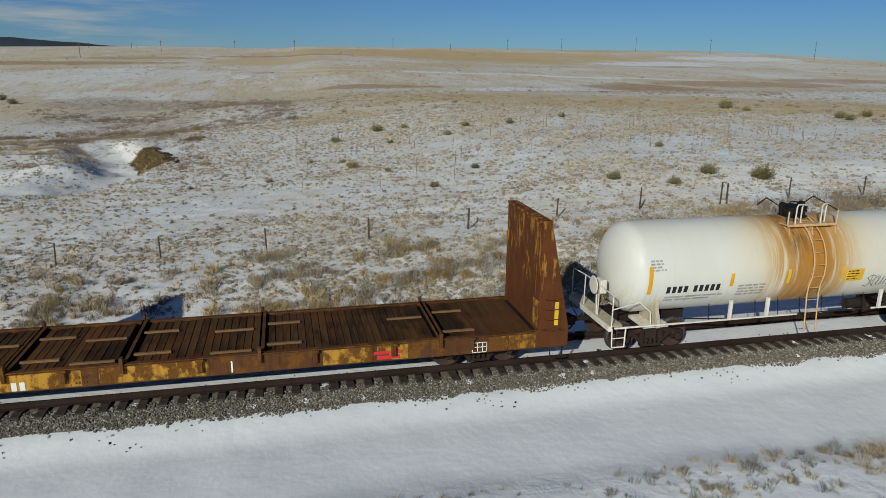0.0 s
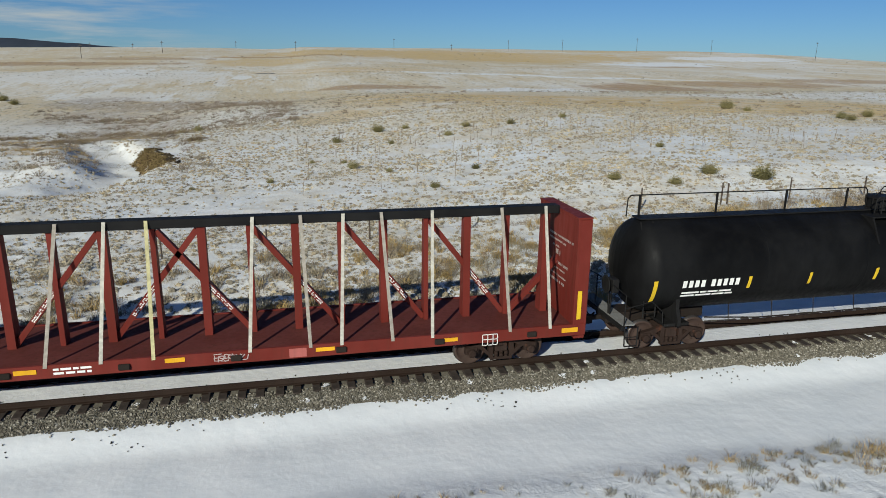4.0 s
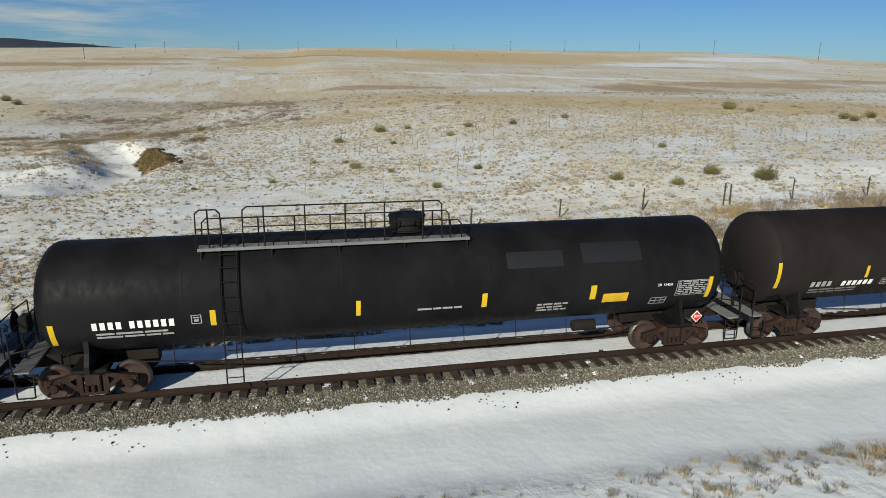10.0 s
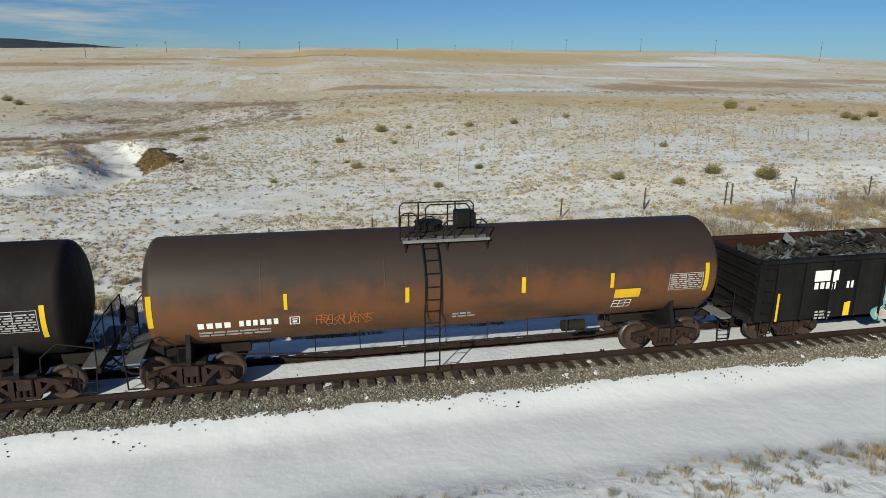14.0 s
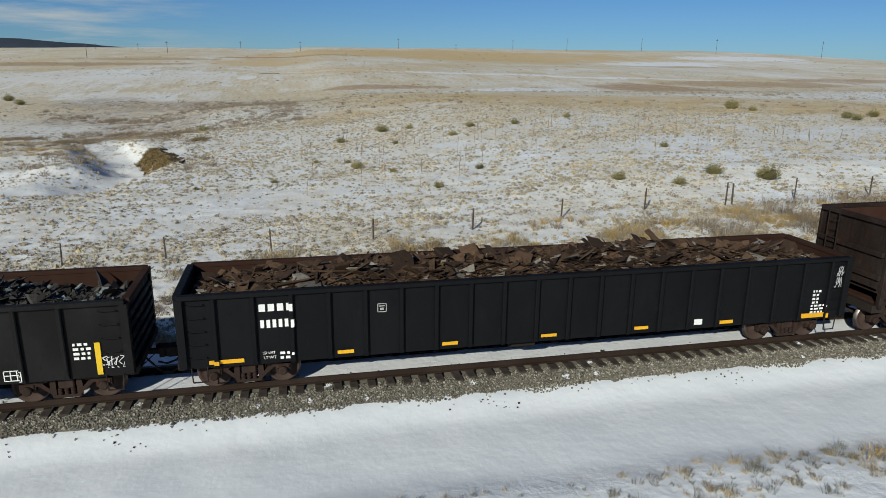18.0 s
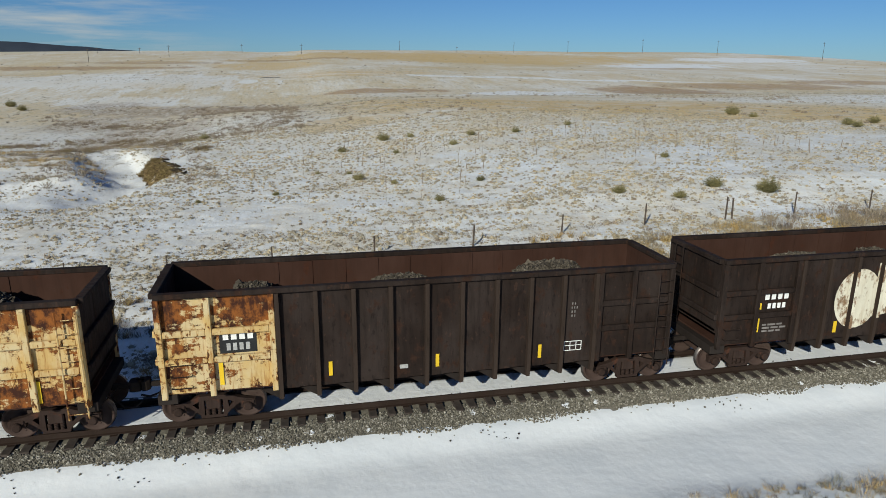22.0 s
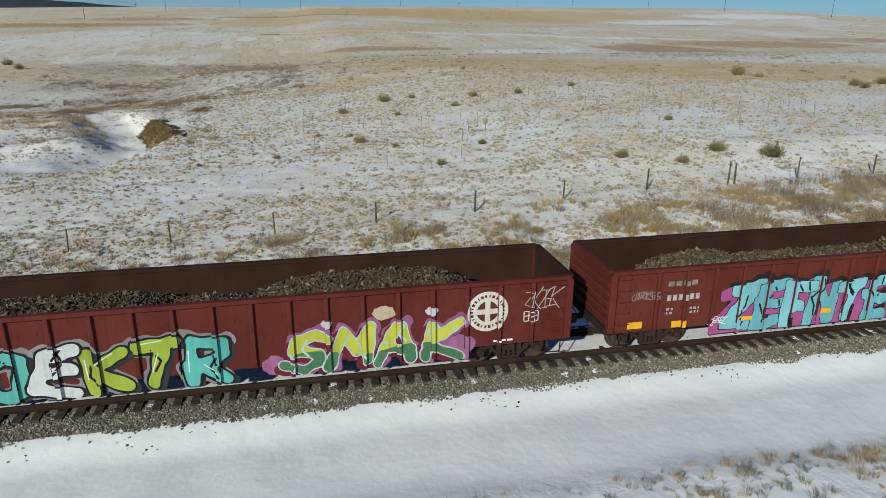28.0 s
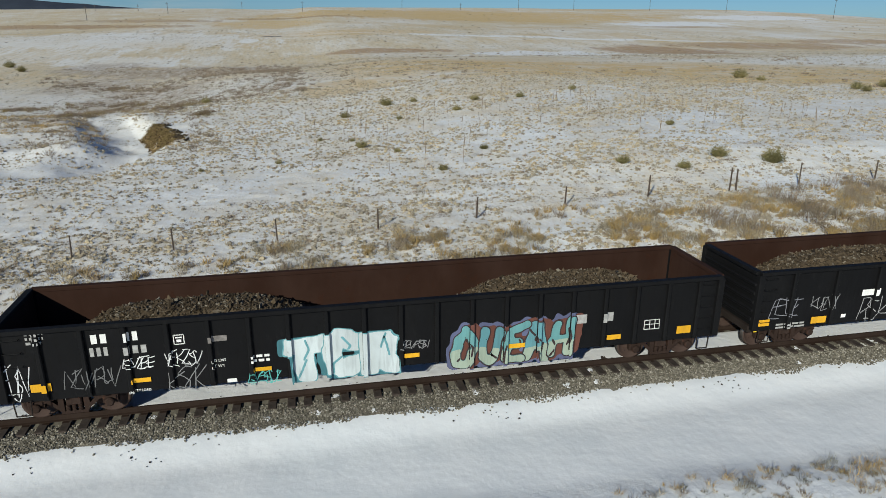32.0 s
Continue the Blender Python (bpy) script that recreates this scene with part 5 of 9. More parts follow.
def marks_white(s):
    bars(s, (4, 5,), -5.12, 1.96, 0.22, BLACKD, 2, 0.67, 0.2)
    lines(s, -5.11, 1.78, 2, 1.94, 0.060, GREYD, 2, 51)
    refa(s, -5.76, -5.63, 1.97, 2.82)
    refa(s, -3.02, -2.90, 2.07, 2.48)
    refl(s, -1.02, -0.91, 2.05, 2.5)
    refa(s, 0.94, 1.05, 2.08, 2.49)
    refa(s, 2.87, 2.97, 2.09, 2.5)
    refa(s, 5.58, 5.71, 1.97, 2.82)
    rect(s, "sign", 1.13, 1.81, 1.96, 2.37, YELLOWD, 2)
    for zz, ww in ((2.29, 0.44), (2.20, 0.52), (2.11, 0.48), (2.02, 0.40)):
        lines(s, 1.2, zz, 1, ww, 0.035, BLACKD, 3, int(zz * 100))
    lines(s, -5.7, 2.95, 4, 0.5, 0.05, GREYD, 2, 8)
    lines(s, -2.69, 2.03, 4, 0.94, 0.060, GREYD, 2, 26)
    words(s, "SR 13450", 3.44, 2.256, 0.087, BLACKD, 3, 1.00)
    panel_of_data(s, 4.05, 1.82, 1.05, 0.60, GREYD, 1)
    boxed(s, 3.95, 1.66, 0.44, 0.17, BLACKD, 2, 3)
    scribble(s, 2.03, 2.95, 1.72, 2.14, (.25,.25,.25), 78, 3)


def marks_bt1(s):
    bars(s, (4, 5,), -8.28, 2.13, 0.23, WHITED, 2, 0.69, 0.2)
    lines(s, -8.25, 1.92, 2, 1.77, 0.060, WHITED, 2, 82)
    refl(s, -9.25, -9.12, 1.69, 2.41)
    refl(s, -6.06, -5.95, 1.98, 2.38)
    refl(s, -3.90, -3.80, 1.99, 2.38)
    refl(s, -1.44, -1.32, 1.98, 2.39)
    refl(s, 0.91, 1.06, 1.98, 2.39)
    refl(s, 3.18, 3.32, 1.98, 2.4)
    refl(s, 5.85, 6.02, 1.99, 2.4)
    refl(s, 8.74, 8.87, 1.69, 2.39)
    lines(s, 3.93, 2.03, 2, 0.67, 0.060, WHITED, 2, 39)
    words(s, "SR 13450", 7.03, 2.235, 0.099, WHITED, 3, 1.00)
    words(s, "DOT-SP 21134", 6.70, 2.102, 0.096, WHITED, 3, 1.00)
    panel_of_data(s, 7.75, 2.15, 1.05, 0.43, GREYD, 1)
    words(s, "NON-ODORIZED", 6.17, 1.854, 0.082, WHITED, 3, 1.00)
    words(s, "LIQUEFIED PETROLEUM", 5.99, 1.721, 0.078, GREYD, 3, 1.00)
    diamond(s, 8.42, 1.28, 0.19)


def marks_bt2(s):
    bars(s, (4, 6,), -8.55, 3.80, 0.15, YELLOWD, 2, 1.1, 0.2)
    bars(s, (4, 6,), -7.84, 2.07, 0.19, YELLOWD, 2, 0.85, 0.2)
    lines(s, -7.87, 1.92, 4, 1.56, 0.060, YELLOWD, 2, 78)
    refl(s, -9.03, -8.90, 2.01, 2.89)
    refl(s, -5.72, -5.62, 2.15, 2.62)
    refl(s, -2.55, -2.46, 2.17, 2.63)
    refl(s, 1.09, 1.20, 2.16, 2.63)
    refl(s, 3.66, 3.77, 2.18, 2.64)
    refl(s, 5.90, 6.03, 2.17, 2.63)
    refl(s, 8.65, 8.78, 1.99, 2.88)
    boxed(s, -5.11, 2.03, 0.27, 0.27, YELLOWD, 2)
    scribble(s, -6.14, -5.12, 1.55, 1.86, (.55,.55,.55), 230, 3)
    tag(s, -4.05, -1.95, 1.62, 2.12, (.8, .8, .8), "SAVEE", 165, 0.05, 0.04, 0.3)
    scribble(s, -1.69, -0.42, 1.47, 2.08, (.55,.55,.55), 66, 4)
    tag(s, -0.2, 0.9, 1.58, 2.20, (.7, .7, .7), "VSKV", 13, 0.045, 0.12)
    tag(s, 1.65, 3.75, 1.64, 2.26, (.85, .85, .85), "NUSAHE", 59, 0.045, 0.05, 0.3)
    rect(s, "sign", 4.48, 5.28, 1.7, 1.96, YELLOWD, 2)
    words(s, "LIQUEFIED PETROLEUM", 6.11, 2.272, 0.075, WHITED, 3, 0.93)
    words(s, "GAS", 6.52, 2.101, 0.108, WHITED, 3, 1.00)
    words(s, "NON-ODORIZED", 6.10, 1.967, 0.077, WHITED, 3, 1.00)
    panel_of_data(s, 7.44, 2.04, 1.10, 0.50, GREYD, 1)
    boxed(s, 6.4, 1.7, 0.51, 0.25, WHITED, 2, 3)
    diamond(s, 8.1, 1.22, 0.19)


def marks_bt3(s):
    bars(s, (4, 6,), -8.14, 2.05, 0.21, WHITED, 2, 0.68, 0.2)
    lines(s, -8.08, 1.89, 2, 1.82, 0.060, GREYD, 2, 80)
    boxed(s, -5.82, 2.06, 0.25, 0.26, GREYD, 2)
    refl(s, -9.12, -8.99, 1.64, 2.27)
    refl(s, -5.36, -5.22, 1.98, 2.42)
    refl(s, -1.67, -1.55, 1.97, 2.42)
    refl(s, 1.80, 1.95, 1.97, 2.4)
    refl(s, 5.03, 5.21, 1.98, 2.43)
    refl(s, 8.81, 8.94, 1.78, 2.48)
    lines(s, 0.0, 2.00, 1, 1.24, 0.060, GREYD, 2, 0)
    lines(s, 3.47, 1.88, 3, 0.92, 0.060, GREYD, 2, 34)
    rect(s, "sign", 5.45, 6.25, 1.84, 2.14, YELLOWD, 2)
    words(s, "SR 13450", 7.14, 2.269, 0.092, WHITED, 3, 1.00)
    panel_of_data(s, 7.78, 1.91, 1.02, 0.50, GREYD, 1)
    boxed(s, 7.02, 1.64, 0.52, 0.25, GREYD, 2, 3)
    diamond(s, 8.54, 1.23, 0.19)
    rect(s, "painted_patch", 2.53, 4.19, 3.03, 3.44, PATCHD, 0)
    rect(s, "painted_patch", 4.77, 6.61, 3.07, 3.57, PATCHD, 0)


def marks_bt4(s):
    bars(s, (4,), -7.59, 1.86, 0.19, GREYD, 2, 0.87, 0.2)
    bars(s, (6,), -6.44, 1.84, 0.18, WHITED, 2, 0.92, 0.2)
    lines(s, -7.55, 1.71, 2, 1.77, 0.060, FAINT, 2, 75)
    boxed(s, -4.96, 1.8, 0.27, 0.24, GREYD, 2)
    refl(s, -8.95, -8.82, 1.92, 2.76)
    refl(s, -5.70, -5.59, 2.11, 2.51)
    refl(s, -2.71, -2.61, 2.1, 2.53)
    refl(s, -0.04, 0.07, 2.11, 2.52)
    refl(s, 2.69, 2.80, 2.08, 2.52)
    refl(s, 6.09, 6.22, 2.09, 2.52)
    refl(s, 8.51, 8.63, 1.95, 2.8)
    scribble(s, -4.39, -2.92, 1.57, 2.23, (.7,.7,.68), 167, 5)
    scribble(s, -2.24, -1.49, 1.79, 2.33, (.65,.65,.62), 85, 3)
    scribble(s, -1.27, -0.39, 1.71, 2.26, (.65,.65,.62), 49, 3)
    rect(s, "sign", -0.08, 0.6, 1.62, 1.86, AMBER, 2)
    words(s, "LIQUEFIED PETROLEUM GAS", 2.38, 1.872, 0.096, WHITED, 3, 1.00)
    words(s, "NON-ODORIZED", 2.46, 1.665, 0.130, GREYD, 3, 1.00)
    lines(s, 0.21, 3.66, 3, 0.31, 0.050, WHITED, 2, 2)
    scribble(s, 5.22, 6.07, 2.4, 3.64, (.17,.16,.155), 196, 3)
    panel_of_data(s, 7.39, 2.13, 1.06, 0.56, GREYD, 1)
    rect(s, "painted_patch", 6.46, 7.01, 1.81, 2.16, REDPATCH, 0)
    boxed(s, 5.51, 1.62, 0.57, 0.26, GREYD, 2, 3)
    diamond(s, 7.03, 1.41, 0.19)


def marks_bt5(s):
    bars(s, (4,), -6.81, 1.86, 0.17, WHITED, 2, 1.08, 0.2)
    bars(s, (6,), -5.79, 1.87, 0.18, WHITED, 2, 0.76, 0.2)
    lines(s, -6.81, 1.69, 2, 1.80, 0.060, GREYD, 2, 68)
    boxed(s, -4.52, 1.82, 0.26, 0.25, WHITED, 2)
    refl(s, -7.97, -7.84, 2.0, 2.85)
    refl(s, -4.65, -4.56, 2.29, 2.72)
    refl(s, -1.47, -1.36, 2.27, 2.69)
    refl(s, 1.81, 1.93, 2.33, 2.78)
    refl(s, 4.49, 4.60, 2.31, 2.74)
    refl(s, 7.52, 7.65, 2.01, 2.88)
    scribble(s, -3.84, -2.5, 1.71, 2.07, (.5,.16,.05), 146, 4)
    lines(s, -0.12, 1.76, 2, 0.68, 0.060, GREYD, 2, 1)
    rect(s, "sign", 4.67, 5.48, 1.95, 2.24, YELLOWD, 2)
    boxed(s, 4.7, 1.6, 0.57, 0.27, WHITED, 2, 3)
    panel_of_data(s, 6.37, 2.1, 1.10, 0.52, GREYD, 1)


def marks_g1(s):
    rect(s, "painted_patch", -7.96, -7.08, 2.06, 2.41, WHITED, 0)
    bars(s, (4,), -7.93, 1.81, 0.21, WHITED, 2, 0.81, 0.2)
    bars(s, (2,), -6.74, 1.79, 0.23, WHITED, 2, 0.47, 0.2)
    refl(s, -9.31, -9.19, 0.88, 1.79)
    refl(s, -6.64, -6.52, 0.87, 1.35)
    lines(s, -7.77, 1.02, 3, 0.49, 0.060, GREYD, 2, 77)
    refl(s, -6.75, -6.64, 0.87, 1.32)
    refl(s, -4.75, -4.62, 0.85, 1.3)
    refl(s, -2.82, -2.71, 0.82, 1.27)
    refl(s, -0.92, -0.82, 0.88, 1.33)
    refl(s, -0.13, -0.03, 0.86, 1.3)
    refl(s, 1.15, 1.24, 0.91, 1.37)
    refl(s, 2.55, 2.67, 0.89, 1.35)
    refl(s, 4.44, 4.57, 1.0, 1.43)
    refl(s, 6.46, 6.57, 0.88, 1.33)
    refl(s, 9.14, 9.27, 0.92, 1.78)
    mural(s, -5.40, -1.75, 0.62, 1.95, "SITER", ((0.46, 0.30, 0.31), (0.48, 0.37, 0.33), (0.44, 0.27, 0.29)), (0.62, 0.52, 0.47), 5, (0.17, 0.36, 0.36), 0.105, shade=(0.13, 0.05, 0.03), wild=0.09, lean=0.08, low=(0.46, 0.39, 0.33), cast=(0.20, 0.02), line=0.022)
    tag(s, -1.55, -0.70, 1.32, 2.08, (.6, .6, .58), "LIVE", 56, 0.05)
    tag(s, -0.52, 0.52, 1.26, 2.08, (.6, .6, .58), "SKAM", 21, 0.05)
    mural(s, 1.75, 6.45, 0.60, 1.90, "KOFENAH", ((0.46, 0.30, 0.31), (0.44, 0.27, 0.29), (0.48, 0.37, 0.33)), (0.62, 0.52, 0.47), 9, (0.17, 0.36, 0.36), 0.105, shade=(0.13, 0.05, 0.03), wild=0.10, lean=0.08, low=(0.44, 0.38, 0.30), cast=(0.18, 0.03), line=0.022)
    boxed(s, 7.03, 0.91, 0.43, 0.28, WHITED, 2, 3)
    boxed(s, -5.02, 1.99, 0.23, 0.23, WHITED, 2)
    lines(s, 8.64, 1.71, 4, 0.41, 0.070, WHITED, 2, 86)
    scribble(s, 9.18, 9.76, 1.08, 1.37, (.75,.75,.72), 342, 3)


def marks_g2(s):
    bars(s, (4,), -7.93, 2.29, 0.20, WHITED, 2, 0.95, 0.2)
    bars(s, (6,), -7.91, 1.84, 0.22, WHITED, 2, 0.50, 0.2)
    boxed(s, -4.87, 2.06, 0.25, 0.25, GREYD, 2)
    refa(s, -9.24, -8.37, 0.94, 1.05)
    refa(s, -5.96, -5.52, 0.96, 1.06)
    refa(s, -3.09, -2.64, 0.96, 1.06)
    refa(s, -0.2, 0.28, 0.97, 1.06)
    refa(s, 2.72, 3.17, 0.97, 1.07)
    refa(s, 5.55, 6.01, 0.94, 1.05)
    refa(s, 8.42, 9.32, 0.91, 1.06)
    words(s, "LD LMT", -7.90, 1.107, 0.075, WHITED, 3, 0.95)
    words(s, "LT WT", -7.88, 0.971, 0.079, WHITED, 3, 1.00)
    lines(s, -7.45, 1.07, 2, 0.37, 0.075, WHITED, 2, 74)
    rect(s, "painted_patch", 4.7, 4.97, 0.96, 1.14, WHITED, 0)
    lines(s, 8.76, 1.73, 4, 0.30, 0.070, WHITED, 2, 87)
    lines(s, 8.74, 1.26, 3, 0.51, 0.060, WHITED, 2, 87)
    scribble(s, 9.51, 9.65, 1.87, 2.55, (.5,.5,.5), 354, 3)


def marks_h1(s):
    bars(s, (4,), -5.53, 2.36, 0.23, WHITED, 2, 0.78, 0.2)
    bars(s, (4,), -5.43, 2.11, 0.17, WHITED, 2, 0.83, 0.2)
    refl(s, -5.67, -5.57, 1.23, 1.84)
    refl(s, -5.64, -5.56, 2.11, 2.28)
    refl(s, -2.85, -2.74, 1.16, 1.57)
    refl(s, 0.12, 0.22, 1.17, 1.57)
    refl(s, 3.12, 3.24, 1.15, 1.54)
    boxed(s, 3.97, 1.27, 0.48, 0.30, REDPATCH, 2, 3)
    refl(s, 5.94, 6.05, 1.21, 1.8)
    lines(s, -5.5, 1.44, 2, 0.88, 0.060, FAINT, 2, 55)
    rect(s, "painted_patch", -0.88, -0.66, 1.16, 1.3, WHITED, 0)
    rect(s, "painted_patch", -5.22, -4.99, 1.22, 1.33, WHITED, 0)


def marks_h2(s):
    rect(s, "painted_patch", -5.64, -4.71, 2.14, 2.79, BLACKD, 0)
    bars(s, (4,), -5.55, 2.51, 0.20, WHITED, 2, 0.82, 0.2)
    bars(s, (4,), -5.47, 2.22, 0.20, GREYD, 2, 0.60, 0.2)
    refl(s, -5.70, -5.59, 1.28, 1.99)
    refl(s, -2.90, -2.80, 1.27, 1.68)
    refl(s, 0.03, 0.13, 1.26, 1.64)
    refl(s, 3.03, 3.13, 1.25, 1.66)
    refl(s, 5.80, 5.93, 1.31, 1.91)
    refl(s, 5.84, 5.94, 2.15, 2.39)
    boxed(s, 3.82, 1.38, 0.55, 0.30, WHITED, 2, 3)
    lines(s, 4.0, 2.79, 4, 0.18, 0.070, FAINT, 2, 40)
    rect(s, "painted_patch", -0.97, -0.74, 1.28, 1.4, GREYD, 0)


def marks_h3(s):
    bars(s, (4,), -5.54, 2.49, 0.21, WHITED, 2, 0.86, 0.2)
    bars(s, (4,), -5.42, 2.2, 0.17, WHITED, 2, 0.80, 0.2)
    lines(s, -5.52, 1.64, 3, 0.84, 0.060, FAINT, 2, 55)
    refl(s, -5.75, -5.66, 1.46, 1.96)
    refl(s, -5.74, -5.65, 2.2, 2.41)
    refl(s, -2.94, -2.81, 1.22, 1.6)
    refl(s, 0.04, 0.15, 1.17, 1.6)
    refl(s, 3.02, 3.15, 1.15, 1.58)
    refl(s, 5.84, 5.98, 1.2, 1.85)
    scribble(s, 1.91, 2.37, 1.11, 1.94, (.35,.33,.3), 73, 3)
    lines(s, 4.03, 2.72, 4, 0.17, 0.075, REDPATCH, 2, 40)
    white_blobs(s, -3.01, -0.36, 1.31, 3.46)
    rect(s, "painted_patch", -0.34, -0.17, 2.48, 2.69, WHITED, 0)


def marks_h4(s):
    rect(s, "painted_patch", -5.85, -4.77, 2.16, 2.77, WHITED, 0)
    bars(s, (4,), -5.78, 2.51, 0.15, BLACKD, 2, 1.30, 0.2)
    bars(s, (6,), -5.86, 2.24, 0.16, BLACKD, 2, 0.88, 0.2)
    rect(s, "painted_patch", -5.78, -4.74, 2.88, 2.94, WHITED, 0)
    rect(s, "painted_patch", -5.85, -4.8, 1.99, 2.06, WHITED, 0)
    lines(s, -5.8, 1.73, 3, 0.87, 0.060, GREYD, 2, 58)
    rect(s, "sign", -5.74, -4.86, 1.2, 1.36, YELLOWD, 2)
    rect(s, "painted_patch", -4.31, -3.82, 2.35, 2.71, REDPATCH, 0)
    words(s, "DO NOT", -4.26, 2.585, 0.081, WHITED, 3, 1.00)
    words(s, "TAMP", -4.22, 2.413, 0.093, WHITED, 3, 1.00)
    rect(s, "painted_patch", 3.66, 4.17, 2.32, 2.71, REDPATCH, 0)
    words(s, "DO NOT", 3.68, 2.567, 0.087, WHITED, 3, 1.00)
    words(s, "TAMP", 3.73, 2.383, 0.104, WHITED, 3, 1.00)
    rect(s, "painted_patch", -0.34, 0.21, 2.36, 2.97, BLACKD, 0)
    rect(s, "painted_patch", -0.31, 0.18, 2.4, 2.94, BLUE, 1)
    rect(s, "painted_emblem", -0.21, 0.1, 2.55, 2.79, WHITED, 3)
    rect(s, "painted_patch", -0.3, 0.21, 2.07, 2.33, BLUE, 0)
    boxed(s, 3.59, 1.4, 0.50, 0.30, WHITED, 2, 3)
    rect(s, "sign", 4.64, 5.63, 1.19, 1.38, YELLOWD, 2)
    rect(s, "painted_patch", 3.77, 3.95, 2.71, 2.89, REDPATCH, 0)


def marks_g3(s):
    bars(s, (4,), -8.15, 2.25, 0.14, WHITED, 2, 1.85, 0.2)
    bars(s, (6,), -8.17, 1.89, 0.16, WHITED, 2, 0.94, 0.2)
    lines(s, -8.16, 1.39, 2, 1.04, 0.060, GREYD, 2, 81)
    mural(s, -6.75, 0.35, 0.47, 2.00, "NOEKTR", ((0.30, 0.38, 0.05), (0.12, 0.42, 0.38), (0.58, 0.60, 0.60), (0.30, 0.38, 0.05), (0.30, 0.38, 0.05), (0.10, 0.40, 0.36)), (0.012, 0.012, 0.014), 14, (0.22, 0.20, 0.21), 0.105, shade=(0.03, 0.03, 0.032), wild=0.12, lean=0.10, cast=(0.14, -0.08), light=(0.62, 0.66, 0.64), line=0.06)
    mural(s, 1.75, 6.7, 0.50, 1.86, "SMAK", ((0.44, 0.46, 0.06),), (0.42, 0.52, 0.54), 21, (0.27, 0.09, 0.20), 0.098, low=(0.07, 0.17, 0.09), shade=(0.13, 0.015, 0.03), wild=0.09, lean=0.18, line=0.035)
    clouded(s, "graffiti_cloud", 1.55, 0.85, 0.30, 0.30, (0.30, 0.11, 0.23), 5, 0.2)
    clouded(s, "graffiti_cloud", 6.75, 0.95, 0.42, 0.36, (0.30, 0.11, 0.23), 6, 0.2)
    clouded(s, "graffiti_cloud", 4.55, 2.14, 0.34, 0.22, (0.46, 0.38, 0.27), 7, 0.1)
    clouded(s, "graffiti_cloud", 3.0, 1.95, 0.16, 0.12, (0.55, 0.50, 0.55), 8, 0.9)
    clouded(s, "graffiti_cloud", 5.9, 2.08, 0.2, 0.13, (0.55, 0.50, 0.55), 9, 0.9)
    emblem(s, 7.51, 1.92, 0.61, True)
    boxed(s, 8.59, 1.51, 0.45, 0.32, WHITED, 2, 3)
    refl(s, 9.91, 10.04, 0.89, 1.83)
    scribble(s, 8.59, 9.54, 1.91, 2.5, (.45,.43,.41), 320, 3)
    lines(s, 7.71, 0.95, 1, 0.76, 0.060, WHITED, 2, 77)
    scribble(s, -9.6, -9.36, 1.87, 2.08, (.75,.75,.72), 358, 3)


def marks_g4(s):
    bars(s, (4,), -8.12, 2.24, 0.16, FAINT, 2, 1.41, 0.2)
    bars(s, (6,), -8.11, 1.77, 0.19, GREYD, 2, 0.80, 0.2)
    lines(s, -8.1, 1.46, 2, 0.32, 0.075, GREYD, 2, 81)
    lines(s, -7.31, 1.44, 2, 0.30, 0.075, GREYD, 2, 73)
    mural(s, -6.2, 0.85, 0.52, 2.16, "ZEFNTEI", ((0.19, 0.45, 0.49), (0.15, 0.40, 0.45)), (0.012, 0.012, 0.014), 33, (0.02, 0.014, 0.014), 0.108, shade=(0.33, 0.075, 0.22), wild=0.18, lean=0.22, power=5.0, cast=(-0.36, -0.14), line=0.022)
    clouded(s, "painted_shape", 1.45, 0.85, 0.52, 0.34, (0.42, 0.41, 0.38), 3, 1.0, "pale grey sprayed shape")
    clouded(s, "painted_shape", 1.42, 1.36, 0.38, 0.30, (0.40, 0.39, 0.37), 4, 1.6, "pale grey sprayed shape")
    clouded(s, "painted_shape", 1.45, 1.84, 0.34, 0.27, (0.42, 0.41, 0.39), 5, 2.2, "pale grey sprayed shape")
    mural(s, 2.1, 6.7, 0.60, 2.02, "ZAPE", ((0.14, 0.38, 0.40),), (0.012, 0.012, 0.014), 37, (0.02, 0.019, 0.02), 0.118, low=(0.36, 0.42, 0.42), wild=0.16, lean=0.06, power=5.0, line=0.04, light=(0.55, 0.60, 0.60))
    emblem(s, 7.58, 1.82, 0.56, False)
    refa(s, -9.35, -8.87, 0.96, 1.18)
    refa(s, -7.89, -7.4, 0.89, 1.1)
    refa(s, -5.5, -5.1, 0.91, 1.04)
    refa(s, -2.64, -2.23, 0.9, 1.06)
    refa(s, 0.26, 0.72, 0.84, 0.98)
    refa(s, 3.22, 3.66, 0.92, 1.05)
    refa(s, 6.11, 6.58, 0.87, 1.02)
    refa(s, 8.82, 9.32, 0.91, 1.13)
    scribble(s, -6.6, -6.08, 0.86, 1.1, (.7,.7,.68), 247, 3)
    scribble(s, -9.25, -8.47, 1.87, 2.13, (.3,.25,.22), 345, 3)
    boxed(s, 8.59, 1.35, 0.51, 0.31, WHITED, 2, 3)
    scribble(s, 8.52, 9.41, 1.78, 2.08, (.5,.45,.42), 318, 3)
    rect(s, "painted_patch", 7.56, 7.83, 0.97, 1.1, WHITED, 0)


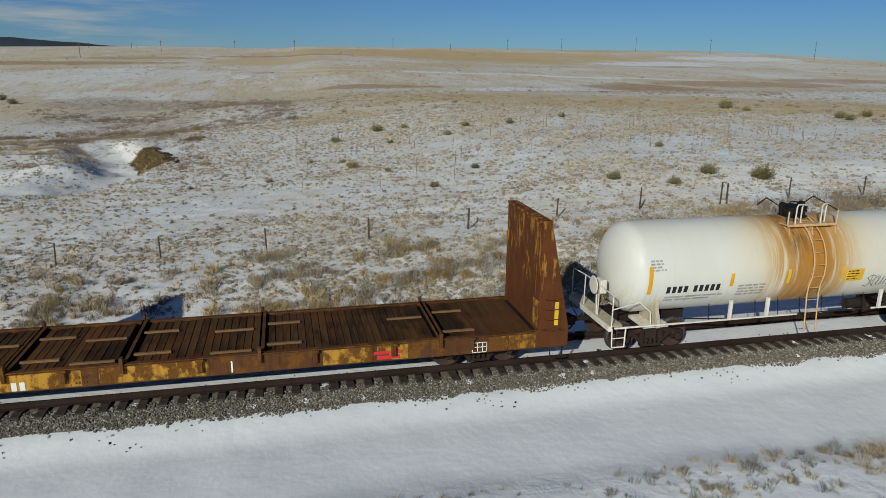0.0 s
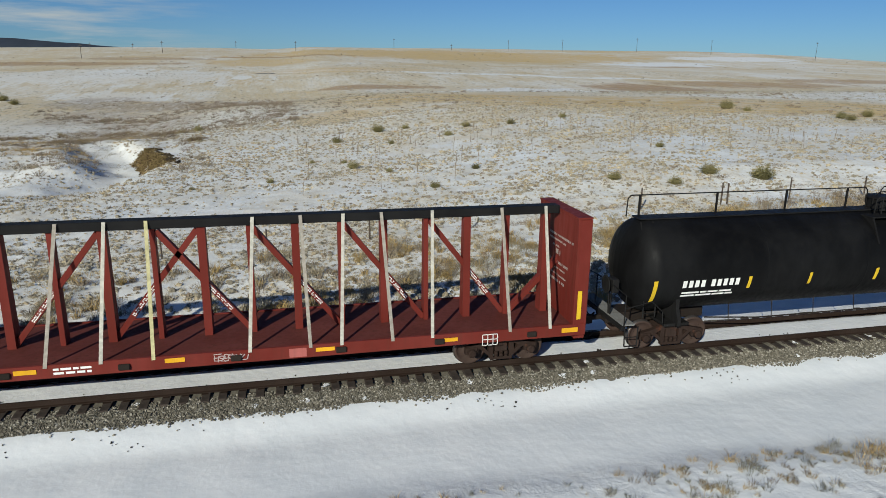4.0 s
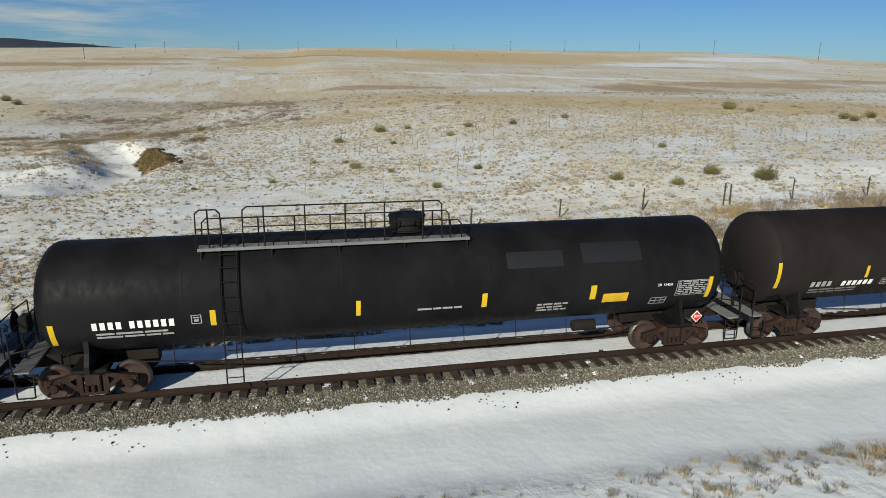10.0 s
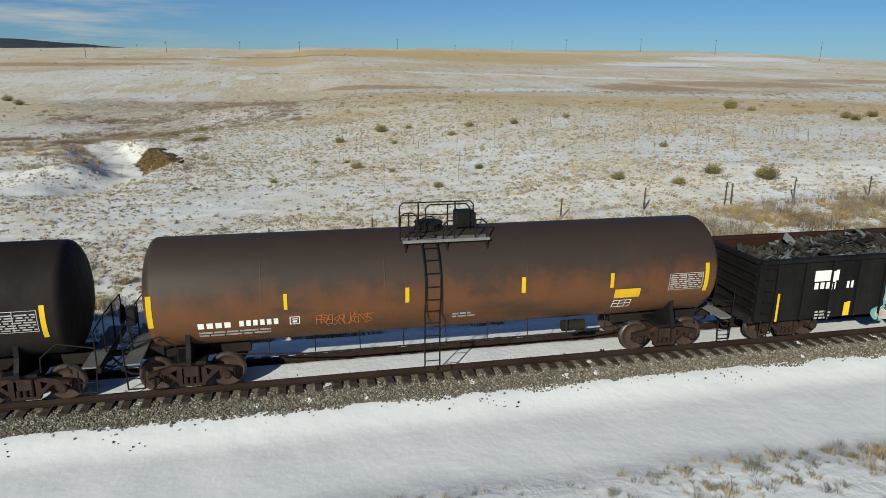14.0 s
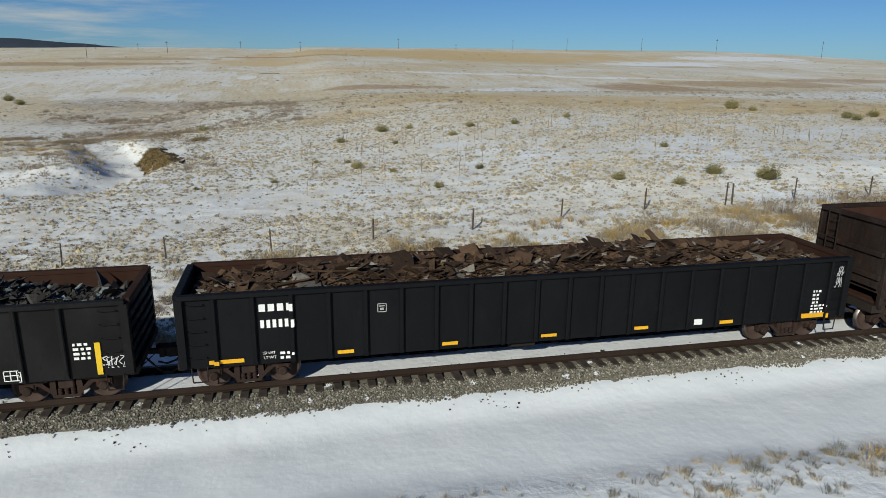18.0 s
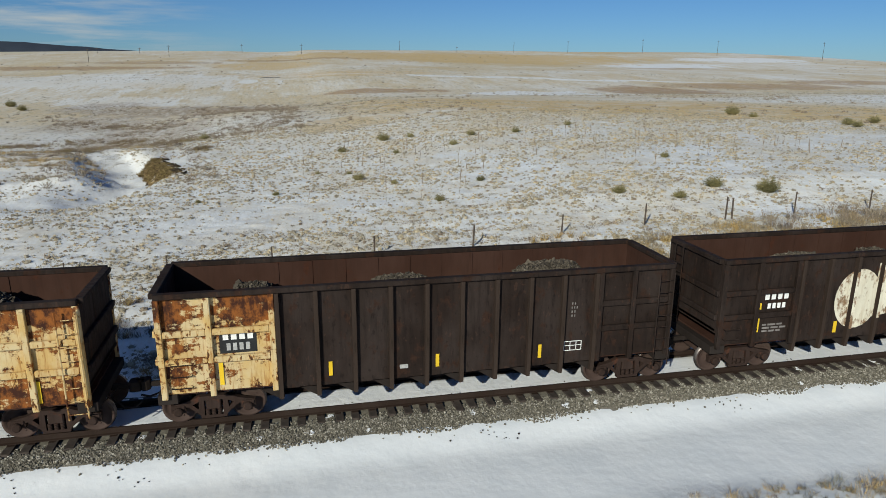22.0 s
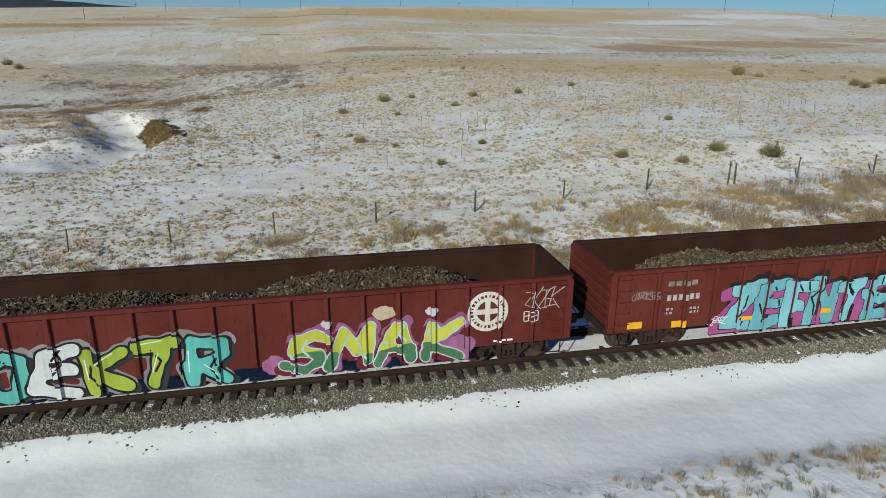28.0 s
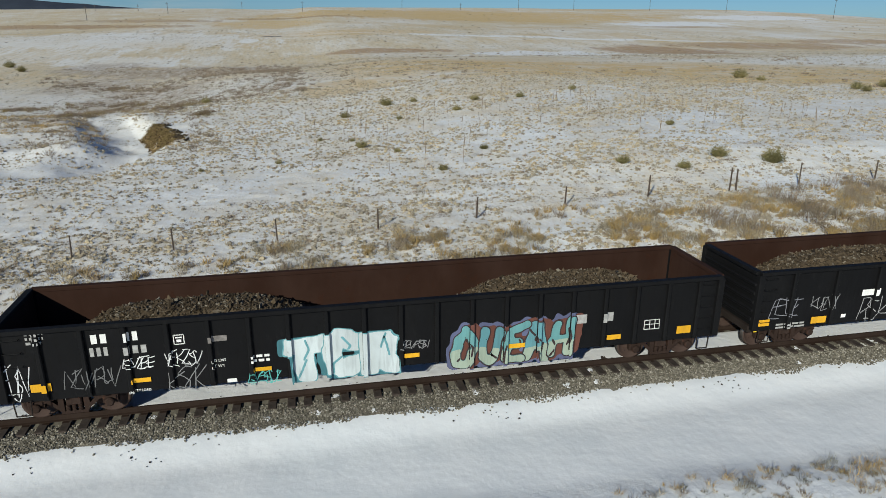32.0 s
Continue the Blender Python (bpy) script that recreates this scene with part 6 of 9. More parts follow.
def marks_g5(s):
    bars(s, (2,), -7.72, 2.3, 0.25, WHITED, 2, 0.68, 0.2)
    bars(s, (2,), -6.94, 2.31, 0.25, WHITED, 2, 0.58, 0.2)
    bars(s, (3,), -7.79, 1.95, 0.24, GREYD, 2, 0.48, 0.2)
    bars(s, (3,), -6.98, 1.95, 0.22, GREYD, 2, 0.71, 0.2)
    refa(s, -9.28, -8.8, 1.11, 1.33)
    refa(s, -6.9, -6.44, 1.12, 1.24)
    refa(s, -3.85, -3.39, 1.12, 1.23)
    refa(s, 0.21, 0.65, 1.09, 1.22)
    refa(s, 3.26, 3.76, 1.08, 1.22)
    refa(s, 6.33, 6.78, 1.05, 1.21)
    refa(s, 8.62, 9.09, 1.04, 1.29)
    mural(s, -3.0, 0.0, 0.64, 2.10, "TCR", ((0.58, 0.64, 0.64),), (0.14, 0.33, 0.36), 41, None, 0.17, shade=(0.07, 0.20, 0.23), wild=0.015, power=7.0, cast=(-0.14, -0.02), line=0.025)
    mural(s, 1.55, 5.2, 0.55, 1.92, "OUEAH", ((0.15, 0.34, 0.34), (0.13, 0.30, 0.33)), (0.05, 0.035, 0.035), 47, (0.12, 0.13, 0.22), 0.095, low=(0.36, 0.43, 0.34), shade=(0.15, 0.06, 0.045), wild=0.12, lean=0.08, cast=(0.24, 0.06))
    bars(s, (2,), 5.30, 1.66, 0.28, GREYD, 2, 1.5, 1.5)
    scribble(s, -7.02, -6.43, 1.51, 1.85, (.8,.8,.78), 262, 3)
    scribble(s, -6.07, -5.26, 1.49, 1.92, (.7,.7,.68), 227, 3)
    scribble(s, -5.99, -5.28, 0.78, 1.43, (.25,.25,.25), 224, 3)
    scribble(s, -9.91, -9.47, 0.96, 1.83, (.7,.7,.7), 369, 3)
    scribble(s, -8.49, -7.34, 1.11, 1.63, (.2,.2,.2), 318, 4)
    scribble(s, -3.98, -3.28, 0.74, 1.11, (.15,.55,.5), 150, 3)
    boxed(s, 7.52, 1.26, 0.52, 0.32, WHITED, 2, 3)
    boxed(s, -5.78, 2.09, 0.27, 0.28, WHITED, 2)
    words(s, "LD LMT", -4.90, 1.495, 0.080, WHITED, 3, 1.00)
    words(s, "LT WT", -4.90, 1.336, 0.079, WHITED, 3, 1.00)
    words(s, "EMPTY LOAD", -6.99, 0.843, 0.075, WHITED, 3, 0.84)
    rect(s, "painted_emblem", -4.93, -4.46, 2.09, 2.25, FAINT, 3)
    lines(s, -9.19, 2.66, 3, 0.41, 0.070, GREYD, 2, 91)
    lines(s, -3.9, 1.52, 2, 0.48, 0.075, WHITED, 2, 39)
    rect(s, "painted_patch", -4.56, -4.31, 0.85, 0.96, WHITED, 0)
    scribble(s, 0.16, 0.8, 1.34, 1.62, (.3,.3,.3), 8, 3)


def marks_g6(s):
    refl(s, -9.90, -9.78, 0.83, 1.76)
    refa(s, -9.83, -9.38, 1.01, 1.23)
    refa(s, -7.85, -7.3, 0.94, 1.17)
    rect(s, "painted_emblem", -6.09, -5.39, 1.75, 1.96, WHITED, 3)
    scribble(s, -6.13, -5.13, 0.84, 1.66, (.5,.5,.5), 229, 3)
    scribble(s, -9.41, -8.49, 1.26, 1.93, (.3,.3,.33), 351, 3)
    scribble(s, -7.93, -7.15, 1.37, 1.87, (.3,.3,.3), 296, 3)
    rect(s, "painted_patch", -6.72, -6.55, 1.04, 1.16, WHITED, 0)
    lines(s, -9.1, 0.97, 2, 1.15, 0.060, GREYD, 2, 91)


def marks_red(s):
    bars(s, (3,), -8.63, 0.98, 0.20, WHITED, 2, 0.63, 0.2)
    bars(s, (5,), -7.66, 0.98, 0.18, WHITED, 2, 0.63, 0.2)
    refa(s, -11.16, -10.6, 0.98, 1.15)
    refa(s, -3.8, -3.29, 1.07, 1.19)
    refa(s, -0.34, 0.14, 1.09, 1.21)
    refa(s, 3.43, 3.93, 1.07, 1.18)
    refa(s, 6.71, 7.32, 1.05, 1.16)
    refa(s, 10.41, 10.91, 1.04, 1.18)
    refl(s, -11.20, -11.07, 1.38, 2.45)
    refl(s, 10.84, 10.97, 1.42, 2.28)
    lines(s, -2.92, 1.12, 2, 0.87, 0.060, WHITED, 2, 29)
    boxed(s, 8.03, 0.84, 0.46, 0.34, WHITED, 2, 3)
    scribble(s, -6.27, -5.64, 0.97, 1.18, (.6,.5,.48), 234, 3)
    scribble(s, 0.87, 1.57, 1.0, 1.21, (.5,.4,.38), 35, 3)
    boxed(s, -11.22, 2.63, 0.18, 0.29, WHITED, 2)
    rect(s, "sign", -7.59, -7.06, 0.57, 0.9, REDPATCH, 2)
    rect(s, "sign", 2.74, 3.19, 0.96, 1.21, REDPATCH, 2)


def marks_flat(s):
    bars(s, (2,), -4.17, 0.67, 0.22, WHITED, 2, 0.64, 0.2)
    bars(s, (5,), -2.75, 0.86, 0.07, FLATB, 2, 0.8, 0.25)
    bars(s, (4,), -2.75, 0.72, 0.07, FLATB, 2, 0.8, 0.25)
    bars(s, (6,), -1.95, 0.82, 0.05, FLATB, 2, 0.8, 0.25)
    rect(s, "painted_emblem", 4.66, 5.42, 0.84, 0.93, REDD, 2)
    rect(s, "painted_emblem", 4.74, 5.36, 0.69, 0.80, REDD, 2)
    rect(s, "sign", 7.96, 8.46, 0.70, 0.98, FLATY, 2)
    boxed(s, 7.42, 0.65, 0.44, 0.31, WHITED, 2, 3)
    rect(s, "placard", 0.95, 0.99, 0.68, 1.0, WHITED, 2)


DECOR = {"white": marks_white, "bt1": marks_bt1, "bt2": marks_bt2, "bt3": marks_bt3, "bt4": marks_bt4, "bt5": marks_bt5, "g1": marks_g1, "g2": marks_g2, "h1": marks_h1, "h2": marks_h2, "h3": marks_h3, "h4": marks_h4, "g3": marks_g3, "g4": marks_g4, "g5": marks_g5, "g6": marks_g6, "red": marks_red, "flat": marks_flat}

# ---- the cars of the train ----
CARS = []     # (object, where its middle stands in the train)
LOADS = []


def car_empty(name, label, category, u):
    o = thing(name, label, category, "cars of the freight train", at=(u, 0, 0))
    CARS.append((o, u))
    return o


def refl(s, x0, x1, z0, z1):
    rect(s, "reflector", x0, x1, z0, z1, REFL, 14 if isinstance(s, Side) and s.proud else 3, "yellow reflective strip")


def refa(s, x0, x1, z0, z1):
    rect(s, "reflector", x0, x1, z0, z1, AMBER, 14 if isinstance(s, Side) and s.proud else 3, "amber reflective strip")


BATTEN = paint("bare_batten_wood", (0.20, 0.12, 0.055), dirt=(0.10, 0.055, 0.025), amount=0.6, rough=0.9, seed=66.0)
REDPATCH = paint("faded_red_marking", (0.40, 0.115, 0.10), amount=0.3, rough=0.6, seed=70.0, bump=0.0005)
BLUE = paint("blue_sign_paint", (0.03, 0.22, 0.46), amount=0.2, rough=0.5, seed=72.0, bump=0.0005)


def handrail(parent, pts, mat, r=0.019, name="handrail"):
    return part(name, pipe(B(), pts, r), mat, parent)


def ladder(parent, x, ys, zs, mat, w=0.42, rungs=8, name="ladder"):
    """A ladder whose foot and head lie at (ys[i], zs[i]) down a line of points."""
    stile = lambda dx: pipe(B(), [(x + dx, y, z) for y, z in zip(ys, zs)], 0.022)
    at_rungs = []
    L = [0]
    for i in range(len(ys) - 1):
        L.append(L[-1] + math.hypot(ys[i + 1] - ys[i], zs[i + 1] - zs[i]))
    for k in range(rungs):
        d = L[-1] * (k + 0.4) / rungs
        i = max(j for j in range(len(L) - 1) if L[j] <= d)
        t = (d - L[i]) / (L[i + 1] - L[i])
        y, z = ys[i] + (ys[i + 1] - ys[i]) * t, zs[i] + (zs[i + 1] - zs[i]) * t
        at_rungs.append((x, y, z))
    out = part(name, stile(-w / 2), mat, parent)
    part("stile", stile(w / 2), mat, out)
    for p in at_rungs:
        part("rung", rod(B(), (-w / 2, 0, 0), (w / 2, 0, 0), 0.014, 6), mat, out, at=p)
    return out


def tank_body(car, x0, x1, r, zc, mat, label, seams=(), dish=0.52):
    """A welded tank with dished heads."""
    d = r * dish
    prof = []
    for k in range(13):
        a = math.pi / 2 * k / 12
        prof.append((x0 + d - d * math.cos(a), max(r * math.sin(a), 1e-6)))
    for s in sorted(seams):
        prof += [(s - 0.10, r), (s - 0.025, r), (s - 0.02, r), (s - 0.008, r + 0.004), (s + 0.008, r + 0.004), (s + 0.02, r), (s + 0.025, r), (s + 0.10, r)]
    for k in range(13):
        a = math.pi / 2 * (12 - k) / 12
        prof.append((x1 - d + d * math.cos(a), max(r * math.sin(a), 1e-6)))
    return part("tank", lathe(B(), prof, 72), mat, car, label, True, at=(0, 0, zc))


def tank_under(car, x0, x1, r, zc, trucks, steel, brake_left=True, sill=0.42, grate=None):
    """Stub sills, saddles, end platforms with their rails, steps, and the piping below."""
    for s, xe, xt in ((-1, x0, trucks[0]), (1, x1, trucks[1])):
        end = xe + s * sill
        a, b = sorted((end, xt - s * 1.5))
        bm = box(B(), a, b, -0.36, 0.36, 0.74, 1.06, 0.02)
        part("stub_sill", bm, DARKST, car)
        bm = prism_x(B(), [(-1.42, 0.90), (-1.42, 1.10), (-1.26, 1.40), (-1.22, 1.75), (-1.02, zc - math.sqrt(r * r - 1.02 ** 2) + 0.06), (-0.5, zc - r + 0.12), (0.5, zc - r + 0.12), (1.02, zc - math.sqrt(r * r - 1.02 ** 2) + 0.06), (1.22, 1.75), (1.26, 1.40), (1.42, 1.10), (1.42, 0.90)], xt - 0.06, xt + 0.06)
        part("saddle", bm, CREAM if steel is WHITEP else steel, car)
        part("bolster_web", box(B(), xt - 0.42, xt + 0.42, -1.3, 1.3, 0.86, 0.96, 0.015), steel, car)
        # end platform with grating bars
        p, q = sorted((end, xe + s * 0.02))
        deck = CREAM if steel is WHITEP else GRATE
        plat = part("end_platform", box(B(), p, q, -1.42, 1.42, 1.05, 1.075), deck, car, "steel grating end platform")
        bar = finish(box(B(), -0.012, 0.012, -1.42, 1.42, 1.0755, 1.10), "grating_bar", deck)
        for k in range(10):
            part("grating_bar", bar, deck, plat, at=(p + 0.012 + (q - p - 0.024) * k / 9, 0, 0))
        part("end_sill", box(B(), end - 0.05, end + 0.05, -1.46, 1.46, 0.92, 1.07, 0.01), steel, car)
        e = end - s * 0.04
        handrail(car, [(e, -1.44, 1.05), (e, -1.44, 2.02), (e, -0.5, 2.08), (e, 0.5, 2.08), (e, 1.44, 2.02), (e, 1.44, 1.05)], steel)
        handrail(car, [(e, -0.5, 1.05), (e, -0.5, 2.08)], steel)
        handrail(car, [(e, 0.5, 1.05), (e, 0.5, 2.08)], steel)
        handrail(car, [(e, -1.44, 1.6), (xe - s * 0.5, -1.38, 1.75), (xe - s * 0.9, -1.36, 1.4), (xe - s * 0.9, -1.42, 1.05)], steel)
        # sill step
        xs = end - s * 0.28
        bm = pipe(B(), [(xs - 0.22, -1.45, 1.02), (xs - 0.20, -1.47, 0.42), (xs + 0.20, -1.47, 0.42), (xs + 0.22, -1.45, 1.02)], 0.02)
        rod(bm, (xs - 0.2, -1.46, 0.7), (xs + 0.2, -1.46, 0.7), 0.016, 6)
        part("sill_step", bm, steel, car)
        if (s < 0) == brake_left:
            bm = lathe(B(), [(-0.022, 0.255), (0.0, 0.285), (0.022, 0.255), (0.0, 0.225), (-0.022, 0.255)], 24)
            for k in range(5):
                a = k * 1.2566
                rod(bm, (0, 0, 0), (0, 0.25 * math.cos(a), 0.25 * math.sin(a)), 0.018, 5)
            rod(bm, (0, 0, 0), (-s * 0.3, 0, 0), 0.03, 8)
            rod(bm, (-s * 0.10, 0, 0), (-s * 0.16, 0, -1.0), 0.03, 6)
            part("brake_wheel", bm, steel, car, at=(end + s * 0.12, -0.42, 2.06))
            part("brake_housing", box(B(), min(end - s * 0.02, end - s * 0.24), max(end - s * 0.02, end - s * 0.24), -0.62, -0.24, 1.80, 2.24, 0.03), steel, car)
    # brake cylinder, reservoir and rods hanging below
    bm = lathe(B(), [(trucks[1] - 3.2, 0.0), (trucks[1] - 3.2, 0.17), (trucks[1] - 2.5, 0.17), (trucks[1] - 2.5, 0.0)], 16)
    bmesh.ops.translate(bm, verts=bm.verts, vec=(0, -0.6, 0.88))
    part("air_reservoir", bm, DARKST, car, smooth=False)
    bm = pipe(B(), [(trucks[0] + 1.2, -0.9, 0.92), (trucks[0] + 3.0, -1.0, 0.82), (trucks[1] - 3.0, -1.0, 0.82), (trucks[1] - 1.2, -0.9, 0.92)], 0.022)
    for k in range(9):
        x = trucks[0] + 2 + (trucks[1] - trucks[0] - 4) * k / 8
        rod(bm, (x, -1.0, 0.82), (x, -0.9, zc - math.sqrt(r * r - 0.81) + 0.03), 0.014, 5)
    part("train_line_pipe", bm, DARKST, car)


def manway(car, x, r, zc, mat, rad=0.44, h=0.42, bolts=True, label="bolted manway housing"):
    bm = lathe(B(), [(0.0, rad + 0.07), (0.03, rad + 0.07), (0.03, rad), (h * 0.8, rad), (h * 0.82, rad + 0.05), (h * 0.92, rad + 0.05), (h, rad - 0.06), (h, 0.0)], 28, "Z")
    rod(bm, (-rad * 0.6, 0, h), (-rad * 0.3, 0, h + 0.12), 0.02)
    rod(bm, (-rad * 0.3, 0, h + 0.12), (rad * 0.3, 0, h + 0.12), 0.02)
    rod(bm, (rad * 0.3, 0, h + 0.12), (rad * 0.6, 0, h), 0.02)
    o = part("manway", bm, mat, car, label, at=(x, 0, zc + r - 0.02))
    if bolts:
        bolt = finish(rod(B(), (0, 0, h * 0.4), (0, 0, h), 0.025, 6), "bolt", mat)
        for k in range(8):
            a = k * math.pi / 4 + 0.2
            part("bolt", bolt, mat, o, at=((rad + 0.03) * math.cos(a), (rad + 0.03) * math.sin(a), 0))
    return o


def walkway(car, x0, x1, r, zc, mat, grate, y0=-0.95, top=None):
    """A side walkway of grating on brackets along the top of the tank."""
    z = zc + math.sqrt(r * r - 0.55 ** 2) + 0.10 if top is None else top
    n = max(2, int((x1 - x0) / 0.36))
    w = part("walkway", box(B(), x0, x1, y0, y0 + 0.025, z - 0.07, z + 0.01), grate, car, "steel grating walkway")
    d = (x1 - x0) / n
    panel = finish(box(B(), 0.012, d - 0.012, y0 + 0.027, -0.34, z - 0.035, z), "grating_panel", grate)
    for k in range(n):
        part("grating_panel", panel, grate, w, at=(x0 + d * k, 0, 0))
    m = max(2, round((x1 - x0) / 2.0))
    for k in range(m + 1):
        a = x0 + 0.08 + (x1 - x0 - 0.16) * k / m
        yb = min(1.2, abs(y0) + 0.06)
        bm = prism_x(B(), [(y0 + 0.02, z - 0.09), (-0.3, z - 0.09), (-yb * 0.8, zc + math.sqrt(max(0.05, r * r - (yb * 0.8) ** 2)) - 0.02), (-yb, zc + math.sqrt(max(0.05, r * r - yb ** 2)))], a - 0.02, a + 0.02)
        part("bracket", bm, mat, w)
    return z


def rails_on(car, x0, x1, z, h, mat, y=-0.9, posts=4, mid=True, bow=(True, True), r=0.02):
    bm = B()
    a, b = x0, x1
    pts = ([(a - 0.02, y, z), (a, y, z + h - 0.1), (a + 0.1, y, z + h)] if bow[0] else [(a, y, z + h)]) + ([(b - 0.1, y, z + h), (b, y, z + h - 0.1), (b + 0.02, y, z)] if bow[1] else [(b, y, z + h)])
    pipe(bm, pts, r)
    for k in range(posts):
        x = x0 + (x1 - x0) * (k + 0.5) / posts
        rod(bm, (x, y, z - 0.05), (x, y, z + h), r * 1.15, 6)
    if mid:
        rod(bm, (x0, y, z + h * 0.5), (x1, y, z + h * 0.5), r * 0.8, 6)
    return part("handrail", bm, mat, car)


def tank_car(u, x0, x1, r, zc, trucks, mat, label, key, steel=None, seams=(), brake_left=True, dish=0.52):
    steel = steel or BLACKST
    car = car_empty("tank_car", label, "tank car", u)
    tank_body(car, x0, x1, r, zc, mat, "", seams, dish)
    tank_under(car, x0, x1, r, zc, trucks, steel, brake_left)
    add_trucks(car, trucks)
    add_couplers(car, x0 - 0.42, x1 + 0.42)
    s = Drum(car, r, zc)
    s.y0 = -1.44
    DECOR[key](s)
    return car


def arch_ladder(car, x, r, zc, mat, foot=0.5, head=80, rungs=10):
    """A ladder bent round the near side of the tank."""
    ang = [head - k * (head + 35) / 8 for k in range(9)]
    ys = [-(r + 0.09) * math.cos(radians(a)) for a in ang]
    zs = [zc + (r + 0.09) * math.sin(radians(a)) for a in ang]
    ys = [y if a > 0 else min(y, -r * 0.98) for y, a in zip(ys, ang)]
    ladder(car, x, ys + [-1.5], zs + [foot], mat, 0.42, rungs)


def build_white_tank():
    car = tank_car(15.93, -6.47, 6.46, 1.42, 2.45, (-5.3, 5.3), TANKW, "white tank car with orange rust stains round its manway", "white", WHITEP, (-2.1, 2.1))
    z = walkway(car, -0.9, 0.95, 1.42, 2.45, STAINW, STAINW, -0.95, 3.78)
    for a, b in ((-0.62, -0.26), (0.30, 0.62)):
        handrail(car, [(a, -0.92, z - 0.05), (a, -0.92, z + 0.55), (a + 0.06, -0.90, z + 0.62), (b - 0.03, -0.80, z + 0.60), (b, -0.72, z + 0.5), (b, -0.72, z)], WHITEP, 0.022)
    for a in (-0.88, 0.9):
        handrail(car, [(a, -0.92, z - 0.05), (a, -0.92, z + 0.42)], CREAM, 0.022)
        handrail(car, [(a, -0.92, z + 0.40), (a + 0.1, 0.3, z + 0.62), (a + 0.1, 0.7, z + 0.3)], DARKST, 0.018)
    manway(car, 0.02, 1.42, 2.45, BLACKST, 0.36, 0.34)
    for dx, dy, h in ((-0.3, 0.1, 0.42), (0.34, 0.05, 0.46), (0.1, -0.3, 0.40)):
        bm = lathe(B(), [(0, 0.09), (h * 0.6, 0.09), (h * 0.62, 0.12), (h * 0.9, 0.12), (h, 0.05), (h, 0)], 12, "Z")
        part("valve", bm, BLACKST, car, "black top valve", at=(dx, dy, 3.85))
    arch_ladder(car, 0.02, 1.42, 2.45, STAINW, 0.42, 72, 10)
    # long white side sill rail with its posts
    part("side_rail", box(B(), -6.75, -0.5, -1.46, -1.42, 0.99, 1.035), WHITEP, car)
    part("side_rail", box(B(), 2.3, 6.75, -1.46, -1.42, 0.99, 1.035), WHITEP, car)
    for x in (-2.9, -1.6, 2.6):
        part("rail_post", box(B(), x - 0.05, x + 0.05, -1.45, -1.38, 0.98, 1.62), WHITEP, car)


def build_tank_one():
    car = tank_car(57.95, -9.71, 9.70, 1.47, 2.52, (-8.25, 8.25), BLK1, "long black tank car with a railed roof walkway", "bt1", None, (-5.4, -1.8, 1.8, 5.4))
    bm = box(B(), -9.2, 9.0, -0.28, 0.28, 3.98, 4.02)
    part("roof_walkway", bm, BLACKST, car)
    for a, b, posts in ((-9.4, -0.6, (-9.0, -6.3, -3.75, -1.4)), (-0.05, 8.6, (0.75, 2.9, 5.4, 8.1))):
        rail = rails_on(car, a, b, 4.0, 0.66, BLACKST, 0.22, 0, False)
        for x in posts:
            part("rail_post", box(B(), x - 0.03, x + 0.03, 0.20, 0.24, 3.98, 4.65), BLACKST, rail)
    manway(car, -0.16, 1.47, 2.52, BLACKST, 0.46, 0.44)
    rails_on(car, -1.1, -0.6, 4.0, 0.5, BLACKST, -0.7, 1, True)
    rails_on(car, 0.35, 1.2, 4.0, 0.5, BLACKST, -0.7, 2, True)
    part("platform", box(B(), -1.42, 1.22, -0.98, -0.40, 3.88, 3.92), BLACKST, car, "black steel manway platform")
    for x in (-1.38, -0.10, 1.18):
        bm = prism_x(B(), [(-0.97, 3.88), (-0.42, 3.88), (-0.90, 3.66), (-1.20, 3.35), (-1.33, 3.13), (-1.36, 3.13)], x - 0.03, x + 0.03)
        part("bracket", bm, BLACKST, car)
    for s in (-1, 1):
        ladder(car, s * 9.05, [-1.0, -0.98, -0.7, -0.4], [1.1, 2.6, 3.4, 3.95], BLACKST, 0.4, 9)


def build_tank_two():
    car = tank_car(78.29, -9.56, 9.56, 1.50, 2.60, (-8.0, 7.8), BLK2, "black tank car with yellow marks and sprayed tags", "bt2", None, (-4.8, 0, 4.8))
    bm = box(B(), -8.9, 8.9, -0.3, 0.3, 4.10, 4.14)
    for k in range(13):
        x = -8.4 + k * 1.4
        box(bm, x - 0.03, x + 0.03, -0.42, 0.42, 4.03, 4.10)
    part("roof_walkway", bm, BLACKST, car)
    z = walkway(car, -1.5, 1.5, 1.50, 2.60, BLACKST, BLACKST, -0.95, 3.98)
    rails_on(car, -1.5, 0.95, z, 0.70, BLACKST, -0.9, 2)
    rails_on(car, -1.5, 1.4, z, 0.45, BLACKST, -0.92, 4, False)
    rails_on(car, -1.5, 0.95, z, 0.70, BLACKST, 0.6, 2)
    manway(car, -0.12, 1.5, 2.6, BLACKST, 0.46, 0.44)
    for s, x in ((-1, -8.85), (1, 8.4)):
        rails_on(car, x - 0.3, x + 0.3, 4.1, 0.62, BLACKST, -0.28, 1, False)
        rails_on(car, x - 0.3, x + 0.3, 4.1, 0.62, BLACKST, 0.28, 1, False)
        ladder(car, x + s * 0.42, [-0.55, -0.55, -0.45, -0.3], [1.1, 2.7, 3.5, 4.1], BLACKST, 0.4, 10)


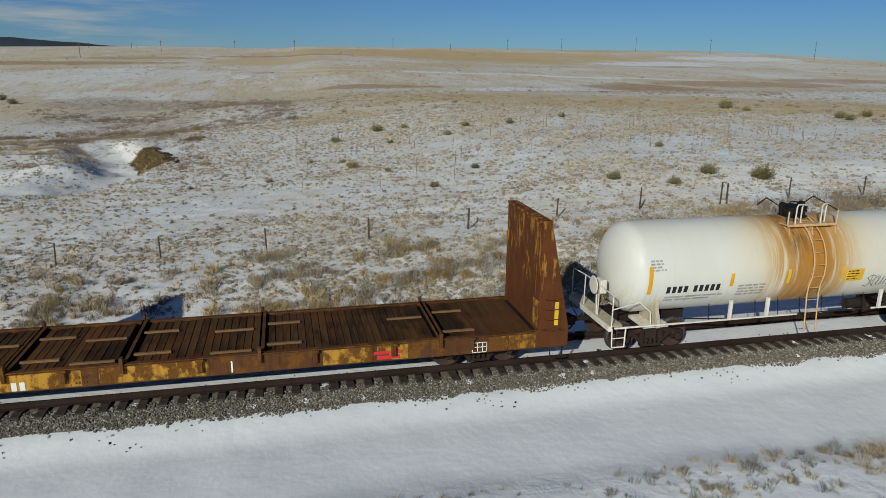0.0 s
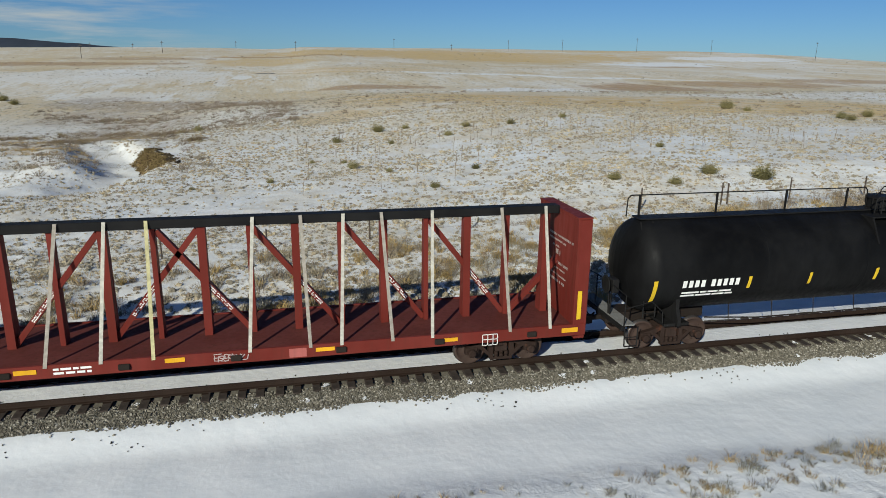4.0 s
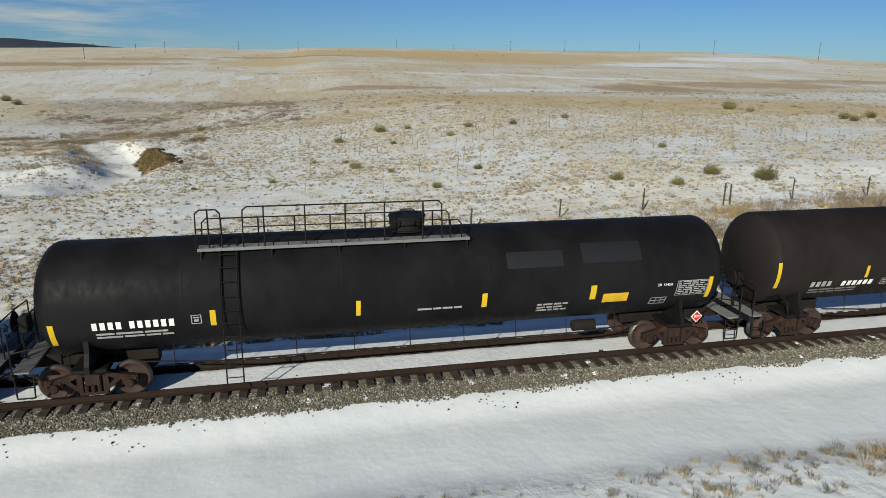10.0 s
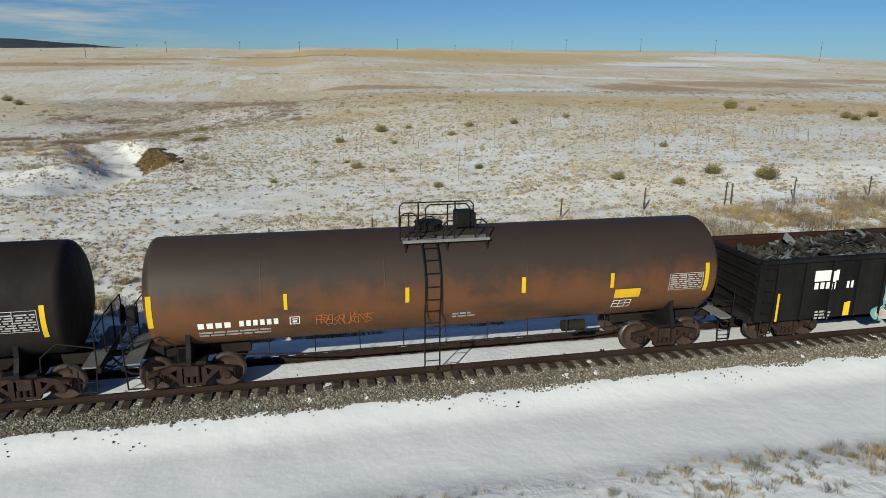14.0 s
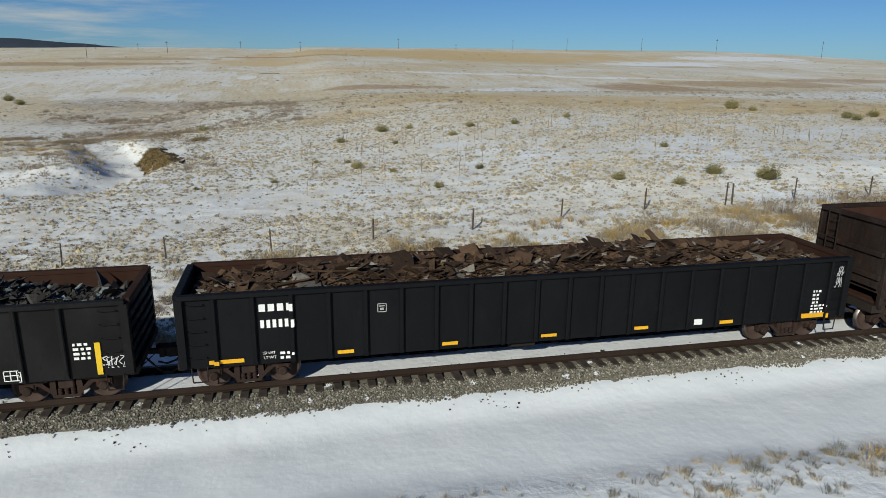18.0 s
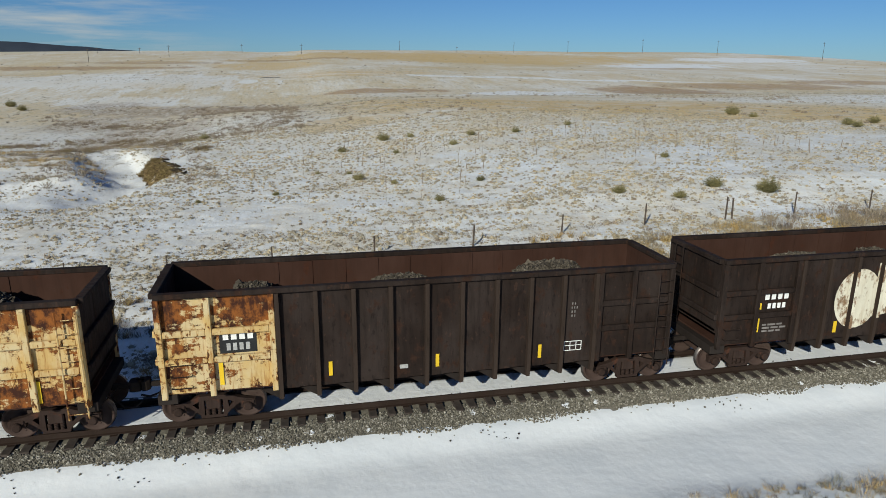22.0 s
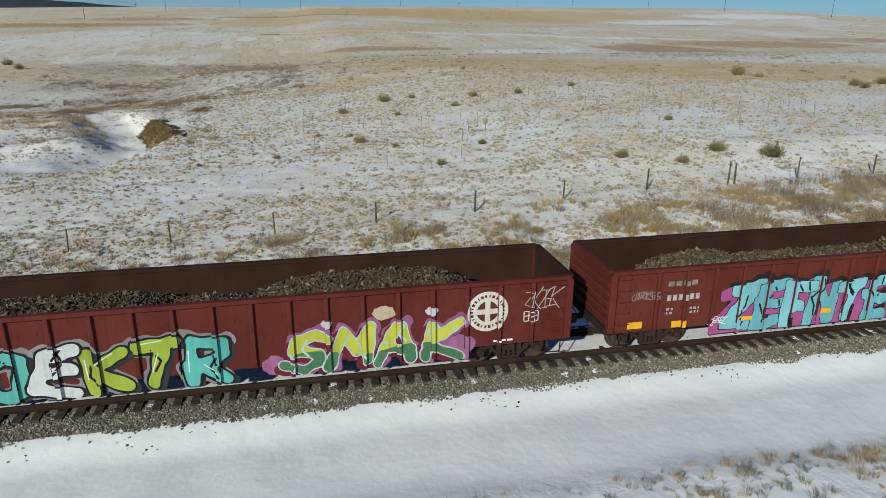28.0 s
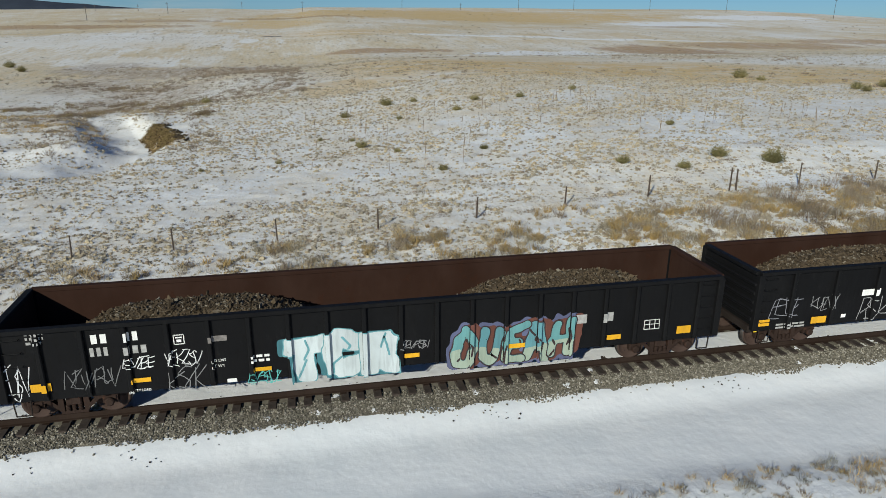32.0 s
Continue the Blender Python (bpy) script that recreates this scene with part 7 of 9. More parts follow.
def build_tank_three():
    car = tank_car(98.74, -9.65, 9.65, 1.47, 2.52, (-8.38, 8.12), BLK3, "black tank car with grey repair patches and a railed walkway", "bt3", None, (-6.0, -2.0, 2.0, 6.0), dish=0.42)
    z = walkway(car, -5.6, 1.55, 1.47, 2.52, BLACKST, GRATE, -0.95, 3.88)
    rails_on(car, -4.45, 0.75, z, 1.05, BLACKST, -0.9, 5)
    rails_on(car, -5.6, -5.0, z, 1.0, BLACKST, -0.9, 1)
    rails_on(car, -5.6, 1.25, z, 0.5, BLACKST, 0.35, 7, False)
    rails_on(car, 0.7, 1.3, z, 0.5, BLACKST, -0.9, 1, False, (False, True))
    manway(car, -0.05, 1.47, 2.52, BLACKST, 0.48, 0.44)
    arch_ladder(car, -4.85, 1.47, 2.52, BLACKST, 0.3, 70, 11)


def build_tank_four():
    car = tank_car(118.84, -9.23, 9.23, 1.47, 2.54, (-7.82, 7.78), BRN4, "grimy brown-black tank car with a grey walkway", "bt4", None, (-4.6, 0.0, 4.6), dish=0.30)
    z = walkway(car, -1.2, 6.0, 1.47, 2.54, BLACKST, GRATE, -0.95, 3.88)
    rails_on(car, 0.25, 4.05, z, 1.02, BLACKST, -0.9, 4)
    rails_on(car, -1.1, -0.25, z, 0.95, BLACKST, -0.9, 1)
    rails_on(car, 4.65, 5.95, z, 1.02, BLACKST, -0.9, 2)
    rails_on(car, -1.1, 5.95, z, 0.55, BLACKST, 0.4, 6, False)
    manway(car, 0.0, 1.47, 2.54, GRATE, 0.46, 0.46, label="grey manway housing")
    arch_ladder(car, 4.8, 1.47, 2.54, BLACKST, 0.3, 70, 11)


def build_tank_five():
    car = tank_car(137.7, -8.24, 8.25, 1.47, 2.50, (-7.1, 6.66), TANKR, "rust-streaked brown tank car with a black ladder", "bt5", None, (-5.2, -2.0, 2.0, 5.2), dish=0.28)
    z = walkway(car, -1.45, 1.0, 1.47, 2.50, BLACKST, GRATE, -0.98, 3.84)
    rails_on(car, -0.7, 0.55, z, 0.85, BLACKST, -0.35, 1, False)
    rails_on(car, -1.5, -1.05, z, 0.75, BLACKST, -0.9, 1, True)
    rails_on(car, -0.3, 0.9, z, 0.5, BLACKST, -0.9, 2, False)
    rails_on(car, -1.3, 0.9, z, 0.75, BLACKST, 0.5, 2, True)
    part("valve_housing", box(B(), 0.22, 0.78, -0.28, 0.28, 3.9, 4.42, 0.04), BLACKST, car)
    manway(car, -0.55, 1.47, 2.50, BLACKST, 0.36, 0.2)
    arch_ladder(car, -0.72, 1.47, 2.50, BLACKST, 0.3, 66, 11)


def heap(u, x0, x1, w, zf, base, mat, label, seed, n, size, flat=1.0, name="load", ends=(1.2, 1.2)):
    """A load of loose pieces lying in a car: its own thing, that rides along."""
    rng = np.random.default_rng(seed)
    nxh, nyh = int((x1 - x0) / 0.12), int(2 * w / 0.14)
    xs, ys = np.linspace(x0, x1, nxh), np.linspace(-w, w, nyh)
    XX, YY = np.meshgrid(xs, ys)
    ZZ = zf(XX, YY) + rng.normal(0, min(0.028, size[0] * 0.2), XX.shape)
    ZZ = np.maximum(ZZ, base)
    ix = np.arange(nxh * nyh).reshape(nyh, nxh)
    q = np.stack([ix[:-1, :-1], ix[:-1, 1:], ix[1:, 1:], ix[1:, :-1]], -1).reshape(-1, 4)
    # close the mound down to the floor
    v = np.stack([XX, YY, ZZ], -1).reshape(-1, 3)
    ring = list(ix[0]) + list(ix[1:, -1]) + list(ix[-1, -2::-1]) + list(ix[-2:0:-1, 0])
    b0 = len(v)
    low = v[ring].copy()
    low[:, 2] = base - 0.02
    faces = q.tolist()
    m = len(ring)
    for i in range(m):
        j = (i + 1) % m
        faces.append([int(ring[i]), b0 + i, b0 + j, int(ring[j])])
    faces.append([b0 + i for i in range(m)])
    mound = raw(name, np.concatenate([v, low]).tolist(), faces, mat)
    px, py = rng.uniform(x0 + 0.05, x1 - 0.05, n), rng.uniform(-w + 0.04, w - 0.04, n)
    pz = zf(px, py)
    ok = pz > base + 0.03
    px, py, pz = px[ok], py[ok], pz[ok]
    k = len(px)
    sz = np.array(size)[None] * rng.gamma(3, 0.33, (k, 1)) * rng.uniform(0.5, 1.5, (k, 3))
    room = np.linalg.norm(sz, axis=1) * 0.55     # no piece reaches through a wall
    py = np.clip(py, -w + room, w - room)
    px = np.clip(px, x0 + room, x1 - room)
    pz = zf(px, py)
    pieces = shards(k, rng, np.stack([px, py, pz + 0.012], -1), sz, mat, "pieces", flat)
    o = new(name, mound)
    o.location = (u, 0, 0)
    tagged(o, label, "load", kind="stuff")
    p = part("loose_pieces", pieces, mat, o)
    tagged(p, kind="stuff")
    LOADS.append((o, u))
    return o


def gondola(u, half, trucks, mat, label, key, ribs, z0=0.90, z1=2.85, inner=None, proud=0.10, rib_w=0.12, open_end=None):
    """A gondola: panelled sides with stakes, braced ends, top chord, floor and underframe."""
    car = car_empty("gondola_car", label, "gondola car", u)
    yw = 1.45
    rib_spans = [(x - rib_w / 2, x + rib_w / 2) for x in ribs]
    for s in (-1, 1):
        a, b = sorted((s * yw, s * (yw - 0.05)))
        part("side_wall", box(B(), -half + 0.02, half - 0.02, a, b, z0 + 0.16, z1 - 0.10), [mat], car)
        a, b = sorted((s * (yw - 0.052), s * (yw - 0.075)))
        part("side_lining", box(B(), -half + 0.12, half - 0.12, a, b, z0 + 0.2, z1 - 0.06), INSIDE, car, "rusted inner face")
        a, b = sorted((s * (yw - 0.09), s * (yw + proud + 0.02)))
        part("top_chord", box(B(), -half, half, a, b, z1 - 0.12, z1, 0.018), mat if s < 0 else INSIDE, car)
        a, b = sorted((s * (yw - 0.06), s * (yw - 0.002)))
        part("side_sill", box(B(), -half + 0.1, half - 0.1, a, b, z0 - 0.06, z0 + 0.159), mat, car)
    shape = B()
    prism_x(shape, [(0.01, z0 - 0.05), (-proud * 0.6, z0 - 0.05), (-proud, z0 + 0.10), (-proud, z1 - 0.12), (0.01, z1 - 0.12)], -rib_w / 2, rib_w / 2)
    bmesh.ops.bevel(shape, geom=[e for e in shape.edges if abs(e.verts[0].co.z - e.verts[1].co.z) > 0.5 and e.verts[0].co.y < -0.02], offset=0.022, segments=1, affect="EDGES")
    me = finish(shape, "stake", mat)
    for x in ribs:
        for s in (-1, 1):
            o = part("stake", me, mat, car, at=(x, s * yw, 0))
            if s > 0:
                o.rotation_euler.z = math.pi
    for s in (-1, 1):
        a, b = sorted((s * half, s * (half - 0.05)))
        part("end_wall", box(B(), a, b, -yw + 0.06, yw - 0.06, z0 + 0.1, z1 - 0.08), mat, car)
        a, b = sorted((s * (half - 0.052), s * (half - 0.07)))
        part("end_lining", box(B(), a, b, -yw + 0.09, yw - 0.09, z0 + 0.2, z1 - 0.06), INSIDE, car)
        a, b = sorted((s * (half - 0.10), s * (half + 0.10)))
        part("end_chord", box(B(), a, b, -yw + 0.04, yw - 0.04, z1 - 0.13, z1 - 0.004, 0.015), INSIDE if s > 0 else mat, car)
        for z in np.linspace(z0 + 0.35, z1 - 0.45, 5):
            a, b = sorted((s * half, s * (half + 0.09)))
            part("end_rib", box(B(), a, b, -yw + 0.02, yw - 0.02, z - 0.06, z + 0.06, 0.03), mat, car)
        for y in (-1, 1):
            a, b = sorted((s * (half - 0.14), s * (half + 0.06)))
            c, d = sorted((y * (yw - 0.08), y * (yw + proud + 0.01)))
            part("corner_post", box(B(), a, b, c, d, z0, z1 - 0.1, 0.012), mat, car)
        # grab irons and sill step by the corner
        xs = s * (half - 0.42)
        gi = finish(pipe(B(), [(-0.2, 0, 0), (-0.2, -0.07, 0), (0.2, -0.07, 0), (0.2, 0, 0)], 0.012, 5), "grab_iron", mat)
        for k in range(5):
            part("grab_iron", gi, mat, car, at=(xs, -yw - 0.01, z0 + 0.25 + k * 0.36))
        bm = pipe(B(), [(xs - 0.2, -yw - 0.05, z0), (xs - 0.18, -yw - 0.05, z0 - 0.42), (xs + 0.18, -yw - 0.05, z0 - 0.42), (xs + 0.2, -yw - 0.05, z0)], 0.018)
        part("sill_step", bm, DARKST, car)
        part("end_sill", box(B(), *sorted((s * (half - 0.2), s * (half + 0.12))), -1.4, 1.4, 0.80, z0 + 0.12, 0.015), DARKST, car)
    part("floor", box(B(), -half + 0.05, half - 0.05, -yw + 0.06, yw - 0.06, z0 + 0.12, z0 + 0.2), INSIDE, car)
    part("centre_sill", box(B(), -half + 0.1, half - 0.1, -0.26, 0.26, 0.72, z0 + 0.12), DARKST, car)
    bm = B()
    for x in (-4.5, -1.5, 1.5, 4.5):
        prism_x(bm, [(-1.38, z0), (-0.2, 0.74), (0.2, 0.74), (1.38, z0)], x - 0.06, x + 0.06)
    box(bm, -1.0, -0.2, -1.1, -0.7, 0.55, 0.85, 0.03)
    box(bm, 0.3, 0.7, -1.0, -0.6, 0.6, 0.88, 0.03)
    rod(bm, (-5, -0.5, 0.66), (5, -0.5, 0.66), 0.02)
    part("underframe", bm, DARKST, car)
    add_trucks(car, trucks)
    add_couplers(car, -half, half)
    s = Side(car, -yw, rib_spans, proud)
    s.y0 = -yw
    DECOR[key](s)
    return car, s


def hopper(u, half, trucks, key, label, side_mat, left=None, right=None, seed=0, left_rib=None, right_rib=None, rib_mat=None, shift=0.0):
    """A tall ballast hopper: stakes that reach below the side in points, end bays with horizontal ribs."""
    car = car_empty("hopper_car", label, "hopper car", u)
    yw, z0, z1 = 1.40, 1.12, 3.86
    e0 = 4.55
    rib_mat = rib_mat or (HOPRIB if side_mat is HOP else side_mat)
    el, er = -e0 + shift, e0 + shift     # where the end bays meet the middle
    bays = ((-half, el, left or side_mat, left_rib or left or side_mat), (el, er, side_mat, rib_mat), (er, half, right or side_mat, right_rib or right or side_mat))
    for s in (-1, 1):
        for a, b, m, rm in bays:
            c, d = sorted((s * yw, s * (yw - 0.045)))
            part("side_sheet", box(B(), a + 0.004, b - 0.004, c, d, z0 - (0.12 if m is side_mat and a == el else 0.0), z1 - 0.12), m, car)
        c, d = sorted((s * (yw - 0.047), s * (yw - 0.065)))
        part("side_lining", box(B(), -half + 0.06, half - 0.06, c, d, z0, z1 - 0.02), INSH, car, "rusted inner face")
        c, d = sorted((s * (yw - 0.08), s * (yw + 0.14)))
        part("top_chord", box(B(), -half, half, c, d, z1 - 0.14, z1, 0.02), HOP, car)
    ribx = np.linspace(el + 0.12, er - 0.12, 10)
    for x in ribx:
        part("inner_seam", box(B(), x - 0.03, x + 0.03, yw - 0.085, yw - 0.064, z0 + 0.1, z1 - 0.15), INSH, car)
    bm = B()
    prism_x(bm, [(0, 0.74), (-0.10, 0.74), (-0.13, 1.05), (-0.15, z1 - 0.14), (0, z1 - 0.14)], -0.055, 0.055)
    me = finish(bm, "stake", rib_mat)
    bm = B()
    prism(bm, [(-0.52, 1.02), (-0.05, 0.72), (0.07, 0.74), (0.07, 1.02)], -0.03, 0.03)
    mg = finish(bm, "gusset", DARKST)
    for x in ribx:
        for s in (-1, 1):
            o = part("stake", me, rib_mat, car, at=(x, s * yw, 0))
            if s > 0:
                o.rotation_euler.z = math.pi
            part("gusset", mg, DARKST, car, at=(x, s * (yw - 0.03), 0))
    # end bays
    for s, m, rm in ((-1, left or side_mat, left_rib or left or side_mat), (1, right or side_mat, right_rib or right or side_mat)):
        e1 = -el if s < 0 else er
        for x in (s * (e1 + 0.02), s * (half - 1.25), s * (half - 0.06)):
            for y in (-1, 1):
                c, d = sorted((y * (yw + 0.002), y * (yw + 0.13)))
                part("stake", box(B(), x - 0.075, x + 0.075, c, d, z0 - 0.1, z1 - 0.14, 0.015), rm, car)
        for z in (2.02, 2.78):
            for y in (-1, 1):
                c, d = sorted((y * (yw + 0.002), y * (yw + 0.11)))
                xa, xb = sorted((s * (e1 + 0.10), s * (half - 1.33)))
                part("belt_rail", box(B(), xa, xb, c, d, z - 0.085, z + 0.085, 0.02), rm, car)
                xa, xb = sorted((s * (half - 1.17), s * (half - 0.14)))
                part("belt_rail", box(B(), xa, xb, c, d, z - 0.085, z + 0.085, 0.02), rm, car)
        a, b = sorted((s * half, s * (half - 0.05)))
        part("end_wall", box(B(), a, b, -yw + 0.05, yw - 0.05, 1.5, z1 - 0.1), m if s < 0 else HOP, car)
        a, b = sorted((s * (half - 0.052), s * (half - 0.07)))
        part("end_lining", box(B(), a, b, -yw + 0.08, yw - 0.08, 1.5, z1 - 0.04), INSH, car)
        a, b = sorted((s * (half - 0.1), s * (half + 0.12)))
        part("end_chord", box(B(), a, b, -yw + 0.03, yw - 0.03, z1 - 0.15, z1 - 0.004, 0.02), HOP, car)
        for z in (2.02, 2.78):
            a, b = sorted((s * half, s * (half + 0.11)))
            part("end_rib", box(B(), a, b, -yw, yw, z - 0.09, z + 0.09, 0.02), rm if s < 0 else HOP, car)
        bm = prism(B(), [(s * half, 1.55), (s * (half - 1.6), 1.0), (s * (half - 1.6), 1.06), (s * half, 1.62)], -yw + 0.1, yw - 0.1)
        part("slope_sheet", bm, HOP, car)
        part("end_sill", box(B(), *sorted((s * (half - 0.35), s * (half + 0.14))), -1.42, 1.42, 0.84, 1.10, 0.015), DARKST, car)
        if s > 0:
            xl = half - 0.28
            ladder(car, xl, [-yw - 0.19, -yw - 0.19], [0.75, z1 - 0.25], rm if rm is not side_mat else HOP, 0.46, 8)
        else:
            xl = -half + 0.5
            gi = finish(pipe(B(), [(-0.25, 0, 0), (-0.25, -0.1, 0), (0.25, -0.1, 0), (0.25, 0, 0)], 0.014, 5), "grab_iron", HOP)
            for k in range(3):
                part("grab_iron", gi, HOP, car, at=(xl, -yw, 1.3 + k * 0.32))
            pipe_b = B()
            pipe(pipe_b, [(-half - 0.2, 0.9, 1.2), (-half - 0.2, 0.9, z1 - 0.1), (-half - 0.02, 0.9, z1 - 0.1)], 0.02)
            pipe(pipe_b, [(-half - 0.2, 0.45, 1.2), (-half - 0.2, 0.45, z1 - 0.1), (-half - 0.02, 0.45, z1 - 0.1)], 0.02)
            for k in range(8):
                rod(pipe_b, (-half - 0.2, 0.45, 1.4 + k * 0.3), (-half - 0.2, 0.9, 1.4 + k * 0.3), 0.014, 5)
            part("end_ladder", pipe_b, HOP, car)
    part("floor", box(B(), -half + 0.1, half - 0.1, -yw + 0.06, yw - 0.06, 1.06, 1.16), INSH, car)
    part("centre_sill", box(B(), -half, half, -0.28, 0.28, 0.74, 1.05), DARKST, car)
    bm = B()
    for x in np.linspace(-3.5, 3.5, 6):
        prism(bm, [(x - 0.55, 1.05), (x - 0.2, 0.45), (x + 0.2, 0.45), (x + 0.55, 1.05)], 0.35, 1.1)
    part("hopper_outlets", bm, DARKST, car)
    add_trucks(car, trucks)
    add_couplers(car, -half, half)
    s = Side(car, -yw, [(x - 0.055, x + 0.055) for x in ribx], 0.155)
    s.y0 = -yw
    DECOR[key](s)
    return car, s


def build_centre_beam():
    """Red centre-beam flat car: deck, end bulkheads, truss of posts and diagonals, hanging straps."""
    car = car_empty("centre_beam_flatcar", "oxide-red empty centre-beam flatcar with hanging straps", "flatcar", 35.45)
    H = 11.15
    part("deck", box(B(), -H + 0.3, H - 0.3, -1.42, 1.42, 1.16, 1.24), REDDK, car, "worn red steel deck")
    for s in (-1, 1):
        a, b = sorted((s * 1.40, s * 1.50))
        part("side_sill", box(B(), -H, H, a, b, 0.92, 1.27, 0.012), REDF, car)
    part("centre_sill", box(B(), -H, H, -0.3, 0.3, 0.72, 1.16), DARKST, car)
    for x in (-6.0, 0, 6.0):
        part("cross_bearer", prism_x(B(), [(-1.4, 0.98), (-0.3, 0.78), (0.3, 0.78), (1.4, 0.98), (1.4, 1.15), (-1.4, 1.15)], x - 0.07, x + 0.07), DARKST, car)
    for k in range(8):
        x = -9.4 + k * 2.7
        part("winch", box(B(), x - 0.14, x + 0.14, -1.56, -1.49, 1.0, 1.16, 0.02), DARKST, car)
    pz = (1.24, 4.28)
    posts = [-10.31 + 1.214 * k for k in range(18)]
    for k, x in enumerate(posts):
        w = 0.105 if k % 2 else 0.065
        part("post", prism_x(B(), [(-0.20, pz[0]), (0.20, pz[0]), (0.13, pz[1]), (-0.13, pz[1])], x - w, x + w), REDF, car)
    part("top_chord", box(B(), -H + 0.45, H - 0.45, -0.19, 0.19, 4.28, 4.52, 0.015), BLACKST, car, "black top chord")
    dia = [(-11.0, 3.1, -9.25, 1.28)] + [(-9.05 + 2.43 * k, 1.28, -6.78 + 2.43 * k, 4.2) for k in range(4)]
    dia += [(-a, b, -c, d) for a, b, c, d in dia]
    for a, b, c, d in dia:
        bm = B()
        L = math.hypot(c - a, d - b)
        ox, oz = -(d - b) / L * 0.075, (c - a) / L * 0.075
        prism(bm, [(a + ox, b + oz), (a - ox, b - oz), (c - ox, d - oz), (c + ox, d + oz)], -0.10, 0.10)
        part("diagonal", bm, REDF, car)
        if abs(a) < 7.2 or abs(c) < 7.2:
            bm = B()
            t0, t1 = (0.22, 0.5) if b < d else (0.4, 0.68)
            r2 = random.Random(int(a * 100))
            u = ((c - a) / L, (d - b) / L)
            for row in (-0.35, 0.35):
                g = t0 * L
                while g < t1 * L:
                    w = r2.uniform(0.02, 0.05)
                    x, z = a + u[0] * g + ox * row, b + u[1] * g + oz * row
                    p = [(x + ox * 0.24, z + oz * 0.24), (x - ox * 0.24, z - oz * 0.24), (x - ox * 0.24 + u[0] * w, z - oz * 0.24 + u[1] * w), (x + ox * 0.24 + u[0] * w, z + oz * 0.24 + u[1] * w)]
                    bm.faces.new([bm.verts.new((i, -0.106, j)) for i, j in p])
                    g += w + r2.choice((0.016, 0.016, 0.016, 0.06))
            part("stencil", bm, WHITED, car)
    for s in (-1, 1):
        bm = prism_x(B(), [(-1.48, 0.95), (1.48, 0.95), (1.48, 4.36), (-1.48, 4.36)], min(s * (H - 0.40), s * (H - 0.34)), max(s * (H - 0.40), s * (H - 0.34)))
        bh = part("bulkhead", bm, REDF, car, "red steel end bulkhead")
        for y in (-1.48, -0.75, 0.75, 1.36):
            a, b = sorted((s * (H - 0.34), s * (H + 0.02)))
            part("bulkhead_post", box(B(), a, b, y, y + 0.12, 0.95, 4.35, 0.012), REDF, bh)
        for z in np.linspace(1.5, 3.9, 6):
            a, b = sorted((s * (H - 0.34), s * (H - 0.12)))
            part("bulkhead_rib", box(B(), a, b, -1.34, 1.34, z - 0.05, z + 0.05, 0.012), REDF, bh)
        a, b = sorted((s * (H - 0.42), s * (H + 0.02)))
        part("bulkhead_cap", box(B(), a, b, -1.50, 1.50, 4.362, 4.42, 0.01), REDF, bh)
        part("end_sill", box(B(), *sorted((s * (H - 0.3), s * (H + 0.02))), -1.4, 1.4, 0.78, 1.2, 0.012), REDF, car)
    # small white lettering on the inner face of the far bulkhead
    bm, r2 = B(), random.Random(4)
    for z, y0, y1, hh in ((3.55, -1.2, 0.9, 0.07), (3.40, -0.7, 0.6, 0.06), (3.22, -0.2, 0.25, 0.06), (3.0, -0.3, 0.0, 0.16), (2.72, -0.9, 0.6, 0.08), (2.55, -0.7, 0.4, 0.05), (2.35, -0.8, 0.5, 0.05), (2.15, -0.7, 0.5, 0.08)):
        y = y0
        while y < y1:
            w = r2.uniform(0.03, 0.07)
            bm.faces.new([bm.verts.new((H - 0.406, *p)) for p in ((y, z), (y, z + hh), (y + w, z + hh), (y + w, z))])
            y += w + r2.choice((0.02, 0.02, 0.02, 0.09))
    part("stencil", bm, FADEW, car, "faded white lettering")
    part("gusset", prism_x(B(), [(-0.5, 1.24), (-0.16, 4.2), (0.16, 4.2), (0.5, 1.24)], -10.62, -10.60), REDF, car)
    straps = [(-5.3, -5.45, 0), (-2.83, -3.09, 1), (-1.7, -1.83, 0), (-0.7, -0.6, 2), (1.95, 1.75, 0), (3.2, 3.3, 1), (4.35, 4.12, 0), (5.4, 5.5, 1), (6.85, 6.6, 0), (8.9, 8.85, 1), (10.25, 10.05, 0)]
    for a, b, k in straps:
        bm = B()
        v = [(a - 0.045, -0.20, 4.51), (a + 0.045, -0.20, 4.51), (b + 0.045, -1.515, 1.2), (b - 0.045, -1.515, 1.2)]
        va = [bm.verts.new(p) for p in v]
        vb = [bm.verts.new((p[0], p[1] - 0.012, p[2] + 0.006)) for p in v]
        bm.faces.new(va)
        bm.faces.new(vb[::-1])
        for i in range(4):
            bm.faces.new((va[i], vb[i], vb[(i + 1) % 4], va[(i + 1) % 4]))
        part("strap", bm, (STRAPA, STRAPB, STRAPC)[k], car, "hanging webbing tie-down strap")
    add_trucks(car, (-9.1, 8.75))
    add_couplers(car, -H, H)
    s = Side(car, -1.5)
    s.y0 = -1.5
    DECOR["red"](s)


FADEW = plain("worn_white_stencil", (0.42, 0.36, 0.33), 0.7, var=0.3)
STRAPA = plain("pale_webbing", (0.50, 0.47, 0.40), 0.8, var=0.2)
STRAPB = plain("dingy_webbing", (0.34, 0.30, 0.25), 0.8, var=0.2)
STRAPC = plain("yellow_webbing", (0.50, 0.45, 0.24), 0.8, var=0.2)


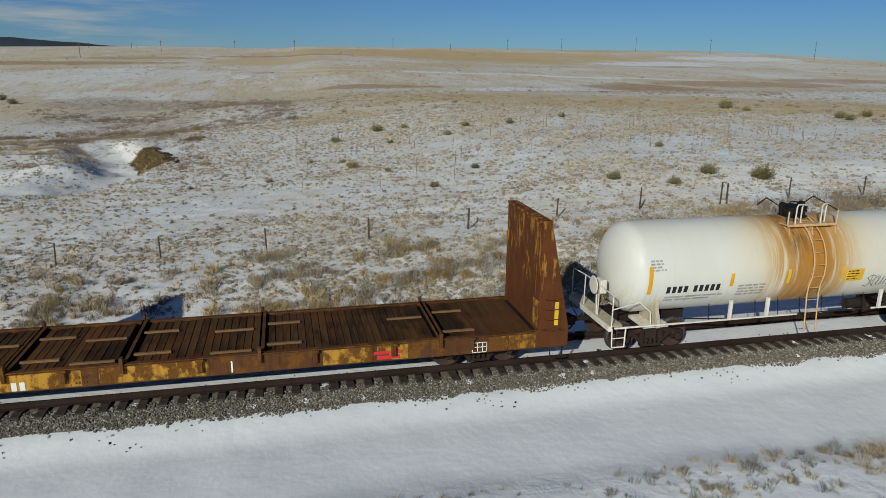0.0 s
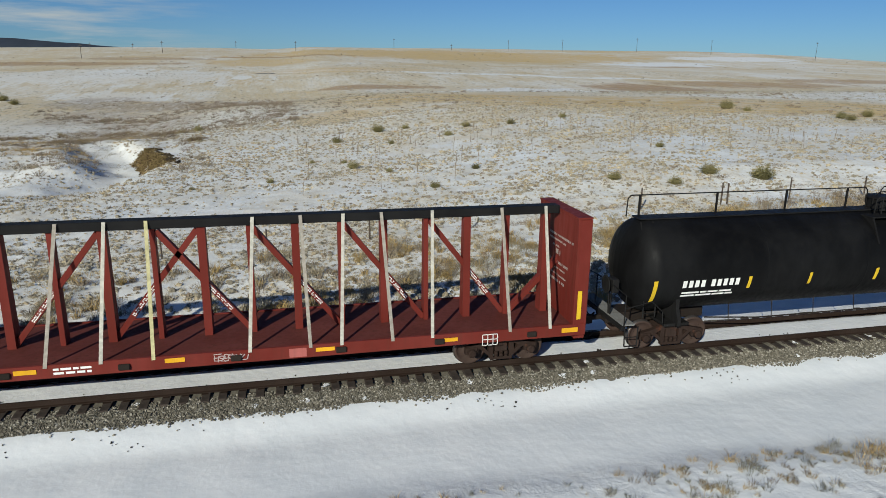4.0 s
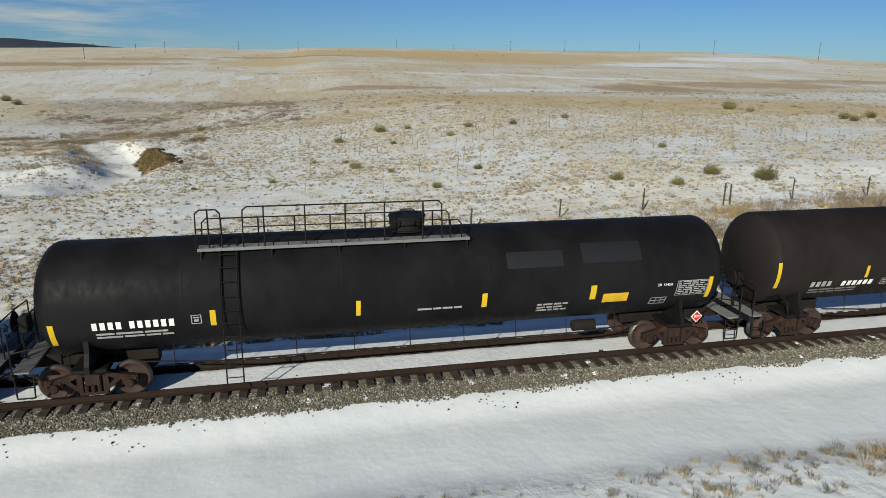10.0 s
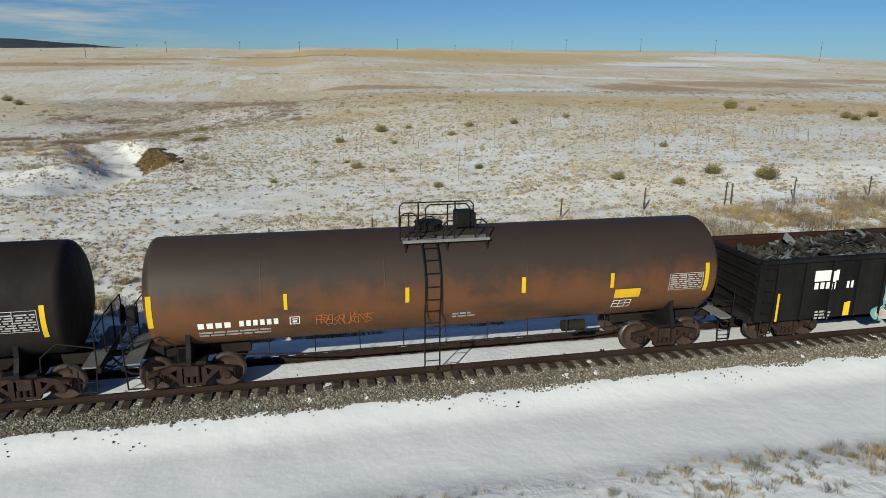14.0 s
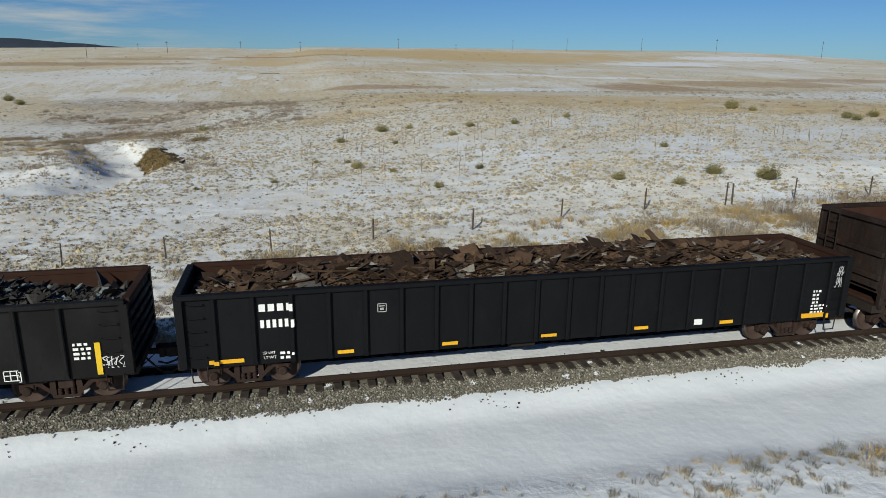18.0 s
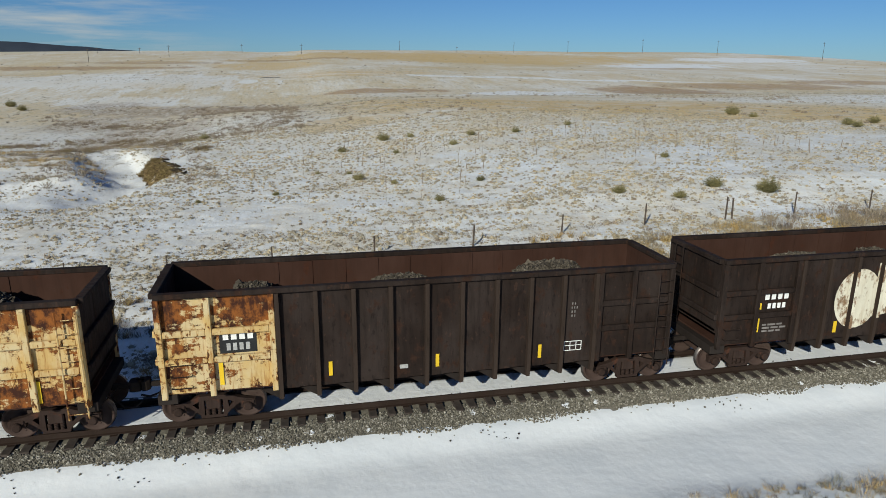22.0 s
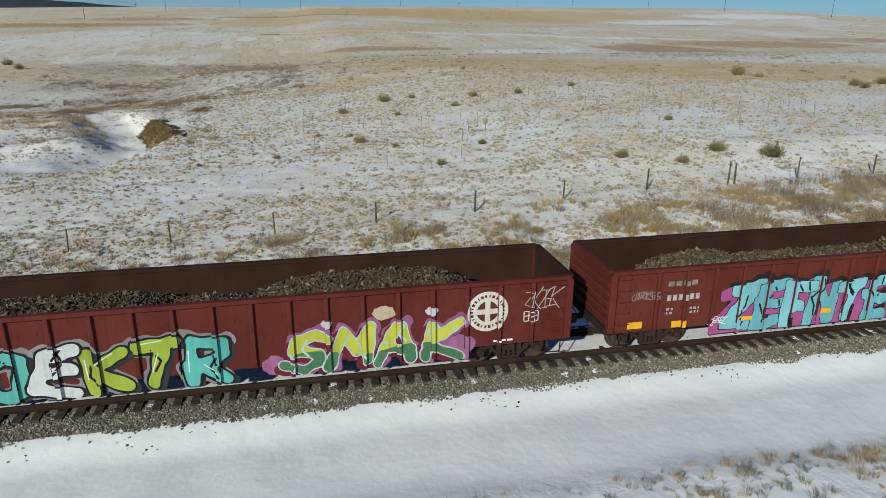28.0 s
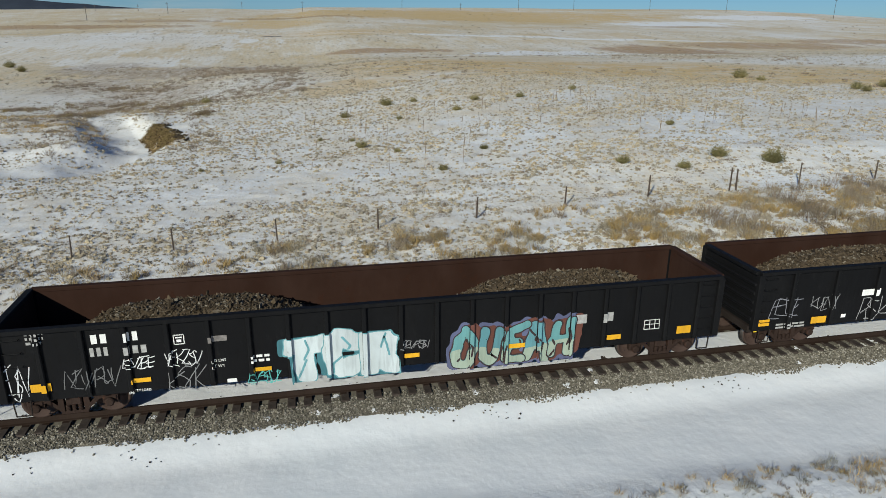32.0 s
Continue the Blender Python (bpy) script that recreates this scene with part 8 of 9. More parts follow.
def build_flatcar():
    """Bulkhead flat car with a plank deck, cross bearers with stake pockets, and a tall steel bulkhead at each end."""
    car = car_empty("bulkhead_flatcar", "rusty bulkhead flatcar with a worn plank deck", "flatcar", -2.6)
    H = 10.25
    for s in (-1, 1):
        a, b = sorted((s * 1.42, s * 1.50))
        part("side_sill", box(B(), -H, H, a, b, 0.62, 1.13, 0.012), FLATB, car, "rust-brown sill with flaking yellow paint")
        bm = box(B(), -H + 0.1, H - 0.1, *sorted((s * 1.40, s * 1.56)), 1.13, 1.165, 0.008)
        part("sill_lip", bm, FLATB, car)
    # yellow panels along the sill
    for a, b, c in ((-4.9, -2.6, 0), (-2.2, 0.4, 0), (3.3, 4.6, 0), (4.75, 5.6, 0), (7.9, 8.4, 0), (8.5, 9.3, 0), (-9.5, -6.8, 0)):
        part("sill_panel", box(B(), a, b, -1.506, -1.5, 0.66, 1.08), FLATY, car, "flaking yellow paint panel")
    part("sill_panel", box(B(), -6.6, -4.95, -1.506, -1.5, 0.66, 1.08), BLACKST, car, "black repainted panel")
    part("centre_sill", box(B(), -H, H, -0.35, 0.35, 0.5, 1.0), DARKST, car)
    part("under_deck", box(B(), -H + 0.1, H - 0.1, -1.4, 1.4, 1.0, 1.06), DARKST, car)
    rng = random.Random(8)
    pm = []
    for k in range(4):
        bm = box(B(), -0.095, 0.095, -1.38, 1.38, 0, 0.062, 0.008)
        for v in bm.verts:
            v.co.y += rng.uniform(-0.03, 0.03)
        pm.append(finish(bm, "plank", PLANK))
    x = -9.3
    cross = (-4.2, -1.55, 1.78, 6.62)
    while x < 9.3:
        if all(abs(x - c) > 0.17 for c in cross):
            o = part("plank", pm[rng.randrange(4)], PLANK, car, at=(x, rng.uniform(-0.03, 0.03), 1.062 + rng.uniform(-0.006, 0.008)))
        x += 0.205
    for c in cross:
        bm = box(B(), c - 0.12, c - 0.07, -1.5, 1.5, 1.06, 1.20)
        box(bm, c - 0.12, c + 0.02, -1.5, 1.5, 1.185, 1.20)
        box(bm, c - 0.14, c - 0.05, -1.60, -1.46, 0.92, 1.34, 0.01)
        box(bm, c - 0.14, c - 0.05, 1.46, 1.56, 0.92, 1.34, 0.01)
        part("tie_down_channel", bm, FLATB, car, "rusted steel tie-down channel")
        for y in (-0.95, 0.55):
            o = part("batten", box(B(), c + 0.08, c + 1.0, y - 0.05, y + 0.05, 1.128, 1.185, 0.01), BATTEN, car, "loose wooden batten")
            o.rotation_euler.z = rng.uniform(-0.012, 0.012)
            if rng.random() < 0.7:
                part("batten", box(B(), c - 1.35, c - 0.3, y - 0.35, y - 0.26, 1.128, 1.182, 0.01), BATTEN, car)
    for xx in (-6.0, -3.0, 0.2, 3.1, 5.2, 7.4):
        bm = box(B(), xx - 0.07, xx + 0.07, -1.6, -1.5, 0.78, 1.12, 0.02)
        box(bm, xx - 0.1, xx + 0.1, -1.62, -1.5, 1.08, 1.15, 0.01)
        part("stake_pocket", bm, FLATB, car)
    for s in (-1, 1):
        f = s * (H - 0.86)
        bm = box(B(), min(f, f + s * 0.05), max(f, f + s * 0.05), -1.45, 1.45, 1.10, 4.28)
        bh = part("bulkhead", bm, BULK, car, "tall rusty steel bulkhead")
        for k in range(6):
            y = -1.40 + k * 0.53
            bm = prism(B(), [(f + s * 0.05, 0.7), (s * H, 0.7), (s * H, 1.15), (f + s * 0.16, 4.25), (f + s * 0.05, 4.25)], y, y + 0.10)
            part("buttress", bm, BULK, bh)
        for y in (-1.515, 1.455):
            bm = prism(B(), [(f - s * 0.03, 0.64), (s * (H + 0.03), 0.64), (s * (H + 0.03), 1.2), (f + s * 0.24, 4.30), (f - s * 0.03, 4.30)], y, y + 0.06)
            part("side_plate", bm, BULK, bh)
        part("cap", box(B(), *sorted((f - s * 0.06, f + s * 0.26)), -1.5, 1.5, 4.28, 4.36, 0.012), BULK, bh)
        part("face_plate", box(B(), *sorted((f - s * 0.012, f - s * 0.002)), -1.44, -0.95, 1.2, 2.0), FLATY, bh, "flaking yellow plate")
        gi = finish(pipe(B(), [(-0.22, 0, 0), (-0.22, -0.08, 0), (0.22, -0.08, 0), (0.22, 0, 0)], 0.014, 5), "grab_iron", BULK)
        for k in range(4):
            part("grab_iron", gi, BULK, bh, at=(f + s * 0.38, -1.5, 1.2 + k * 0.3))
        part("reflector", box(B(), f + s * 0.5 - 0.06, f + s * 0.5 + 0.06, -1.527, -1.519, 1.3, 2.0), REFL, bh, "yellow reflective strip")
        bm = pipe(B(), [(s * (H - 0.5), -1.48, 0.7), (s * (H - 0.48), -1.5, 0.3), (s * (H - 0.12), -1.5, 0.3), (s * (H - 0.1), -1.48, 0.7)], 0.02)
        part("sill_step", bm, DARKST, car)
    add_trucks(car, (-7.75, 7.75))
    add_couplers(car, -H, H)
    s = Side(car, -1.506)
    s.y0 = -1.506
    DECOR["flat"](s)


def mound(rng_seed, humps, base=1.1):
    """Height of a load: soft humps (x, y, height, length, breadth) over the floor."""
    def f(x, y):
        z = np.full(np.shape(x), base, float)
        for hx, hy, h, l, b in humps:
            z = np.maximum(z, base + h * np.exp(-(((np.asarray(x) - hx) / l) ** 4) - (((np.asarray(y) - hy) / b) ** 4)))
        return z + wave(np.asarray(x), np.asarray(y), rng_seed, 2.2) * 0.07
    return f

# ---- put the train together ----
build_flatcar()
build_white_tank()
build_centre_beam()
build_tank_one()
build_tank_two()
build_tank_three()
build_tank_four()
build_tank_five()


def rib_row(first, step, half):
    a = [first + step * k for k in range(-30, 30)]
    return [x for x in a if abs(x) < half - 0.55]


gondola(157.05, 9.95, (-8.35, 8.25), GON1, "black gondola car full of mixed scrap, its side covered in graffiti", "g1", rib_row(0.56, 0.985, 9.95))
gondola(178.08, 9.90, (-8.3, 8.33), GON2, "blue-black gondola car heaped with scrap metal", "g2", rib_row(-0.36, 0.965, 9.9))
gondola(262.98, 9.97, (-8.3, 8.32), GON3, "oxide-red gondola car with green and yellow graffiti", "g3", rib_row(0.11, 0.97, 9.97), proud=0.09)
gondola(284.2, 9.95, (-8.3, 8.35), GON4, "oxide-red gondola car with turquoise graffiti", "g4", rib_row(0.14, 0.955, 9.95), proud=0.09)
gondola(305.58, 9.95, (-8.5, 8.4), GON5, "black gondola car with white block graffiti", "g5", rib_row(-0.87, 1.01, 9.95))
gondola(326.8, 9.95, (-8.4, 8.4), GON5, "black gondola car with grey tags", "g6", rib_row(-0.9, 1.56, 9.95))
hopper(196.5, 7.15, (-5.88, 6.14), "h1", "dark brown hopper car with a peeling cream end bay", HOP, None, HOPY, 1, None, HOPC, shift=0.22)
hopper(212.46, 7.12, (-5.96, 6.1), "h2", "dark brown hopper car with a peeling cream front bay", HOP, HOPY, None, 2, HOPC, None, shift=0.27)
hopper(228.33, 7.1, (-5.93, 6.1), "h3", "dark brown hopper car with large white graffiti lobes", HOP, None, HOPY, 3, None, HOPC, shift=0.05)
hopper(244.37, 7.1, (-6.1, 5.93), "h4", "dusty ochre hopper car with a taupe end bay and brown stakes", OCHRE, TAUPE, OCHRE, 4, TAUPE, OCHRE, OCHRIB, shift=0.10)

heap(157.05, -9.8, 9.8, 1.33, mound(51, [(0, 0, 1.60, 13.0, 1.9), (-6, 0.2, 1.72, 2.0, 1.0), (5.5, 0.1, 1.78, 2.6, 1.0)]), 1.1, SCRAPB, "tangled mixed scrap metal heaped in the gondola car", 61, 15000, (0.26, 0.085, 0.012), 0.85)
heap(178.08, -9.7, 9.7, 1.33, mound(52, [(0.0, 0, 1.74, 14.0, 2.0), (3.5, 0.2, 1.84, 4.5, 1.1)]), 1.1, SCRAP, "rusty sheet and plate scrap heaped in the gondola car", 62, 11000, (0.34, 0.12, 0.012), 0.55)
heap(262.98, -9.5, 9.4, 1.33, mound(53, [(0, 0, 1.12, 9.3, 1.25), (-4.2, 0.1, 1.42, 4.6, 1.25), (0.6, -0.2, 1.22, 2.2, 1.1), (4.3, 0.1, 1.58, 3.9, 1.2)]), 1.1, RUBBLE, "dark crushed rubble mounded in the gondola car", 63, 21000, (0.072, 0.032, 0.016), 2)
heap(284.2, -9.3, 9.3, 1.33, mound(54, [(0, 0, 1.30, 9.2, 1.3), (-6.2, 0.1, 1.48, 2.2, 1.2), (-2.6, 0, 1.28, 2.6, 1.2), (4.2, 0.1, 1.5, 4.9, 1.2)]), 1.1, RUBBLE, "dark crushed rubble mounded in the gondola car", 64, 21000, (0.072, 0.032, 0.016), 2)
heap(305.58, -9.0, 9.2, 1.33, mound(55, [(-5.4, 0.1, 1.5, 3.5, 1.2), (5.4, 0.1, 1.46, 3.6, 1.2)]), 1.1, RUBBLE, "grey-brown crushed rubble in two mounds in the gondola car", 65, 21000, (0.072, 0.032, 0.016), 2)
heap(326.8, -9.0, 9.2, 1.33, mound(56, [(-5.2, 0.1, 1.6, 3.9, 1.25), (3.0, 0.1, 1.4, 4.5, 1.2)]), 1.1, RUBBLE, "grey-brown crushed rubble mounded in the gondola car", 66, 12000, (0.072, 0.032, 0.016), 2)
BASE = 1.17
heap(196.5, -5.4, 5.4, 1.30, mound(57, [(3.7, 0.3, 2.48, 2.2, 1.0), (-4.3, 0.4, 1.1, 1.4, 0.8)], BASE), BASE, HEAPST, "leftover grey ballast stone mounded in the hopper car", 67, 13000, (0.045, 0.04, 0.03), 2)
heap(212.46, -5.4, 5.4, 1.30, mound(58, [(4.0, 0.5, 2.32, 1.7, 0.8), (-0.6, 0.8, 2.12, 1.5, 0.6), (-5.0, 0.8, 2.1, 1.2, 0.6)], BASE), BASE, HEAPST, "leftover grey ballast stone lying in the hopper car", 68, 13000, (0.045, 0.04, 0.03), 2)
heap(228.33, -5.4, 5.4, 1.30, mound(59, [(-2.6, 0.8, 2.02, 1.9, 0.6), (0.4, 0.9, 2.0, 1.2, 0.5), (4.6, 0.9, 1.9, 0.8, 0.4)], BASE), BASE, HEAPST, "leftover grey ballast stone lying in the hopper car", 69, 13000, (0.045, 0.04, 0.03), 2)
heap(244.37, -5.4, 5.4, 1.30, mound(60, [(-3.9, 0.6, 2.15, 1.5, 0.7), (-1.0, 0.9, 1.9, 1.2, 0.5)], BASE), BASE, HEAPST, "leftover brown ballast stone lying in the hopper car", 70, 13000, (0.045, 0.04, 0.03), 2)

# ---- plants, fence, poles ----


def blades(name, cen, height, radius, count, mat, seed, width=0.014, lean=0.35, two=True):
    """Tufts of grass blades in one mesh. cen: n rows; height, radius: n values; count blades in each."""
    rng = np.random.default_rng(seed)
    n = len(cen)
    N = n * count
    c = np.repeat(cen, count, 0)
    H = np.repeat(height, count) * rng.uniform(0.45, 1.1, N)
    R = np.repeat(radius, count)
    a = rng.uniform(0, 2 * math.pi, N)
    d = np.sqrt(rng.uniform(0, 1, N))
    root = c + np.stack([np.cos(a) * R * d, np.sin(a) * R * d, -0.03 + 0 * a], -1)
    la = a + rng.normal(0, 0.7, N)
    out = np.stack([np.cos(la), np.sin(la), 0 * la], -1)
    L = lean * (0.25 + d) * H * rng.uniform(0.4, 1.5, N)
    tip = root + out * L[:, None] + np.stack([0 * H, 0 * H, H], -1)
    side = np.stack([-np.sin(la), np.cos(la), 0 * la], -1)
    tw = rng.uniform(0, math.pi, N)
    side = side * np.cos(tw)[:, None] + out * np.sin(tw)[:, None]
    w = (width * rng.uniform(0.6, 1.4, N))[:, None]
    if two:
        mid = root + out * (L * 0.32)[:, None] + np.stack([0 * H, 0 * H, H * 0.58], -1)
        v = np.stack([root - side * w, root + side * w, mid + side * w * 0.8, mid - side * w * 0.8, tip], 1).reshape(-1, 3)
        b = np.arange(N)[:, None] * 5
        me = bpy.data.meshes.new(name)
        f = np.concatenate([b + np.array([[0, 1, 2, 3]])], 0).tolist() + (b + np.array([[3, 2, 4]])).tolist()
    else:
        v = np.stack([root - side * w, root + side * w, tip], 1).reshape(-1, 3)
        b = np.arange(N)[:, None] * 3
        f = (b + np.array([[0, 1, 2]])).tolist()
    return raw(name, v.tolist(), f, mat)


def clumps(name, cen, height, radius, mat, seed):
    """Low matted clumps in one mesh: uneven domes of two rings and a tip."""
    rng = np.random.default_rng(seed)
    n, m = len(cen), 6
    a = np.arange(m) / m * 2 * math.pi + rng.uniform(0, 6.3, (n, 1))
    rows = []
    for lift, wide in ((-0.15, 1.0), (0.62, 0.78)):
        rr = radius[:, None] * wide * rng.uniform(0.65, 1.3, (n, m))
        zz = height[:, None] * lift * rng.uniform(0.6, 1.3, (n, m))
        rows.append(np.stack([cen[:, None, 0] + np.cos(a) * rr, cen[:, None, 1] + np.sin(a) * rr, cen[:, None, 2] + zz], -1))
    tip = cen + np.stack([rng.normal(0, 0.25, n) * radius, rng.normal(0, 0.25, n) * radius, height], -1)
    v = np.concatenate([rows[0], rows[1], tip[:, None]], 1).reshape(-1, 3)
    b = np.arange(n)[:, None] * (2 * m + 1)
    i = np.arange(m)
    j = (i + 1) % m
    quads = np.stack([b + i, b + j, b + j + m, b + i + m], -1).reshape(-1, 4).tolist()
    tris = np.stack([b + i + m, b + j + m, b + 2 * m + 0 * i], -1).reshape(-1, 3).tolist()
    return raw(name, v.tolist(), quads + tris, mat)


def stuff(name, me, label, category):
    return tagged(new(name, me), label, category, kind="stuff")


def on_land(x, y):
    return np.stack([x, y, land(x, y)], -1)


def in_view(rng, n, r0, r1, a0=-24, a1=52, power=1.0):
    """Points spread over the ground in front of the hovering place."""
    r = np.sqrt(rng.uniform(r0 ** 2, r1 ** 2, n)) if power == 1.0 else r0 * (r1 / r0) ** rng.uniform(0, 1, n)
    a = np.radians(rng.uniform(a0, a1, n))
    return r * np.sin(a), -18.4 + r * np.cos(a)


def clump_noise(x, y, seed, k=0.5):
    return wave(x, y, seed, k) + 0.6 * wave(x, y, seed + 1, k * 2.7)


rng = np.random.default_rng(101)


def field_gap(x, y):
    """Where the gully and the flat before it keep their snow."""
    mid = np.interp(y, [36, 45, 54, 64, 76, 90], [-23, -17.2, -14.8, -18.1, -22.5, -27])
    return ((np.abs(x - mid + 0.3) < 2.3) & (y > 43) & (y < 90)) | ((x < -15.5) & (x > -32) & (y > 40) & (y < 48)) | ((x > -18.5) & (x < -11.5) & (y > 53) & (y < 66))


# tufts that stand out of the snow one by one, thicker in patches and up the slope
x, y = in_view(rng, 96000, 24, 118, power=2)
d = clump_noise(x, y, 77, 0.22) + 0.5 * clump_noise(x, y, 78, 0.9) + 0.010 * np.clip(y - 40, -20, 50)
ok = (y > 4.6) & ~field_gap(x, y) & (d + rng.normal(0, 0.5, len(x)) > 0.05)
x, y, d = x[ok], y[ok], d[ok]
h = rng.gamma(3.6, 0.038, len(x)).clip(0.05, 0.36) * (0.85 + 0.004 * np.clip(y - 20, 0, 60))
k = rng.random(len(x)) + 0.25 * np.clip(d - 0.3, -0.5, 0.8)
kinds = ((-9, 0.42, DUN, "dun grass tufts in the snow of the field"), (0.42, 0.52, WEED, "dark weed tufts in the snow of the field"), (0.52, 1.04, TANB, "pale grass tufts in the snow of the field"), (1.04, 9, STRAW, "golden grass tufts in the snow of the field"))
for i, (lo, hi, mat, lab) in enumerate(kinds):
    q = (k >= lo) & (k < hi)
    stuff("grass_tufts", blades("grass_tufts", on_land(x[q], y[q]), h[q], h[q] * 0.75, 10, mat, 40 + i, 0.020, 0.8, False), lab, "grass")
    stuff("grass_clumps", clumps("grass_clumps", on_land(x[q], y[q]), h[q] * 0.55, h[q] * 0.55, mat, 50 + i), lab.replace("tufts", "clumps"), "grass")
# flattened mats of brown grass beside the fence
x, y = rng.uniform(-14, 40, 46), rng.uniform(17.5, 27, 46)
k = np.repeat(np.arange(46), 20)
x, y = x[k] + rng.normal(0, 0.65, len(k)), y[k] + rng.normal(0, 0.22, len(k))
h = rng.uniform(0.06, 0.16, len(x))
stuff("grass_mats", blades("grass_mats", on_land(x, y), h, h * 1.8, 16, WEED, 47, 0.018, 1.3, False), "flattened brown grass mats near the fence", "grass")
# far tufts that speckle the slopes
x, y = in_view(rng, 42000, 100, 460, power=2)
ok = clump_noise(x, y, 79, 0.06) + rng.normal(0, 0.3, len(x)) > 0.0
x, y = x[ok], y[ok]
h = rng.uniform(0.08, 0.2, len(x)) * (0.8 + y / 300)
stuff("far_grass", blades("far_grass", on_land(x, y), h, h * 1.5, 7, DUN, 3, 0.07, 1.2, False), "dry grass and low scrub on the far slopes", "grass")
x, y = in_view(rng, 1100, 110, 800, power=2)
ok = clump_noise(x, y, 81, 0.03) > -0.1
x, y = x[ok], y[ok]
h = rng.uniform(0.2, 0.6, len(x)) * (0.7 + np.hypot(x, y) / 700)
stuff("far_scrub", blades("far_scrub", on_land(x, y), h, h * 0.9, 22, WEED, 4, 0.07, 0.9, False), "scattered dark scrub on the far slopes", "scrub")
# scrub along the draw
x, y = rng.uniform(-70, 2, 2600), 92 + 150 * rng.beta(1.1, 1.6, 2600)
ok = (clump_noise(x, y, 85, 0.09) + rng.normal(0, 0.12, 2600) > 0.08) & (x > -0.35 * y)
x, y = x[ok], y[ok]
h = rng.uniform(0.25, 0.85, len(x))
stuff("draw_scrub", blades("draw_scrub", on_land(x, y), h, h * 1.0, 34, WEED, 5, 0.035, 0.7, False), "brown leafless scrub along the draw", "scrub")

# tall grass between the track and the fence
x, y = rng.uniform(-16, 52, 5200), 4.2 + rng.beta(1.3, 1.5, 5200) * 13.0
dens = clump_noise(x, y, 91, 0.9) + 0.004 * (x - 2) - 0.02 * np.abs(y - 9) + 0.10 * np.exp(-((x - 4) / 10) ** 2)
ok = dens + 0.10 * smoothstep(16, 30, x) + rng.normal(0, 0.12, len(x)) > 0.10
x, y, dens = x[ok], y[ok], dens[ok]
h = np.clip(rng.uniform(0.16, 0.48, len(x)) + 0.3 * dens, 0.12, 0.80)
k = rng.random(len(x)) + 0.25 * (clump_noise(x, y, 92, 0.35))
for i, (lo, hi, mat, n, lab) in enumerate(((-9, 0.36, STRAW, 60, "tall golden bunch grass beside the track"), (0.36, 0.55, TANB, 46, "pale bunch grass beside the track"), (0.55, 0.80, DUN, 40, "dun dead grass beside the track"), (0.80, 9, WEED, 40, "brown dead weeds beside the track"))):
    q = (k >= lo) & (k < hi)
    stuff("bunch_grass", blades("bunch_grass", on_land(x[q], y[q]), h[q], h[q] * (0.34, 0.4, 0.7, 0.6)[i], n, mat, 10 + i, 0.009, 0.75), lab, "grass")
# thin grey brush along the fence row
x, y = rng.uniform(21, 54, 230), rng.uniform(9.5, 17.0, 230)
ok = clump_noise(x, y, 95, 0.4) > 0.02
x, y = x[ok], y[ok]
h = rng.uniform(0.5, 1.25, len(x))
stuff("grey_brush", blades("grey_brush", on_land(x, y), h, h * 0.42, 46, WEED, 20, 0.008, 0.55), "thin grey leafless brush below the fence", "brush")
x, y = rng.uniform(26, 52, 60), rng.uniform(5.5, 11.5, 60)
h = rng.uniform(0.15, 0.5, 60)
stuff("dark_brush", blades("dark_brush", on_land(x, y), h, h * 1.5, 60, DARKW, 23, 0.010, 0.9), "dark brown dead brush mats below the fence", "brush")
# small weeds low on the ground by the rails' far side
x, y = rng.uniform(-16, 46, 1500), rng.uniform(4, 17, 1500)
ok = clump_noise(x, y, 97, 0.8) > 0.02
x, y = x[ok], y[ok]
h = rng.uniform(0.08, 0.25, len(x))
stuff("low_weeds", blades("low_weeds", on_land(x, y), h, h * 1.1, 22, TANB, 21, 0.010, 0.9), "low dry weeds poking out of the snow", "weeds")

# the verge nearest the camera
x, y = rng.uniform(0, 24, 2600), -6.0 - rng.gamma(1.7, 1.3, 2600)
ok = (clump_noise(x, y, 99, 1.6) + 0.03 * (x - 9) + rng.normal(0, 0.34, 2600) > 0.16) & (y > -13)
x, y = x[ok], y[ok]
h = 0.06 + rng.gamma(2.0, 0.046, len(x)) + 0.008 * np.clip(x - 11, 0, 6)
k = rng.random(len(x))
for i, (lo, hi, mat) in enumerate(((0, 0.24, STRAW), (0.24, 0.44, TANB), (0.44, 0.64, WEED), (0.64, 1.0, GREYW))):
    q = (k >= lo) & (k < hi)
    stuff("verge_grass", blades("verge_grass", on_land(x[q], y[q]), h[q], h[q] * 0.45, 32, mat, 30 + i, 0.0044, 0.85), "dry grass and weeds on the snowy verge", "grass")
x, y = rng.uniform(12.8, 16.5, 52), rng.uniform(-8.4, -6.4, 52)
h = rng.uniform(0.12, 0.34, 52)
stuff("verge_grass", blades("verge_grass", on_land(x, y), h, h * 0.6, 50, STRAW, 36, 0.004, 0.8), "thick golden bunch grass on the verge", "grass")


